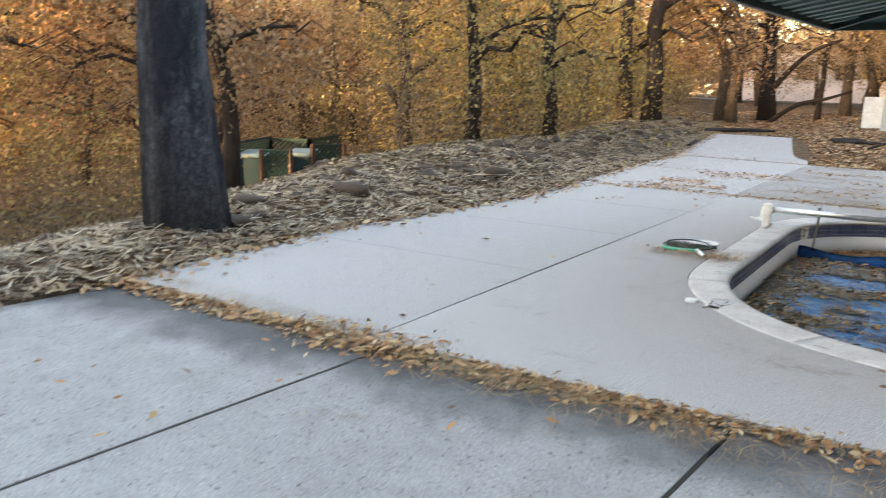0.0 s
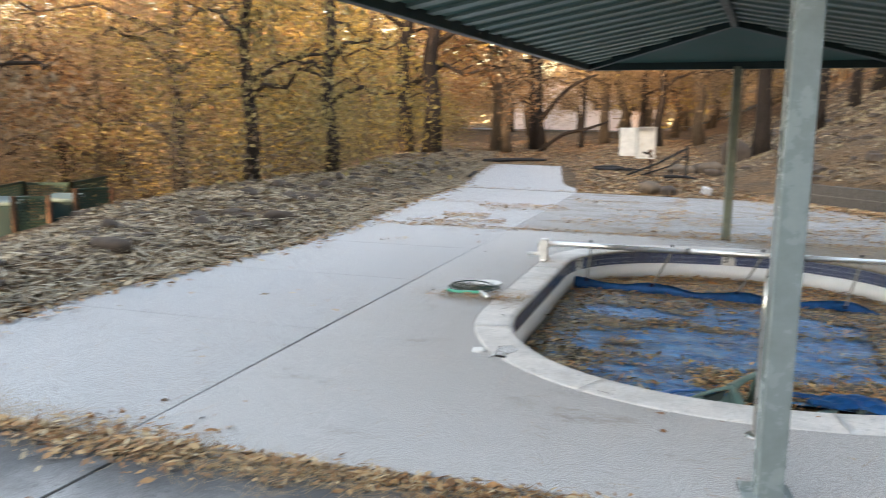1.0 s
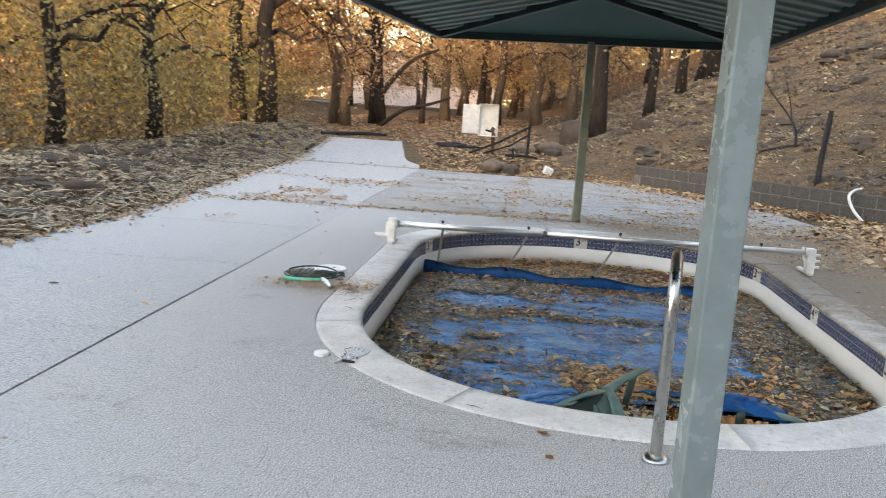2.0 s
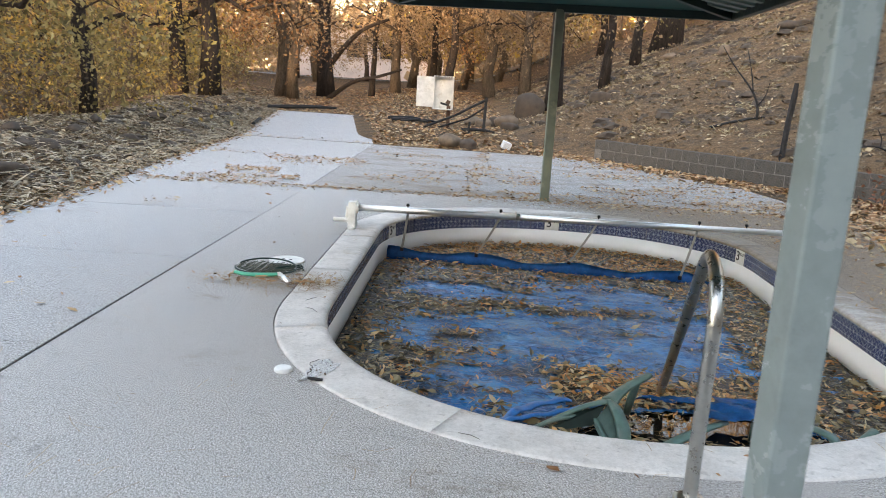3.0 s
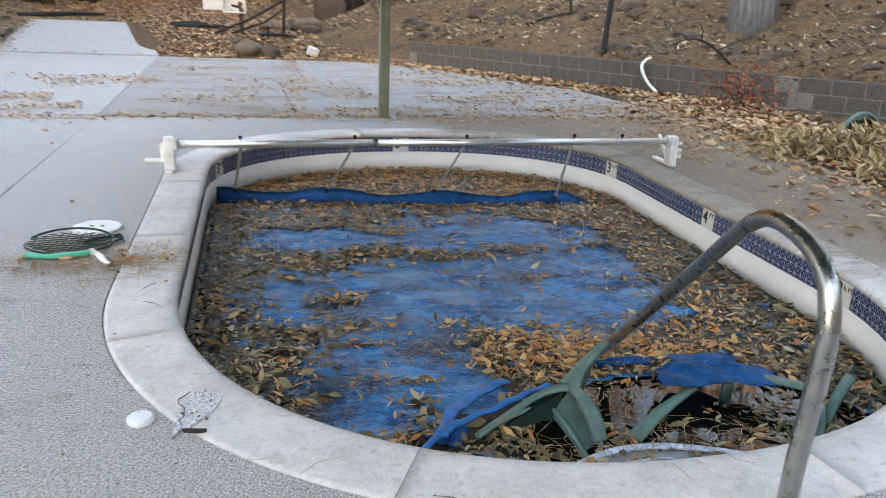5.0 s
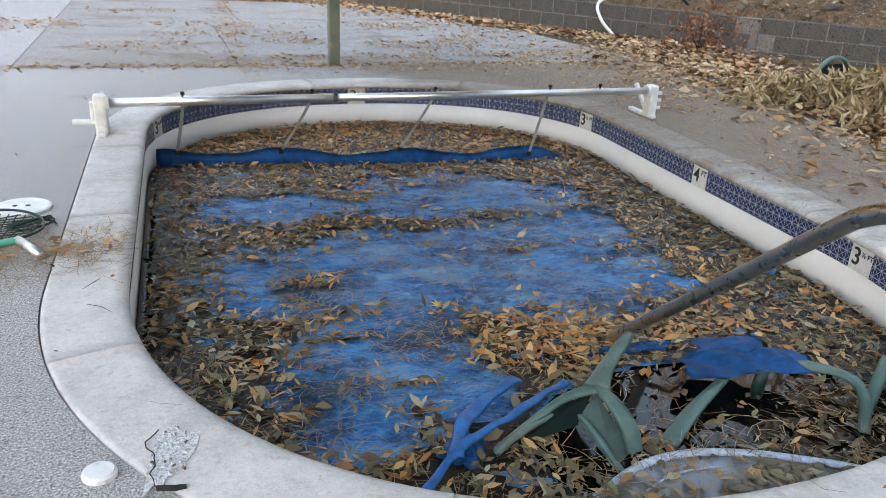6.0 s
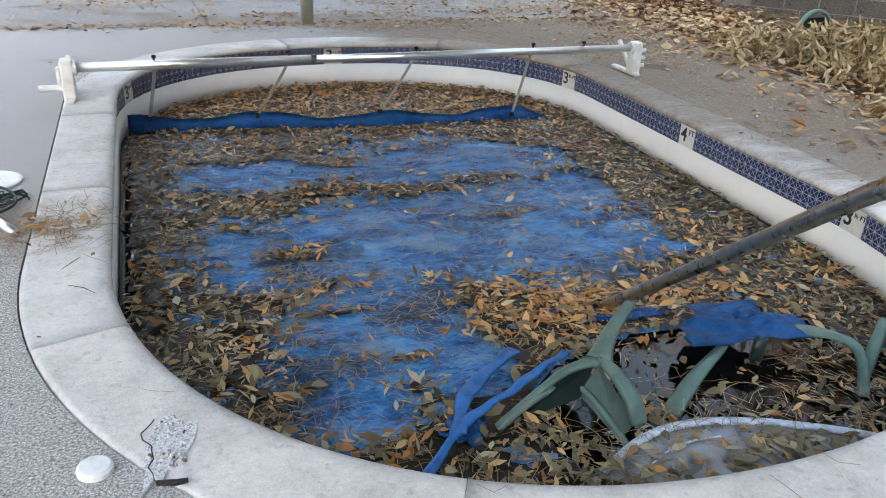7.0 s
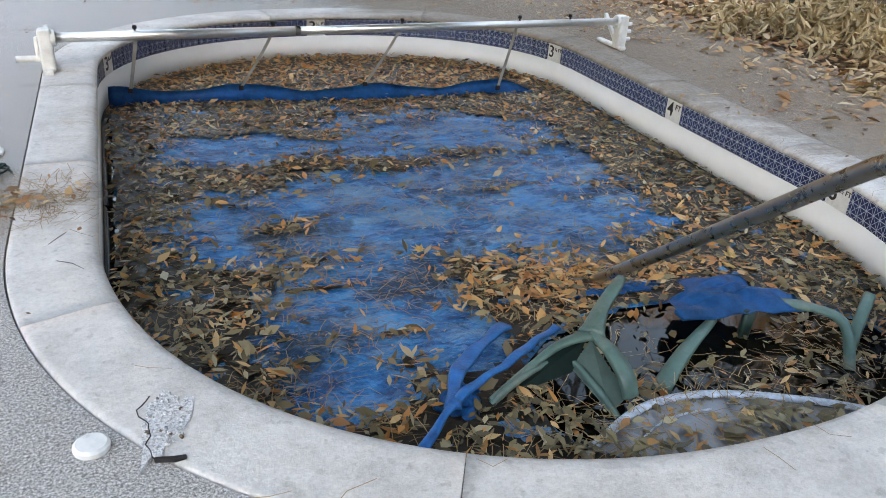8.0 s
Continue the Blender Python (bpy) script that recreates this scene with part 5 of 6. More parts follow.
n = 120000
x, y = rl.uniform(-1.75, 1.75, n), rl.uniform(4.68, 10.5, n)
b = blueness(x, y)
ow = 1 - ((x - 0.62) / 0.74) ** 2 - ((y - 5.44) / 0.45) ** 2
dense = 0.34 + 0.16 * wobble(x * 1.2, y * 1.6 + 2, 0.16)
p = np.where(b < -0.02, dense, np.where(b < 0.12, 0.12, 0.008))
p = np.where(ow > 0, np.where(((x - 0.62) / 0.40) ** 2 + ((y - 5.62) / 0.24) ** 2 < 1, 0.04, 0.15), p)
p = np.where((y > 8.93), 0.42, p)
p = np.where(np.hypot((x - 0.35) / 0.55, (y - 6.16) / 0.17) < 1, 0.6, p)
ok = (rl.random(n) < p) & (pool_dist(x, y) < -0.012)
ok &= np.hypot(x - 0.03, y - 5.44) > 0.12
ok &= (np.hypot((x - 0.80) / 0.26, (y - 5.78) / 0.16) > 1) | (rl.random(n) < 0.06)
for (xa, ya), (xb, yb) in (((-0.63, 5.24), (-0.42, 5.45)), ((-0.42, 5.45), (0.04, 5.75)), ((-0.46, 5.40), (-0.13, 5.84))):
    g = np.clip(((x - xa) * (xb - xa) + (y - ya) * (yb - ya)) / ((xb - xa) ** 2 + (yb - ya) ** 2), 0, 1)
    ok &= (np.hypot(x - xa - g * (xb - xa), y - ya - g * (yb - ya)) > 0.05) | (rl.random(n) < 0.1)
x, y = x[ok], y[ok]
gold = rl.random(len(x)) < np.clip(0.16 + 0.55 * np.exp(-(((x - 0.4) / 0.7) ** 2 + ((y - 6.2) / 0.3) ** 2)) + 0.35 * (y > 8.9) + 0.25 * (y > 8.1) + 0.18 * (wobble(x, y, 0.25) > 0.25), 0, 0.85)
z = WATER + np.where(ow[ok] > 0, 0.004, 0.021) + np.abs(rl.normal(0, 0.010, len(x)))
for sel, mat, nm, lb in ((~gold, "pool_leaf", "pool_leaves", "wet olive-brown leaves floating in the pool"), (gold, "pool_leaf_gold", "amber_pool_leaves", "amber leaves floating in the pool")):
    P = np.stack([x[sel], y[sel], z[sel]], 1)
    stuff(nm, *flat_leaves(P, np.interp(P[:, 1], [5.2, 6.4, 8.0], [0.060, 0.052, 0.046]) * rl.choice([0.45, 0.75, 1.0, 1.3], len(P)), rl, 0.5, 0.15, 0.55), M[mat], lb, "fallen leaves")
n = 5200
x, y = rl.uniform(-1.6, 1.6, n), rl.uniform(5.0, 8.9, n)
ok = (pool_dist(x, y) < -0.12) & (wobble(x, y, 0.3) > -0.2)
needles("pool_needles", x[ok], y[ok], np.full(ok.sum(), WATER + 0.026) + rl.uniform(0, 0.006, ok.sum()), 0.12, M["needle"], "dry pine needles floating on the cover", 0.03)


def maple_leaf(name, at, size, turn, mat, label):
    """A lobed leaf, curled a little."""
    bm = bmesh.new()
    mid = bm.verts.new((0, 0, 0.01 * size / 0.1))
    ring_v = []
    lobes = [(0.0, 1.0), (0.30, 0.42), (0.62, 0.85), (0.98, 0.38), (1.35, 0.72), (1.9, 0.30), (2.6, 0.34), (3.14, 0.12)]
    for a, r in lobes + [(-a, r) for a, r in lobes[-2:0:-1]]:
        ring_v.append(bm.verts.new((math.sin(a) * r * size, math.cos(a) * r * size, size * 0.16 * r * r + rl.normal(0, 0.03) * size)))
    for i in range(len(ring_v)):
        bm.faces.new((mid, ring_v[i], ring_v[(i + 1) % len(ring_v)]))
    bmesh.ops.solidify(bm, geom=bm.faces[:], thickness=0.001)
    me = bpy.data.meshes.new(name)
    bm.to_mesh(me)
    bm.free()
    me.materials.append(mat)
    return lone(name, me, label, "leaf", group="maple leaves in the pool", at=pose(*at, rl.normal(0, 6), rl.normal(0, 6), turn))


for at, size, turn, mat, label in (
    ((-0.27, 6.53, WATER + 0.022), 0.055, 60, "yellow_leaf", "curled yellow maple leaf on the blue cover"),
    ((-0.204, 6.465, WATER + 0.022), 0.05, -40, "yellow_leaf", "pale yellow maple leaf on the blue cover"),
    ((-0.336, 9.71, WATER + 0.03), 0.10, 20, "orange_leaf", "orange maple leaf floating by the far wall"),
    ((-1.09, 6.13, WATER + 0.024), 0.07, 120, "orange_leaf", "orange maple leaf among brown leaves"),
    ((-0.78, 6.34, WATER + 0.02), 0.045, 200, "orange_leaf", "small rust-coloured leaf on the blue cover"),
    ((1.135, 6.19, WATER + 0.03), 0.07, -20, "yellow_leaf", "tan maple leaf among amber leaves"),
    ((1.08, 6.10, WATER + 0.03), 0.06, 70, "yellow_leaf", "tan maple leaf beside the steel rail"),
    ((-1.25, 7.35, WATER + 0.024), 0.06, 15, "orange_leaf", "rust maple leaf near the pool wall"),
    ((-1.2, 5.85, WATER + 0.024), 0.06, 75, "orange_leaf", "brown-orange maple leaf near the pool edge"),
):
    maple_leaf("maple_leaf", at, size, turn, M[mat], label)


# ---- blue cover's front edge and its straps ----
def ribbon_bm(line, low, high, thick):
    """A hanging strip along a line of (x, y), between two height functions."""
    bm = bmesh.new()
    rows = []
    for i, (x, y) in enumerate(line):
        t = i / (len(line) - 1)
        zl, zh = low(t), high(t)
        row = []
        for k in range(5):
            g = k / 4
            bulge = 0.035 * math.sin(math.pi * g) + 0.012 * math.sin(t * 60 + g * 3)
            row.append(bm.verts.new((x, y - bulge, zl + (zh - zl) * g)))
        rows.append(row)
    for a, b in zip(rows[:-1], rows[1:]):
        for k in range(4):
            bm.faces.new((a[k], b[k], b[k + 1], a[k + 1]))
    bmesh.ops.solidify(bm, geom=bm.faces[:], thickness=thick)
    return bm


line = [(-1.74 + 3.2 * t, 8.90 + 0.03 * math.sin(t * 9)) for t in np.linspace(0, 1, 90)]
part("front_edge", ribbon_bm(line, lambda t: WATER - 0.03, lambda t: -0.228 + 0.024 * math.cos(t * 3.6 * 2 * math.pi + 0.1) - 0.025 * t - 0.08 * float(smoothstep((t - 0.85) / 0.15)), 0.004), M["curtain"], pool_cover, "bright blue wavy front edge", True)

# ---- cover reel ----
RA, RB = Vector((-2.0, 8.52, 0.195)), Vector((1.905, 8.88, 0.205))
ax = (RB - RA).normalized()
reel = thing("cover_reel", (0, 8.72, 0), "aluminium pool cover reel on white plastic end stands", "cover reel")
part("reel_tube", tube_bm([RA, RA.lerp(RB, 0.375)], 0.029, 18), M["alu"], reel, "silver aluminium tube", True)
part("reel_tube", tube_bm([RA.lerp(RB, 0.37), RB], 0.026, 18), M["alu"], reel, "silver aluminium tube", True)
part("tube_collar", tube_bm([RA.lerp(RB, 0.37), RA.lerp(RB, 0.378)], 0.031, 18), M["steel"], reel)
yaw = math.degrees(math.atan2(ax.y, ax.x))
for p, s in ((RA, -1), (RB, 1)):
    o = p + ax * (0.0 * s)
    m = Matrix.Translation((o.x, o.y, 0)) @ pose(0, 0, 0, 0, 0, yaw)
    bm = box_bm((0.075, 0.085, 0.245), m @ pose(0, 0, 0.126), 0.012)
    part("end_stand", bm, M["white_plastic"], reel, "white plastic upright")
    bm = box_bm((0.05, 0.34, 0.028), m @ pose(0.0 * s, 0.10 if s > 0 else 0.06, 0.014), 0.008)
    part("stand_foot", bm, M["white_plastic"], reel)
    bm = box_bm((0.03, 0.30, 0.03), m @ pose(0, 0.12, 0.115, 42), 0.006)
    part("stand_brace", bm, M["white_plastic"], reel)
    part("end_cap", tube_bm([p + ax * 0.03 * -s, p + ax * 0.055 * -s], 0.046, 18), M["white_plastic"], reel)
part("crank_handle", tube_bm([RA + Vector((-0.02, -0.01, -0.115)), RA + Vector((-0.165, -0.02, -0.115))], 0.019, 12), M["white_plastic"], reel, "short white crank grip")
part("crank_arm", box_bm((0.02, 0.035, 0.14), Matrix.Translation(RA + Vector((-0.048, -0.01, -0.06))), 0.005), M["white_plastic"], reel)
for k in range(3):
    part("lock_knob", tube_bm([RB + Vector((0.03, 0, -0.13 + 0.055 * k)), RB + Vector((0.085, 0, -0.13 + 0.055 * k))], 0.014, 10), M["white_plastic"], reel)
knobs = [0.125, 0.335, 0.555, 0.78, 0.885]
for t in knobs:
    p = RA.lerp(RB, t)
    part("clamp_knob", tube_bm([p + Vector((0, 0, z)) for z in (0.022, 0.038, 0.042, 0.060)], [0.006, 0.006, 0.015, 0.012], 10), M["charred"], reel, "small black clamp knob")
for k, t in enumerate(knobs[:4]):
    a = RA.lerp(RB, t)
    b = Vector(((-1.60, -0.90, -0.05, 0.95)[k], 8.87, -0.225 - (0.05 if k == 3 else 0)))
    a = a + Vector((0, 0.034, -0.01))
    mid = a.lerp(b, 0.5) + Vector((0, 0, -0.012))
    strap = thing("cover_strap", tuple(a), "thin grey strap tying the cover to the reel", "strap", "straps from reel to cover")
    bm = bmesh.new()
    w = Vector((0.011, 0, 0))
    rows = [[bm.verts.new(q - w), bm.verts.new(q + w)] for q in (a, a.lerp(mid, 0.5) + Vector((0, 0, -0.004)), mid, mid.lerp(b, 0.5), b)]
    for r0_, r1_ in zip(rows[:-1], rows[1:]):
        bm.faces.new((r0_[0], r0_[1], r1_[1], r1_[0]))
    bmesh.ops.solidify(bm, geom=bm.faces[:], thickness=0.003)
    part("webbing", bm, M["strap"], strap)
    part("clip", box_bm((0.03, 0.02, 0.035), Matrix.Translation(b), 0.004), M["charred"], strap, "small dark clip")

# ---- chairs sunk in the pool ----


def beam_bm(path, width, thick, bm=None):
    """A rounded flat beam along a path, as moulded plastic."""
    bm = bm or bmesh.new()
    path = [Vector(p) for p in path]
    rows = []
    for i, p in enumerate(path):
        d = (path[min(i + 1, len(path) - 1)] - path[max(i - 1, 0)]).normalized()
        s = d.cross(Vector((0, 0, 1))).normalized()
        n = s.cross(d)
        w = width[i] if isinstance(width, (list, tuple)) else width
        rows.append([bm.verts.new(p + s * a * w / 2 + n * b * thick / 2) for a, b in ((-1, -0.6), (-0.75, 1), (0, 1.25), (0.75, 1), (1, -0.6), (0.6, -1), (-0.6, -1))])
    k = len(rows[0])
    for a, b in zip(rows[:-1], rows[1:]):
        for i in range(k):
            bm.faces.new((a[i], a[(i + 1) % k], b[(i + 1) % k], b[i]))
    bm.faces.new(rows[0][::-1])
    bm.faces.new(rows[-1])
    return bm


chair = thing("plastic_chair", (0.06, 5.5, WATER), "green plastic garden chair capsized in the dark water", "chair", "chairs in the pool")
top = (0.055, 5.50, -0.155)
part("leg", beam_bm(smooth_path([top, (0.14, 5.60, -0.115), (0.27, 5.715, -0.075)], 4), [0.10, 0.085, 0.072, 0.064, 0.058, 0.055, 0.052, 0.048, 0.04], 0.018), M["green_plastic"], chair, "", True)
part("leg", beam_bm(smooth_path([top, (0.09, 5.42, -0.175), (0.115, 5.335, -0.225), (0.125, 5.30, -0.29)], 4), [0.035, 0.042, 0.05, 0.056, 0.062, 0.066, 0.07, 0.073, 0.075, 0.075, 0.074, 0.072, 0.07], 0.02), M["green_plastic"], chair, "", True)
part("leg", beam_bm(smooth_path([top, (-0.05, 5.52, -0.20), (-0.18, 5.48, -0.255), (-0.33, 5.42, -0.32)], 4), [0.075, 0.065, 0.055, 0.046, 0.04, 0.036, 0.032, 0.030, 0.028, 0.028, 0.026, 0.026, 0.024], 0.016), M["green_plastic"], chair, "", True)
part("armrest", beam_bm(smooth_path([(-0.33, 5.41, -0.325), (-0.24, 5.44, -0.275), (-0.12, 5.49, -0.255), (-0.02, 5.49, -0.25), (0.02, 5.40, -0.275), (0.072, 5.275, -0.345)], 4), 0.024, 0.018), M["green_plastic"], chair, "", True)
part("seat", panel((0.05, 5.49, -0.17), (0.125, 5.32, -0.30), (0.06, 5.30, -0.35), (-0.02, 5.47, -0.27), 0.010), M["green_plastic"], chair, "curved green seat shell")
# underside in a darker green than the legs, its shade put into the colour
part("seat_back", panel((0.04, 5.50, -0.175), (-0.02, 5.46, -0.28), (-0.26, 5.44, -0.33), (-0.10, 5.51, -0.235), 0.010), M["green_dark_and_shaded"], chair, "underside of the seat with shade in its darker green")
part("backrest", beam_bm(smooth_path([(0.28, 5.37, -0.345), (0.46, 5.51, -0.295), (0.67, 5.65, -0.265)], 4), [0.075, 0.073, 0.07, 0.066, 0.062, 0.056, 0.05, 0.044, 0.036], 0.014), M["green_plastic"], chair, "", True)
part("stub", beam_bm([(0.17, 5.70, -0.30), (0.185, 5.68, -0.19), (0.20, 5.66, -0.10)], [0.05, 0.06, 0.055], 0.016), M["green_plastic"], chair, "", True)
chair2 = thing("plastic_chair", (1.1, 5.5, WATER), "green plastic garden chair lying half under water", "chair", "chairs in the pool")
part("armrest", beam_bm(smooth_path([(0.90, 5.68, -0.25), (1.02, 5.64, -0.235), (1.14, 5.55, -0.24), (1.14, 5.45, -0.265), (1.07, 5.33, -0.345)], 4), [0.07] * 6 + [0.055] * 5 + [0.045] * 6, 0.02), M["green_plastic"], chair2, "", True)
part("leg", beam_bm(smooth_path([(1.37, 5.61, -0.215), (1.27, 5.53, -0.26), (1.16, 5.44, -0.35)], 3), 0.05, 0.022), M["green_plastic"], chair2, "", True)
part("seat", panel((0.72, 5.72, -0.36), (1.2, 5.60, -0.36), (1.05, 5.32, -0.39), (0.68, 5.45, -0.39), 0.012), M["green_dark_and_shaded"], chair2)
part("post", beam_bm([(0.80, 5.62, -0.36), (0.80, 5.615, -0.29), (0.80, 5.61, -0.225)], 0.05, 0.03), M["green_dark_and_shaded"], chair2, "", True)


# crumpled ends of the cover
def cloth_lump(name, centre_xy, rx, ry, turn, height, label, seed):
    rand = np.random.default_rng(seed)
    bm = bmesh.new()
    rings = []
    mid = bm.verts.new((0, 0, height))
    for k in range(1, 13):
        g = k / 12
        row = []
        for j in range(36):
            a = 2 * math.pi * j / 36
            r = g * (1 + 0.20 * math.sin(3 * a + seed) + 0.10 * math.sin(7 * a + 2 * seed) + 0.05 * math.sin(13 * a + seed))
            px_, py_ = math.cos(a) * r, math.sin(a) * r
            ridge = abs(math.sin(4.2 * px_ + 2.1 * py_ + seed)) + 0.6 * abs(math.sin(7.5 * py_ - 3.0 * px_ + 2 * seed))
            z = height * (0.35 * (1 - g * g) + 0.55 * ridge * (1 - 0.6 * g) + 0.15) + 0.012 * math.sin(5 * a + 9 * g) * g + rand.normal(0, 0.002)
            row.append(bm.verts.new((math.cos(a) * rx * r, math.sin(a) * ry * r, z)))
        rings.append(row)
    for j in range(36):
        bm.faces.new((mid, rings[0][j], rings[0][(j + 1) % 36]))
    for a, b in zip(rings[:-1], rings[1:]):
        for j in range(36):
            bm.faces.new((a[j], b[j], b[(j + 1) % 36], a[(j + 1) % 36]))
    bmesh.ops.solidify(bm, geom=bm.faces[:], thickness=0.005)
    me = bpy.data.meshes.new(name)
    bm.to_mesh(me)
    bm.free()
    me.materials.append(M["curtain"])
    me.shade_smooth()
    return lone(name, me, label, "pool cover", at=pose(centre_xy[0], centre_xy[1], WATER + 0.012, 0, 0, turn))


scrap = cloth_lump("cover_scrap", (0.79, 5.74), 0.27, 0.16, -4, 0.05, "crumpled bright blue scrap of cover on a sunken chair", 3)
scrap.location.z = -0.255
cloth_lump("cover_scrap", (0.47, 6.01), 0.22, 0.035, 4, 0.03, "narrow blue fold of the torn cover", 5)
cloth_lump("cover_scrap", (-0.43, 5.44), 0.10, 0.075, 50, 0.03, "blue fold of cover bunched by the chair", 8)
FOLDS = (
    ([(-0.635, 5.21, -0.315), (-0.51, 5.347, -0.285), (-0.40, 5.445, -0.275), (-0.245, 5.54, -0.275), (-0.094, 5.65, -0.275), (0.048, 5.745, -0.285)], 0.034),
    ([(-0.48, 5.37, -0.285), (-0.405, 5.555, -0.285), (-0.272, 5.70, -0.29), (-0.126, 5.83, -0.30)], 0.055),
)
for pts, wide in FOLDS:
    way = smooth_path(pts, 6)
    part("fold", beam_bm([p + Vector((0, 0, 0.005 * math.sin(i * 1.3))) for i, p in enumerate(way)], [wide * (0.75 + 0.45 * abs(math.sin(i * 0.31 + wide * 40))) for i in range(len(way))], 0.012), M["curtain"], pool_cover, "twisted bright blue hem", True)

# ---- corner step ----
step = thing("pool_step", (0.4, 5.0, WATER), "cloudy plastic corner step with a pale tiled rim", "pool step")
rim_line = smooth_path([(x, y, WATER + 0.012) for x, y in ((-0.20, 5.00), (-0.165, 5.064), (-0.09, 5.14), (0.0, 5.20), (0.10, 5.26), (0.205, 5.30), (0.32, 5.315), (0.43, 5.308), (0.57, 5.275), (0.715, 5.22), (0.85, 5.16), (1.02, 5.06))], 4)
edge_pts = [tuple(p) for p in POOL if p[1] < 5.2 and -0.22 < p[0] < 1.02]
edge_pts.sort(key=lambda p: -p[0])
part("tread", prism_bm([(p.x, p.y) for p in rim_line] + edge_pts, -0.5, WATER + 0.003), M["step"], step)
part("rim", beam_bm(rim_line, 0.034, 0.014), M["trim"], step, "pale blue tiled edge trim", True)
inner_line = [Vector((0.4, 4.9, WATER + 0.006)).lerp(p, 0.80) for p in rim_line[4:28]]
part("ridge", beam_bm(inner_line, 0.006, 0.006), M["trim"], step, "thin white moulded line", True)
n = 900
x, y = rl.uniform(0.05, 1.05, n), rl.uniform(4.7, 5.32, n)
ok = (pool_dist(x, y) < -0.02) & (np.hypot((x - 0.78) / 0.42, (y - 5.0) / 0.25) < 1) & (y < 5.30 - 0.75 * (x - 0.35) ** 2 - 0.05)
stuff("step_leaves", *flat_leaves(np.stack([x[ok], y[ok], WATER + 0.012 + np.abs(rl.normal(0, 0.008, ok.sum()))], 1), 0.07, rl, 0.25, 0.18), M["pool_leaf"], "brown leaves lying on the step", "fallen leaves")

# ---- small things on the deck ----
lid = thing("skimmer_cover", (-2.145, 7.135, 0), "round white plastic skimmer lid on the deck", "lid")
part("disc", tube_bm([Vector((-2.145, 7.135, z)) for z in (0.0, 0.012, 0.016)], [0.128, 0.128, 0.118], 36), M["white_plastic"], lid)
for dx in (-0.028, 0.028):
    part("finger_hole", tube_bm([Vector((-2.145 + dx, 7.135, z)) for z in (0.0155, 0.0175)], 0.011, 12), M["charred"], lid, "dark finger hole")
cap = thing("round_cap", (-1.49, 5.075, 0), "small chipped white plaster cap by the coping", "cap")
part("disc", tube_bm([Vector((-1.49, 5.075, z)) for z in (0.0, 0.012, 0.018)], [0.043, 0.043, 0.036], 14), M["marker"], cap)

net = thing("skimmer_net", (-2.25, 6.95, 0), "sea-green pool skimmer net with a broken silver handle", "skimmer net")
hoop = [Vector((-2.23 + 0.21 * math.cos(a), 6.98 + 0.17 * math.sin(a), 0.022 + 0.025 * (math.sin(a) > 0) * math.sin(a))) for a in np.linspace(math.pi * 1.02, math.pi * 2.9, 40)]
part("rim", beam_bm(hoop, 0.010, 0.010), M["green_dark_and_shaded"], net, "", True)
bm = bmesh.new()
for k in range(11):
    g = -0.9 + 0.18 * k
    wdt = math.sqrt(max(0.0, 1 - g * g))
    tube_bm([Vector((-2.23 + 0.2 * g, 6.98 + 0.16 * wdt * s, 0.03 - 0.015 * (1 - s * s))) for s in (-1, 0, 1)], 0.003, 4, bm)
    tube_bm([Vector((-2.23 + 0.2 * wdt * s, 6.98 + 0.16 * g, 0.03 - 0.015 * (1 - s * s))) for s in (-1, 0, 1)], 0.003, 4, bm)
part("netting", bm, M["net"], net, "dark tangled netting")
part("handle", tube_bm([Vector((-2.09, 6.84, 0.02)), Vector((-1.965, 6.665, 0.02))], 0.019, 14), M["alu"], net, "short silver handle stub", True)
part("bracket", beam_bm(smooth_path([(-2.38, 6.80, 0.02), (-2.26, 6.765, 0.022), (-2.09, 6.83, 0.02)], 5), [0.03] * 6 + [0.045] * 5, 0.02), M["net_green"], net, "bright sea-green bracket", True)
net.location += Vector((0.035, -0.155, 0))
cord = [Vector((-2.08 + 0.10 * math.cos(a) * (1 - a / 40), 7.03 + 0.07 * math.sin(a * 1.1), 0.012 + 0.004 * a / 3)) for a in np.linspace(0, 17, 70)]
coil = thing("garden_cord", (-2.08, 7.03, 0), "tangled dark green cord beside the net", "cord")
part("strand", tube_bm(cord, 0.005, 5), M["fence_green"], coil)

coil.location += Vector((0.035, -0.155, 0))

# broken patch in the coping
chip = thing("coping_damage", (-1.33, 5.13, 0.006), "crumbled white broken patch in the coping", "broken concrete", kind="structure")
bm = bmesh.new()
rc = np.random.default_rng(4)
outline = []
for k in range(22):
    a = 2 * math.pi * k / 22
    r = 1 + 0.22 * math.sin(3 * a + 1) + rc.normal(0, 0.12)
    outline.append((-1.325 + 0.055 * r * math.cos(a) + 0.02 * math.sin(a), 5.125 + 0.125 * r * math.sin(a)))
prism_bm(outline, 0.0, 0.0105, bm)
part("rubble", bm, M["chip"], chip)
for k in range(46):
    a, r = rc.uniform(0, 6.28), math.sqrt(rc.random())
    s = rc.uniform(0.005, 0.013)
    part("crumb", box_bm((s, s * 0.8, s * 0.7), pose(-1.325 + 0.05 * r * math.cos(a), 5.125 + 0.115 * r * math.sin(a), 0.012, *rc.uniform(0, 90, 3)), s * 0.2), M["chip"] if k % 9 else M["rock"], chip)
crack = smooth_path([(-1.375, 5.23, 0.011), (-1.385, 5.16, 0.011), (-1.36, 5.11, 0.011), (-1.365, 5.05, 0.011), (-1.345, 4.99, 0.009)], 4)
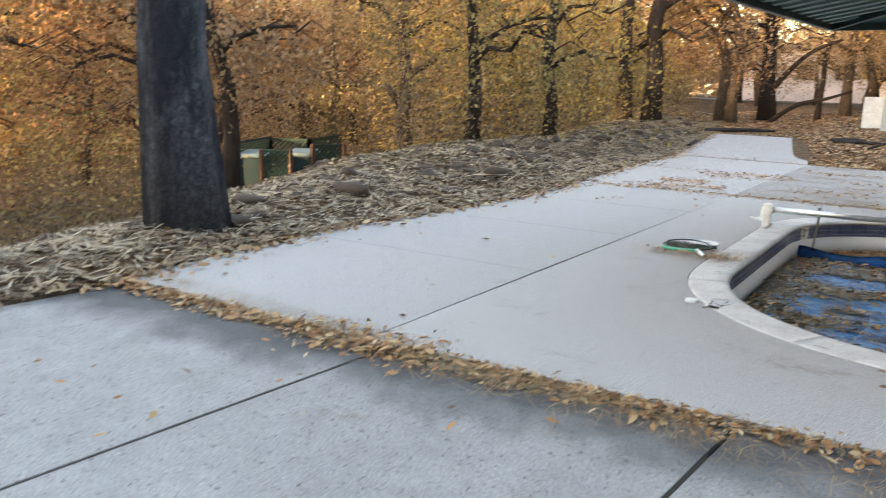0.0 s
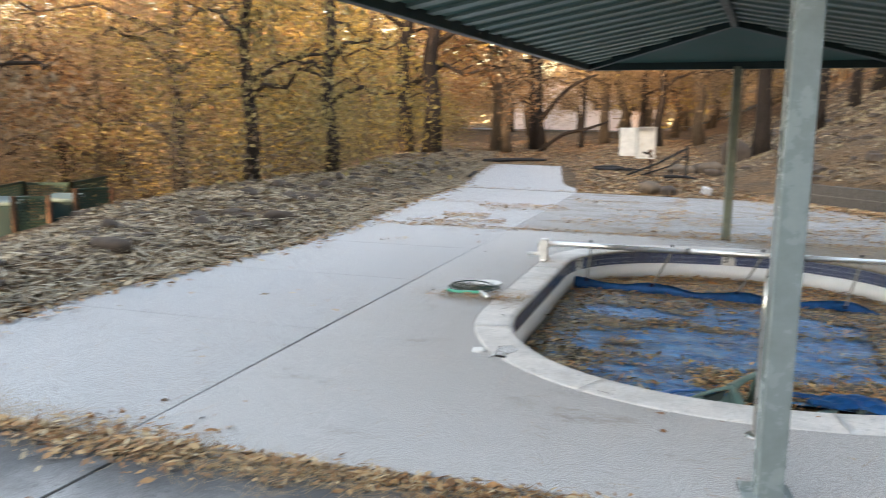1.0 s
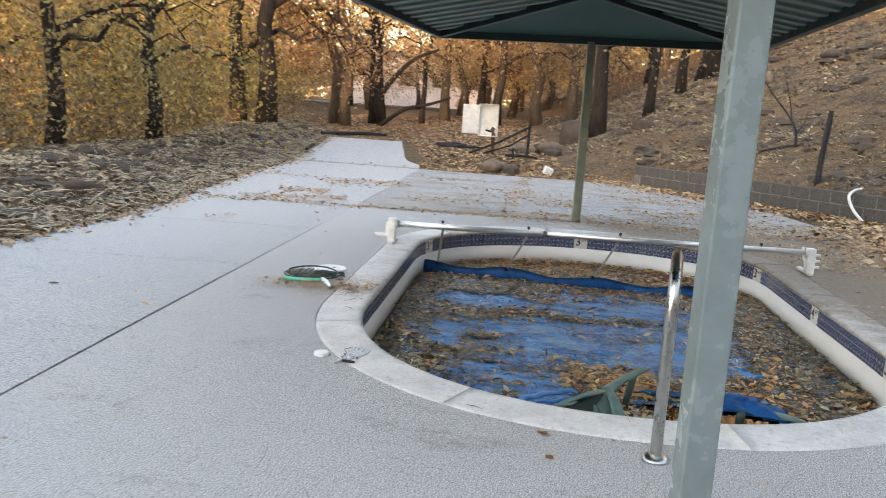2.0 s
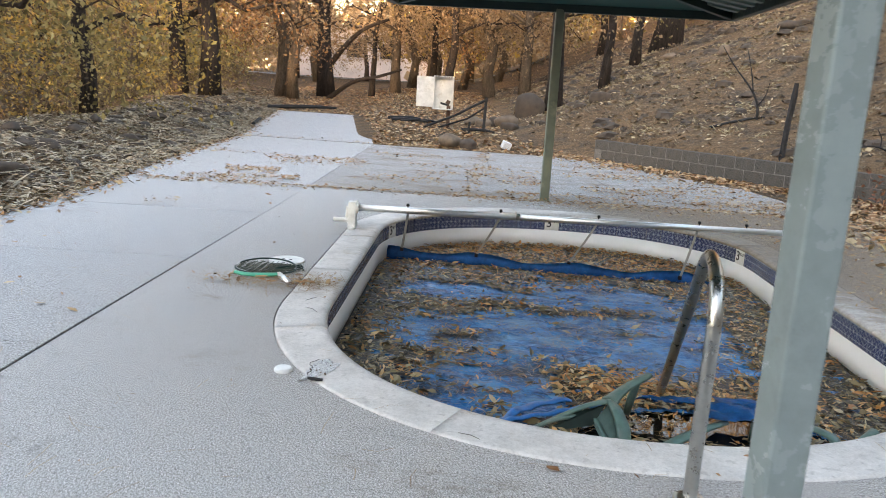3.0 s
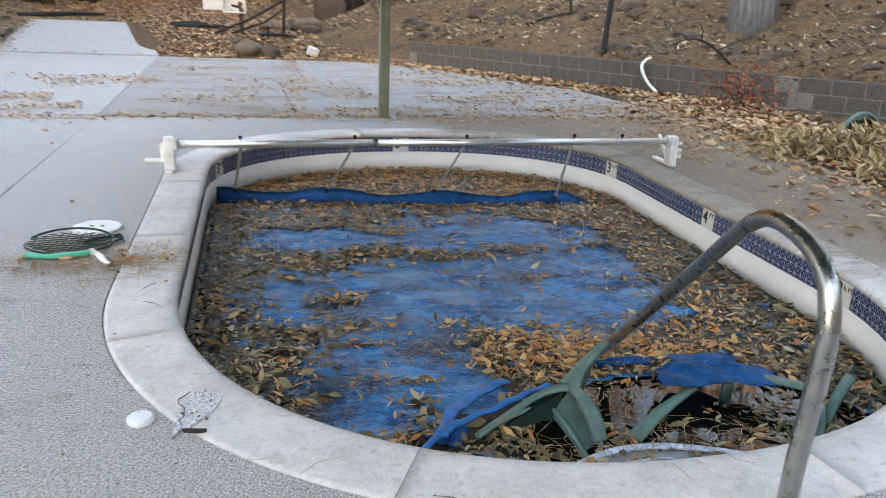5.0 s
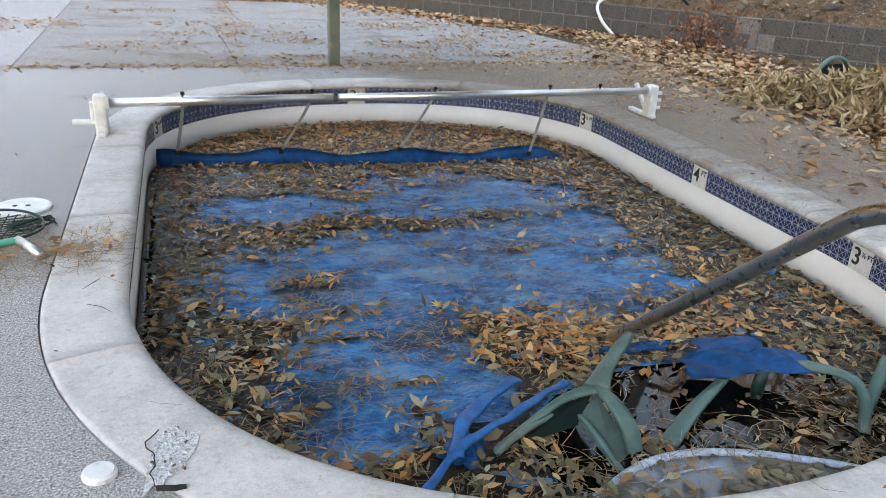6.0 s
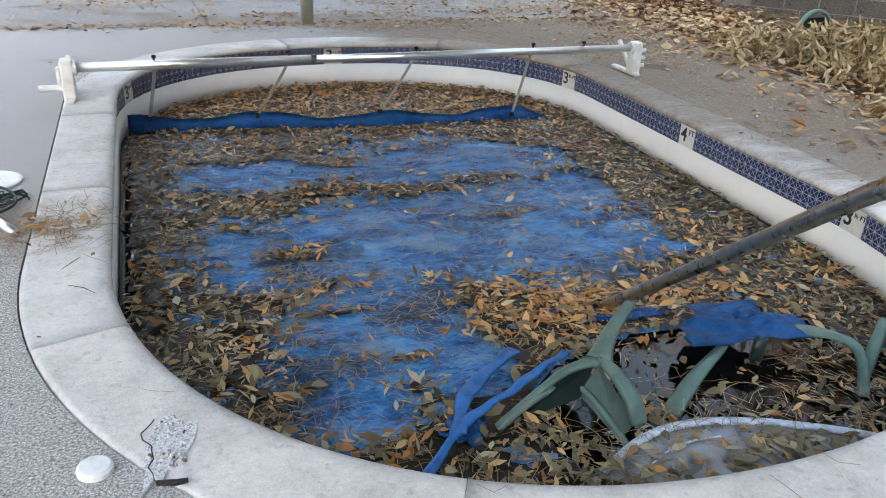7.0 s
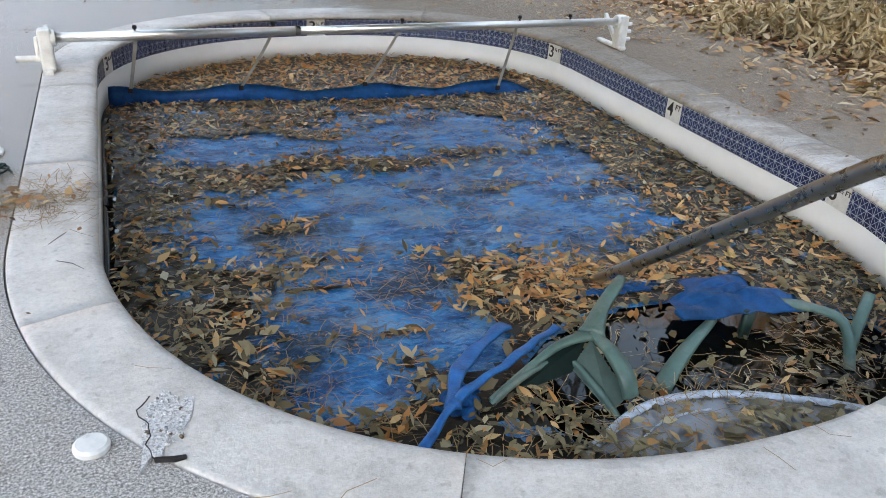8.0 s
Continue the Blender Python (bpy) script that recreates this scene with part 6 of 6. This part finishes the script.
part("crack", beam_bm([p + Vector((rc.normal(0, 0.004), rc.normal(0, 0.004), 0)) for p in crack], 0.003, 0.002), M["joint"], chip, "dark jagged crack")
stick = thing("twig", (-1.31, 4.98, 0.01), "short charred twig lying on the coping", "twig")
part("stem", tube_bm([Vector((-1.345, 4.985, 0.014)), Vector((-1.30, 4.975, 0.016)), Vector((-1.275, 4.98, 0.014))], [0.007, 0.008, 0.006], 7), M["charred"], stick)
for x, y, a, ln in ((-1.72, 6.18, 60, 0.10), (-1.68, 6.05, -40, 0.12), (-0.62, 4.6, -25, 0.10)):
    tw = thing("twig", (x, y, 0.01), "thin dry leaf stalk lying on the coping", "twig")
    v0, v1 = Vector((x, y, 0.011)), Vector((x + ln * math.cos(radians(a)), y + ln * math.sin(radians(a)), 0.013))
    part("stem", tube_bm([v0, v0.lerp(v1, 0.5) + Vector((0.006, 0.004, 0.003)), v1], [0.001, 0.0015, 0.0008], 5), M["twig"], tw)


# ---- tiles and depth marks round the pool ----
def wall_at(s):
    """Place and outward way on the pool wall, s metres from the start of the outline."""
    q = (s % AROUND) / AROUND * n_pool
    i = int(q)
    g = q - i
    p = POOL[i % n_pool] * (1 - g) + POOL[(i + 1) % n_pool] * g
    o = OUT[i % n_pool] * (1 - g) + OUT[(i + 1) % n_pool] * g
    return p, o / np.hypot(*o)


def s_near(x, y):
    return int(np.argmin(np.hypot(POOL[:, 0] - x, POOL[:, 1] - y))) * AROUND / n_pool


TW = AROUND / round(AROUND / 0.152)
bm = box_bm((TW - 0.002, 0.012, 0.150), bevel=0.002)
tile_me = bpy.data.meshes.new("tile")
bm.to_mesh(tile_me)
bm.free()
tile_me.materials.append(M["tile"])
mark_me = tile_me.copy()
mark_me.materials.clear()
mark_me.materials.append(M["marker"])


def letters(text, size):
    cu = bpy.data.curves.new("digits", "FONT")
    cu.body, cu.size, cu.align_x, cu.align_y, cu.extrude, cu.offset = text, size, "CENTER", "CENTER", 0.001, size * 0.012
    tmp = new("digits", cu)
    bpy.context.view_layer.update()
    me = bpy.data.meshes.new_from_object(tmp.evaluated_get(bpy.context.evaluated_depsgraph_get()))
    bpy.data.objects.remove(tmp)
    me.materials.clear()
    me.materials.append(M["black"])
    return me


MARKS = {}
for x, y, big, small in ((-1.66, 9.15, "3", "\u00bd FT"), (-0.15, 10.13, "3", "\u00bd FT"), (1.60, 9.02, "3", "\u00bd FT"), (1.72, 7.64, "4", "FT"), (1.78, 6.20, "3", "\u00bd FT")):
    MARKS[round(s_near(x, y) / TW) % round(AROUND / TW)] = (big, small)
text_me = {t: letters(t, sz) for t, sz in (("3", 0.125), ("4", 0.125), ("\u00bd FT", 0.036), ("FT", 0.05))}
for k in range(round(AROUND / TW)):
    p, o = wall_at((k + 0.5) * TW)
    c = p + o * 0.027
    ang = math.degrees(math.atan2(o[1], o[0])) - 90
    m = pose(c[0], c[1], -0.093, 0, 0, ang)
    ob = put("tile", mark_me if k in MARKS else tile_me, pool, m)
    if k in MARKS:
        tagged(ob, "white depth-marker tile with black digits")
        for t, dx, dz in ((MARKS[k][0], -0.03, -0.004), (MARKS[k][1], 0.042, 0.02)):
            g = new("digit", text_me[t])
            g.parent = ob
            g.matrix_basis = pose(dx, -0.0072, dz, 90, 0, 0)

# ---- by the path: panel box, rails, rocks ----
box = thing("meter_box", (-2.7, 21.2, gz(-2.7, 21.2)), "open white sheet-metal box on a rusty post", "metal box")
zb = 0.58
part("post", box_bm((0.09, 0.09, 0.75), pose(-2.70, 21.25, 0.30)), M["rust"], box, "rusty square post")
part("back", box_bm((0.46, 0.02, 0.76), pose(-2.84, 21.26, zb + 0.385)), M["sheet_metal"], box)
for dx in (-0.23, 0.23):
    part("side", box_bm((0.02, 0.16, 0.78), pose(-2.84 + dx, 21.19, zb + 0.385)), M["sheet_metal"], box)
for z in (0.0, 0.78):
    part("side", box_bm((0.48, 0.17, 0.02), pose(-2.84, 21.185, zb + z)), M["sheet_metal"], box)
part("door", box_bm((0.42, 0.015, 0.72), pose(-3.28, 21.14, zb + 0.40, 0, 0, 8), 0.003), M["sheet_metal"], box, "white door panel swung open")
part("scorch", box_bm((0.22, 0.004, 0.05), pose(-2.80, 21.245, zb + 0.12, 0, 12, 0)), M["charred"], box, "burnt wiring remains")
part("scorch", box_bm((0.10, 0.004, 0.10), pose(-2.72, 21.245, zb + 0.17, 0, 30, 0)), M["rust"], box, "burnt wiring remains")
fen = thing("burnt_rail", (-1.78, 20.9, gz(-1.78, 20.9)), "fallen charred rail leaning on a burnt post", "rail")
part("upright", box_bm((0.055, 0.055, 0.95), pose(-1.78, 20.9, 0.46, 2, 1, 20)), M["charred"], fen)
part("bar", tube_bm([Vector((-3.24, 20.9, gz(-3.24, 20.9) + 0.02)), Vector((-2.5, 20.92, 0.46)), Vector((-1.74, 20.95, 0.89))], 0.03, 7), M["charred"], fen)
part("bar", tube_bm([Vector((-2.9, 21.05, gz(-2.9, 21.05) + 0.02)), Vector((-2.2, 21.0, 0.40)), Vector((-1.80, 20.96, 0.68))], 0.022, 7), M["charred"], fen)
part("stub", box_bm((0.05, 0.05, 0.4), pose(-2.1, 20.5, 0.16, 4, 2, 0)), M["charred"], fen)


def boulder(name, at, size, mat, label, seed, category="rock"):
    rand = np.random.default_rng(seed)
    bm = bmesh.new()
    bmesh.ops.create_icosphere(bm, subdivisions=3, radius=1.0)
    ph = rand.uniform(0, 6, 6)
    for v in bm.verts:
        c = v.co
        r = 1 + 0.10 * math.sin(3 * c.x + ph[0]) + 0.10 * math.sin(3.4 * c.y + ph[1]) + 0.09 * math.sin(4 * c.z + ph[2]) + 0.05 * math.sin(8 * c.x + ph[3]) * math.sin(7 * c.y + ph[4]) + rand.normal(0, 0.012)
        v.co = Vector((c.x * size[0], c.y * size[1], c.z * size[2])) * r
    me = bpy.data.meshes.new(name)
    bm.to_mesh(me)
    bm.free()
    me.materials.append(mat)
    me.shade_smooth()
    return lone(name, me, label, category, at=pose(at[0], at[1], at[2], 0, 0, rand.uniform(0, 360)))


boulder("boulder", (-2.375, 18.95, gz(-2.375, 18.95) + 0.13), (0.25, 0.22, 0.19), M["rock"], "rounded tan boulder beside the slabs", 1)
boulder("boulder", (-1.95, 18.85, gz(-1.95, 18.85) + 0.07), (0.24, 0.2, 0.13), M["rock_grey"], "low grey angular boulder beside the slabs", 2)
boulder("boulder", (-0.75, 24.2, gz(-0.75, 24.2) + 0.12), (0.48, 0.4, 0.42), M["rock_grey"], "large brown boulder on the slope", 3)
boulder("boulder", (-1.35, 22.4, gz(-1.35, 22.4) + 0.1), (0.3, 0.25, 0.22), M["rock"], "brown rock at the foot of the slope", 4)
for k, (x, y) in enumerate(((-1.9, 22.2), (-1.6, 22.6), (-2.2, 22.5), (-1.2, 21.8), (4.2, 24.0), (5.4, 23.0), (6.4, 26.0), (2.4, 20.5), (6.3, 20.0), (8.4, 24.0), (3.2, 26.5), (1.0, 22.5))):
    boulder("boulder", (x, y, gz(x, y) + 0.06), (0.2 + 0.03 * (k % 4), 0.18, 0.13 + 0.02 * (k % 3)), M["rock_grey"] if k % 2 else M["rock"], "weathered rock lying on the burnt slope", 10 + k)
for k in range(26):
    y = 4.6 + 0.95 * k
    x = left_x(y) - 0.7 - 1.5 * ((k * 0.618) % 1)
    boulder("clod", (x, y, gz(x, y) + 0.03), (0.13 + 0.05 * (k % 3), 0.11, 0.07 + 0.015 * (k % 4)), M["rock_grey"], "dark earth clod on the leafy bank", 40 + k, "clod")
wb = thing("white_block", (-1.14, 19.1, gz(-1.14, 19.1)), "tilted chipped white block in the dirt", "block")
part("body", box_bm((0.19, 0.16, 0.16), pose(-1.14, 19.1, gz(-1.14, 19.1) + 0.1, 12, 18, 25), 0.015), M["chip"], wb)
for x0, y0, x1, y1, r, label in ((-4.3, 22.4, -3.3, 22.0, 0.05, "charred plank among the dirt"), (-4.0, 22.0, -3.1, 22.3, 0.04, "burnt stick among the dirt"), (-4.5, 22.9, -3.6, 22.7, 0.05, "charred plank beside the walkway"), (-8.8, 25.6, -6.9, 26.6, 0.07, "burnt log lying across the path's edge"), (2.9, 18.2, 3.9, 18.1, 0.03, "burnt stick on the slope"), (-2.3, 20.7, -1.5, 20.6, 0.04, "charred timber by the box"), (-7.4, 20.6, -7.7, 22.0, 0.05, "dark fallen branch by the walkway")):
    a, b = Vector((x0, y0, gz(x0, y0) + r)), Vector((x1, y1, gz(x1, y1) + r))
    lg = thing("charred_log", tuple(a), label, "log")
    part("stem", tube_bm([a, a.lerp(b, 0.35) + Vector((0, 0.04, 0.02)), a.lerp(b, 0.7) + Vector((0, -0.03, 0.03)), b], [r, r * 0.9, r * 0.8, r * 0.5], 7), M["charred"], lg)
# arching fallen limb beyond the walkway
lb = thing("fallen_limb", (-8.0, 31.5, gz(-8.0, 31.5)), "long dark arched fallen limb", "limb")
part("stem", tube_bm(smooth_path([(-8.6, 31.8, gz(-8.6, 31.8)), (-7.6, 31.6, 0.95), (-6.6, 31.4, 1.2), (-5.7, 31.2, 1.5)], 4), [0.10 - 0.005 * i for i in range(13)], 7), M["bark_burnt"], lb)
part("branch", tube_bm(smooth_path([(-8.9, 32.8, 1.4), (-8.2, 32.4, 2.2), (-7.4, 32.2, 2.9), (-6.4, 32.0, 3.3)], 4), [0.13 - 0.007 * i for i in range(13)], 7), M["bark_burnt"], lb)
# charred fence post, sapling and pipe by the wall
fp = thing("charred_post", (3.6, 15.6, gz(3.6, 15.6)), "burnt leaning fence post behind the block wall", "fence post")
z0 = gz(3.6, 15.6)
part("stake", tube_bm([Vector((3.6, 15.6, z0 - 0.1)), Vector((3.62, 15.6, z0 + 0.5)), Vector((3.66, 15.6, z0 + 1.0)), Vector((3.67, 15.6, z0 + 1.22))], [0.05, 0.048, 0.05, 0.035], 7), M["charred"], fp)
sp = thing("dead_sapling", (3.75, 18.1, gz(3.75, 18.1)), "small leafless burnt sapling on the slope", "sapling")
z0 = gz(3.75, 18.1)
part("stem", tube_bm(smooth_path([(3.75, 18.1, z0), (3.72, 18.1, z0 + 0.3), (3.55, 18.1, z0 + 0.6), (3.2, 18.1, z0 + 1.0), (2.95, 18.1, z0 + 1.35)], 4), [0.03 - 0.0014 * i for i in range(17)], 6), M["charred"], sp)
part("branch", tube_bm(smooth_path([(3.62, 18.1, z0 + 0.5), (3.55, 18.1, z0 + 0.85), (3.42, 18.1, z0 + 1.3)], 4), [0.014] * 5 + [0.008] * 4, 5), M["charred"], sp)
part("branch", tube_bm(smooth_path([(3.72, 18.1, z0 + 0.25), (3.85, 18.1, z0 + 0.45), (3.9, 18.1, z0 + 0.7)], 4), [0.012] * 5 + [0.006] * 4, 5), M["charred"], sp)
pp = thing("drain_pipe", (3.75, 14.3, 0), "curved white plastic pipe hanging over the wall", "pipe")
part("hose", tube_bm(smooth_path([(4.02, 14.62, 0.40), (3.86, 14.42, 0.39), (3.75, 14.28, 0.30), (3.80, 14.16, 0.12), (3.90, 13.98, -0.03)], 5), 0.022, 10), M["pipe"], pp, "", True)

db = thing("dead_branch", (4.93, 13.9, 0.40), "dark leafless branch sprawling over the block wall", "branch")
part("stem", tube_bm(smooth_path([(4.98, 13.85, 0.36), (4.70, 13.88, 0.60), (4.42, 13.9, 0.74), (4.15, 13.9, 0.72), (3.96, 13.9, 0.63)], 4), [0.022 - 0.001 * i for i in range(17)], 6), M["charred"], db)
part("twig", tube_bm(smooth_path([(4.45, 13.9, 0.73), (4.46, 13.92, 0.86), (4.40, 13.95, 0.99)], 4), [0.012 - 0.0008 * i for i in range(9)], 5), M["charred"], db)
part("twig", tube_bm(smooth_path([(4.70, 13.88, 0.60), (4.95, 13.86, 0.72), (5.20, 13.85, 0.80)], 4), [0.012 - 0.0008 * i for i in range(9)], 5), M["charred"], db)
part("twig", tube_bm(smooth_path([(4.25, 13.9, 0.73), (4.12, 13.85, 0.82), (4.02, 13.8, 0.80)], 4), [0.010 - 0.0007 * i for i in range(9)], 5), M["charred"], db)

# ---- brush pile with a buried chair ----
rp = np.random.default_rng(31)
cen = np.stack([rp.normal(4.15, 0.50, 60), rp.normal(8.8, 0.75, 60), np.zeros(60)], 1)
cen = cen[cen[:, 0] > 3.0]
c = np.repeat(cen, 34, 0)
pos = c + rp.normal(0, 0.14, c.shape) * [1, 1, 0]
hgt = np.clip(0.34 - 0.22 * np.hypot((pos[:, 0] - 4.1) / 1.0, (pos[:, 1] - 9.0) / 1.1), 0.02, 1) * rp.uniform(0.2, 1.15, len(pos))
pos[:, 2] = np.maximum(ground_z(pos[:, 0], pos[:, 1]), 0) + hgt
M["brush_pile"] = leafy("dry_cut_brush", [(0.16, 0.11, 0.05), (0.30, 0.21, 0.10), (0.44, 0.32, 0.17), (0.54, 0.42, 0.25)])
stuff("brush_pile", *leaf_cloud(pos, 0.13, rp, 0.5, 0.13), M["brush_pile"], "pile of cut branches with dry straw-coloured leaves", "brush pile")
bc = thing("plastic_chair", (4.35, 9.95, 0), "dark green plastic chair half buried in cut brush", "chair", "chairs in the pool")
arc = [Vector((4.35 + 0.24 * math.cos(a), 9.95 + 0.05 * math.cos(a), 0.05 + 0.26 * math.sin(a))) for a in np.linspace(0, math.pi, 16)]
part("backrest", beam_bm(arc, 0.05, 0.03), M["green_plastic"], bc, "", True)
part("seat", panel((4.15, 9.92, 0.02), (4.55, 10.0, 0.02), (4.5, 10.02, 0.24), (4.2, 9.95, 0.24), 0.015), M["green_dark_and_shaded"], bc)
rs = thing("red_shrub", (4.3, 12.4, 0), "small shrub with reddish dry leaves by the wall", "shrub")
cen = rp.normal(0, 1, (420, 3)) * [0.28, 0.22, 0.16] + [4.3, 12.3, 0.22]
cen[:, 2] = np.abs(cen[:, 2]) + 0.02
v, f = leaf_cloud(cen, 0.06, rp, 0.2, 0.3)
M["red"] = leafy("reddish_leaves", [(0.12, 0.04, 0.025), (0.24, 0.08, 0.04), (0.30, 0.14, 0.07)])
o = new("foliage", mesh_from("foliage", v.tolist(), f.tolist(), M["red"]))
o.parent = rs
o.matrix_basis = Matrix.Translation((-4.3, -12.4, 0))
bm = bmesh.new()
for k in range(9):
    a = 0.7 * k
    tube_bm([Vector((4.3, 12.35, 0)), Vector((4.3 + 0.12 * math.cos(a), 12.33 + 0.1 * math.sin(a), 0.2)), Vector((4.3 + 0.3 * math.cos(a), 12.3 + 0.22 * math.sin(a), 0.42))], [0.008, 0.006, 0.003], 5, bm)
part("stems", bm, M["twig"], rs)

# ---- yard below the bank: screened bins ----
FZ = gz(-18.3, 16.4)
screen = thing("lattice_screen", (-18.5, 17.5, FZ), "dark green lattice screen round the bins", "fence")


def lattice(a, b, h, base):
    a, b = Vector((*a, base)), Vector((*b, base))
    d = (b - a).normalized()
    ln = (b - a).length
    for s in (0, ln):
        part("post", box_bm((0.1, 0.1, h + 0.1), Matrix.Translation(a + d * s + Vector((0, 0, h / 2)))), M["rust"], screen, "brown timber post")
    for z in (0.06, h):
        m = Matrix.Translation(a.lerp(b, 0.5) + Vector((0, 0, z))) @ d.to_track_quat("X", "Z").to_matrix().to_4x4()
        part("rail", box_bm((ln, 0.05, 0.07), m), M["fence_green"], screen)
    bm = bmesh.new()
    k = -h
    while k < ln:
        for sgn in (1, -1):
            s0, s1 = max(k, 0), min(k + h, ln)
            if s1 - s0 > 0.1:
                za, zb_ = (s0 - k, s1 - k) if sgn > 0 else (h - (s0 - k), h - (s1 - k))
                p, q2 = a + d * s0 + Vector((0, 0, za)), a + d * s1 + Vector((0, 0, zb_))
                m = Matrix.Translation((p + q2) / 2) @ (q2 - p).to_track_quat("X", "Z").to_matrix().to_4x4()
                box_bm(((q2 - p).length, 0.02, 0.045), m, 0, bm)
        k += 0.16
    part("lattice", bm, M["fence_green"], screen, "crossed green slats")


lattice((-18.9, 14.9), (-20.2, 17.3), 1.55, FZ)
lattice((-19.15, 18.05), (-20.4, 20.7), 1.5, FZ)
lattice((-19.15, 18.05), (-20.2, 17.3), 1.5, FZ)
lattice((-18.0, 15.12), (-17.46, 15.75), -0.69 - FZ, FZ)
lattice((-17.47, 16.64), (-17.1, 17.58), -0.57 - FZ, FZ)
for x, y, turn in ((-18.75, 15.55, 32), (-18.25, 16.95, 24)):
    bn = thing("rubbish_bin", (x, y, FZ), "green wheeled rubbish bin with a pale lid", "bin", "bins behind the screen")
    part("body", box_bm((0.8, 0.75, 1.12), pose(x, y, FZ + 0.58, 0, 0, turn), 0.05), M["bin"], bn)
    part("lid", box_bm((0.86, 0.84, 0.12), pose(x, y, FZ + 1.22, 6, 0, turn), 0.04), M["bin_lid"], bn, "pale grey-green lid")
tarp = thing("weathered_sheet", (-13.2, 5.9, gz(-13.2, 5.9)), "pale weathered corrugated sheet lying below the bank", "sheet")
zt = gz(-13.2, 5.9)
bm = bmesh.new()
rows = []
for i in range(31):
    rows.append([bm.verts.new((-14.2 + 2.2 * i / 30, 5.0 + 2.0 * j, zt + 0.12 + 0.02 * math.sin(i * 1.6) + 0.15 * j)) for j in (0, 0.5, 1)])
for a, b in zip(rows[:-1], rows[1:]):
    for j in range(2):
        bm.faces.new((a[j], b[j], b[j + 1], a[j + 1]))
bmesh.ops.solidify(bm, geom=bm.faces[:], thickness=0.006)
part("panel", bm, M["alu"], tarp)

# ---- far off: house and road seen between the trunks ----
house = thing("far_house", (-17, 74, 0), "distant pale pink plastered house among trees", "house")
hz = gz(-17, 74)
part("wall", box_bm((13, 8, 4.6), pose(-17, 78, hz + 2.2, 0, 0, 12)), M["house"], house)
for k in range(4):
    w = part("window", box_bm((1.3, 0.12, 1.3), pose(-17, 78, hz + 2.2, 0, 0, 12) @ pose(-4.6 + 3.0 * k, -4.03, 0.3)), M["glass_dark"], house, "dark window pane")
bm = prism_bm([(-7.2, -4.8), (7.2, -4.8), (7.2, 4.8), (-7.2, 4.8)], 0, 0.15)
for v in bm.verts:
    v.co.z += max(0, 1.8 * (1 - abs(v.co.y) / 4.8))
bmesh.ops.transform(bm, matrix=pose(-17, 78, hz + 4.5, 0, 0, 12), verts=bm.verts)
part("roof", bm, M["roof"], house)
bm = bmesh.new()
rows = []
for i in range(25):
    x = -60 + 60 * i / 24
    yb = 52 + 0.12 * (x + 30)
    rows.append([bm.verts.new((x, yb + w, float(max(ground_z(x, yb + w), ground_z(x, yb + 5 - w))) + 0.12)) for w in (0, 5)])
for a, b in zip(rows[:-1], rows[1:]):
    bm.faces.new((a[0], b[0], b[1], a[1]))
bmesh.ops.solidify(bm, geom=bm.faces[:], thickness=0.1)
tagged(part("road", bm, M["road"], None), "pale road beyond the woods", "road", kind="structure")
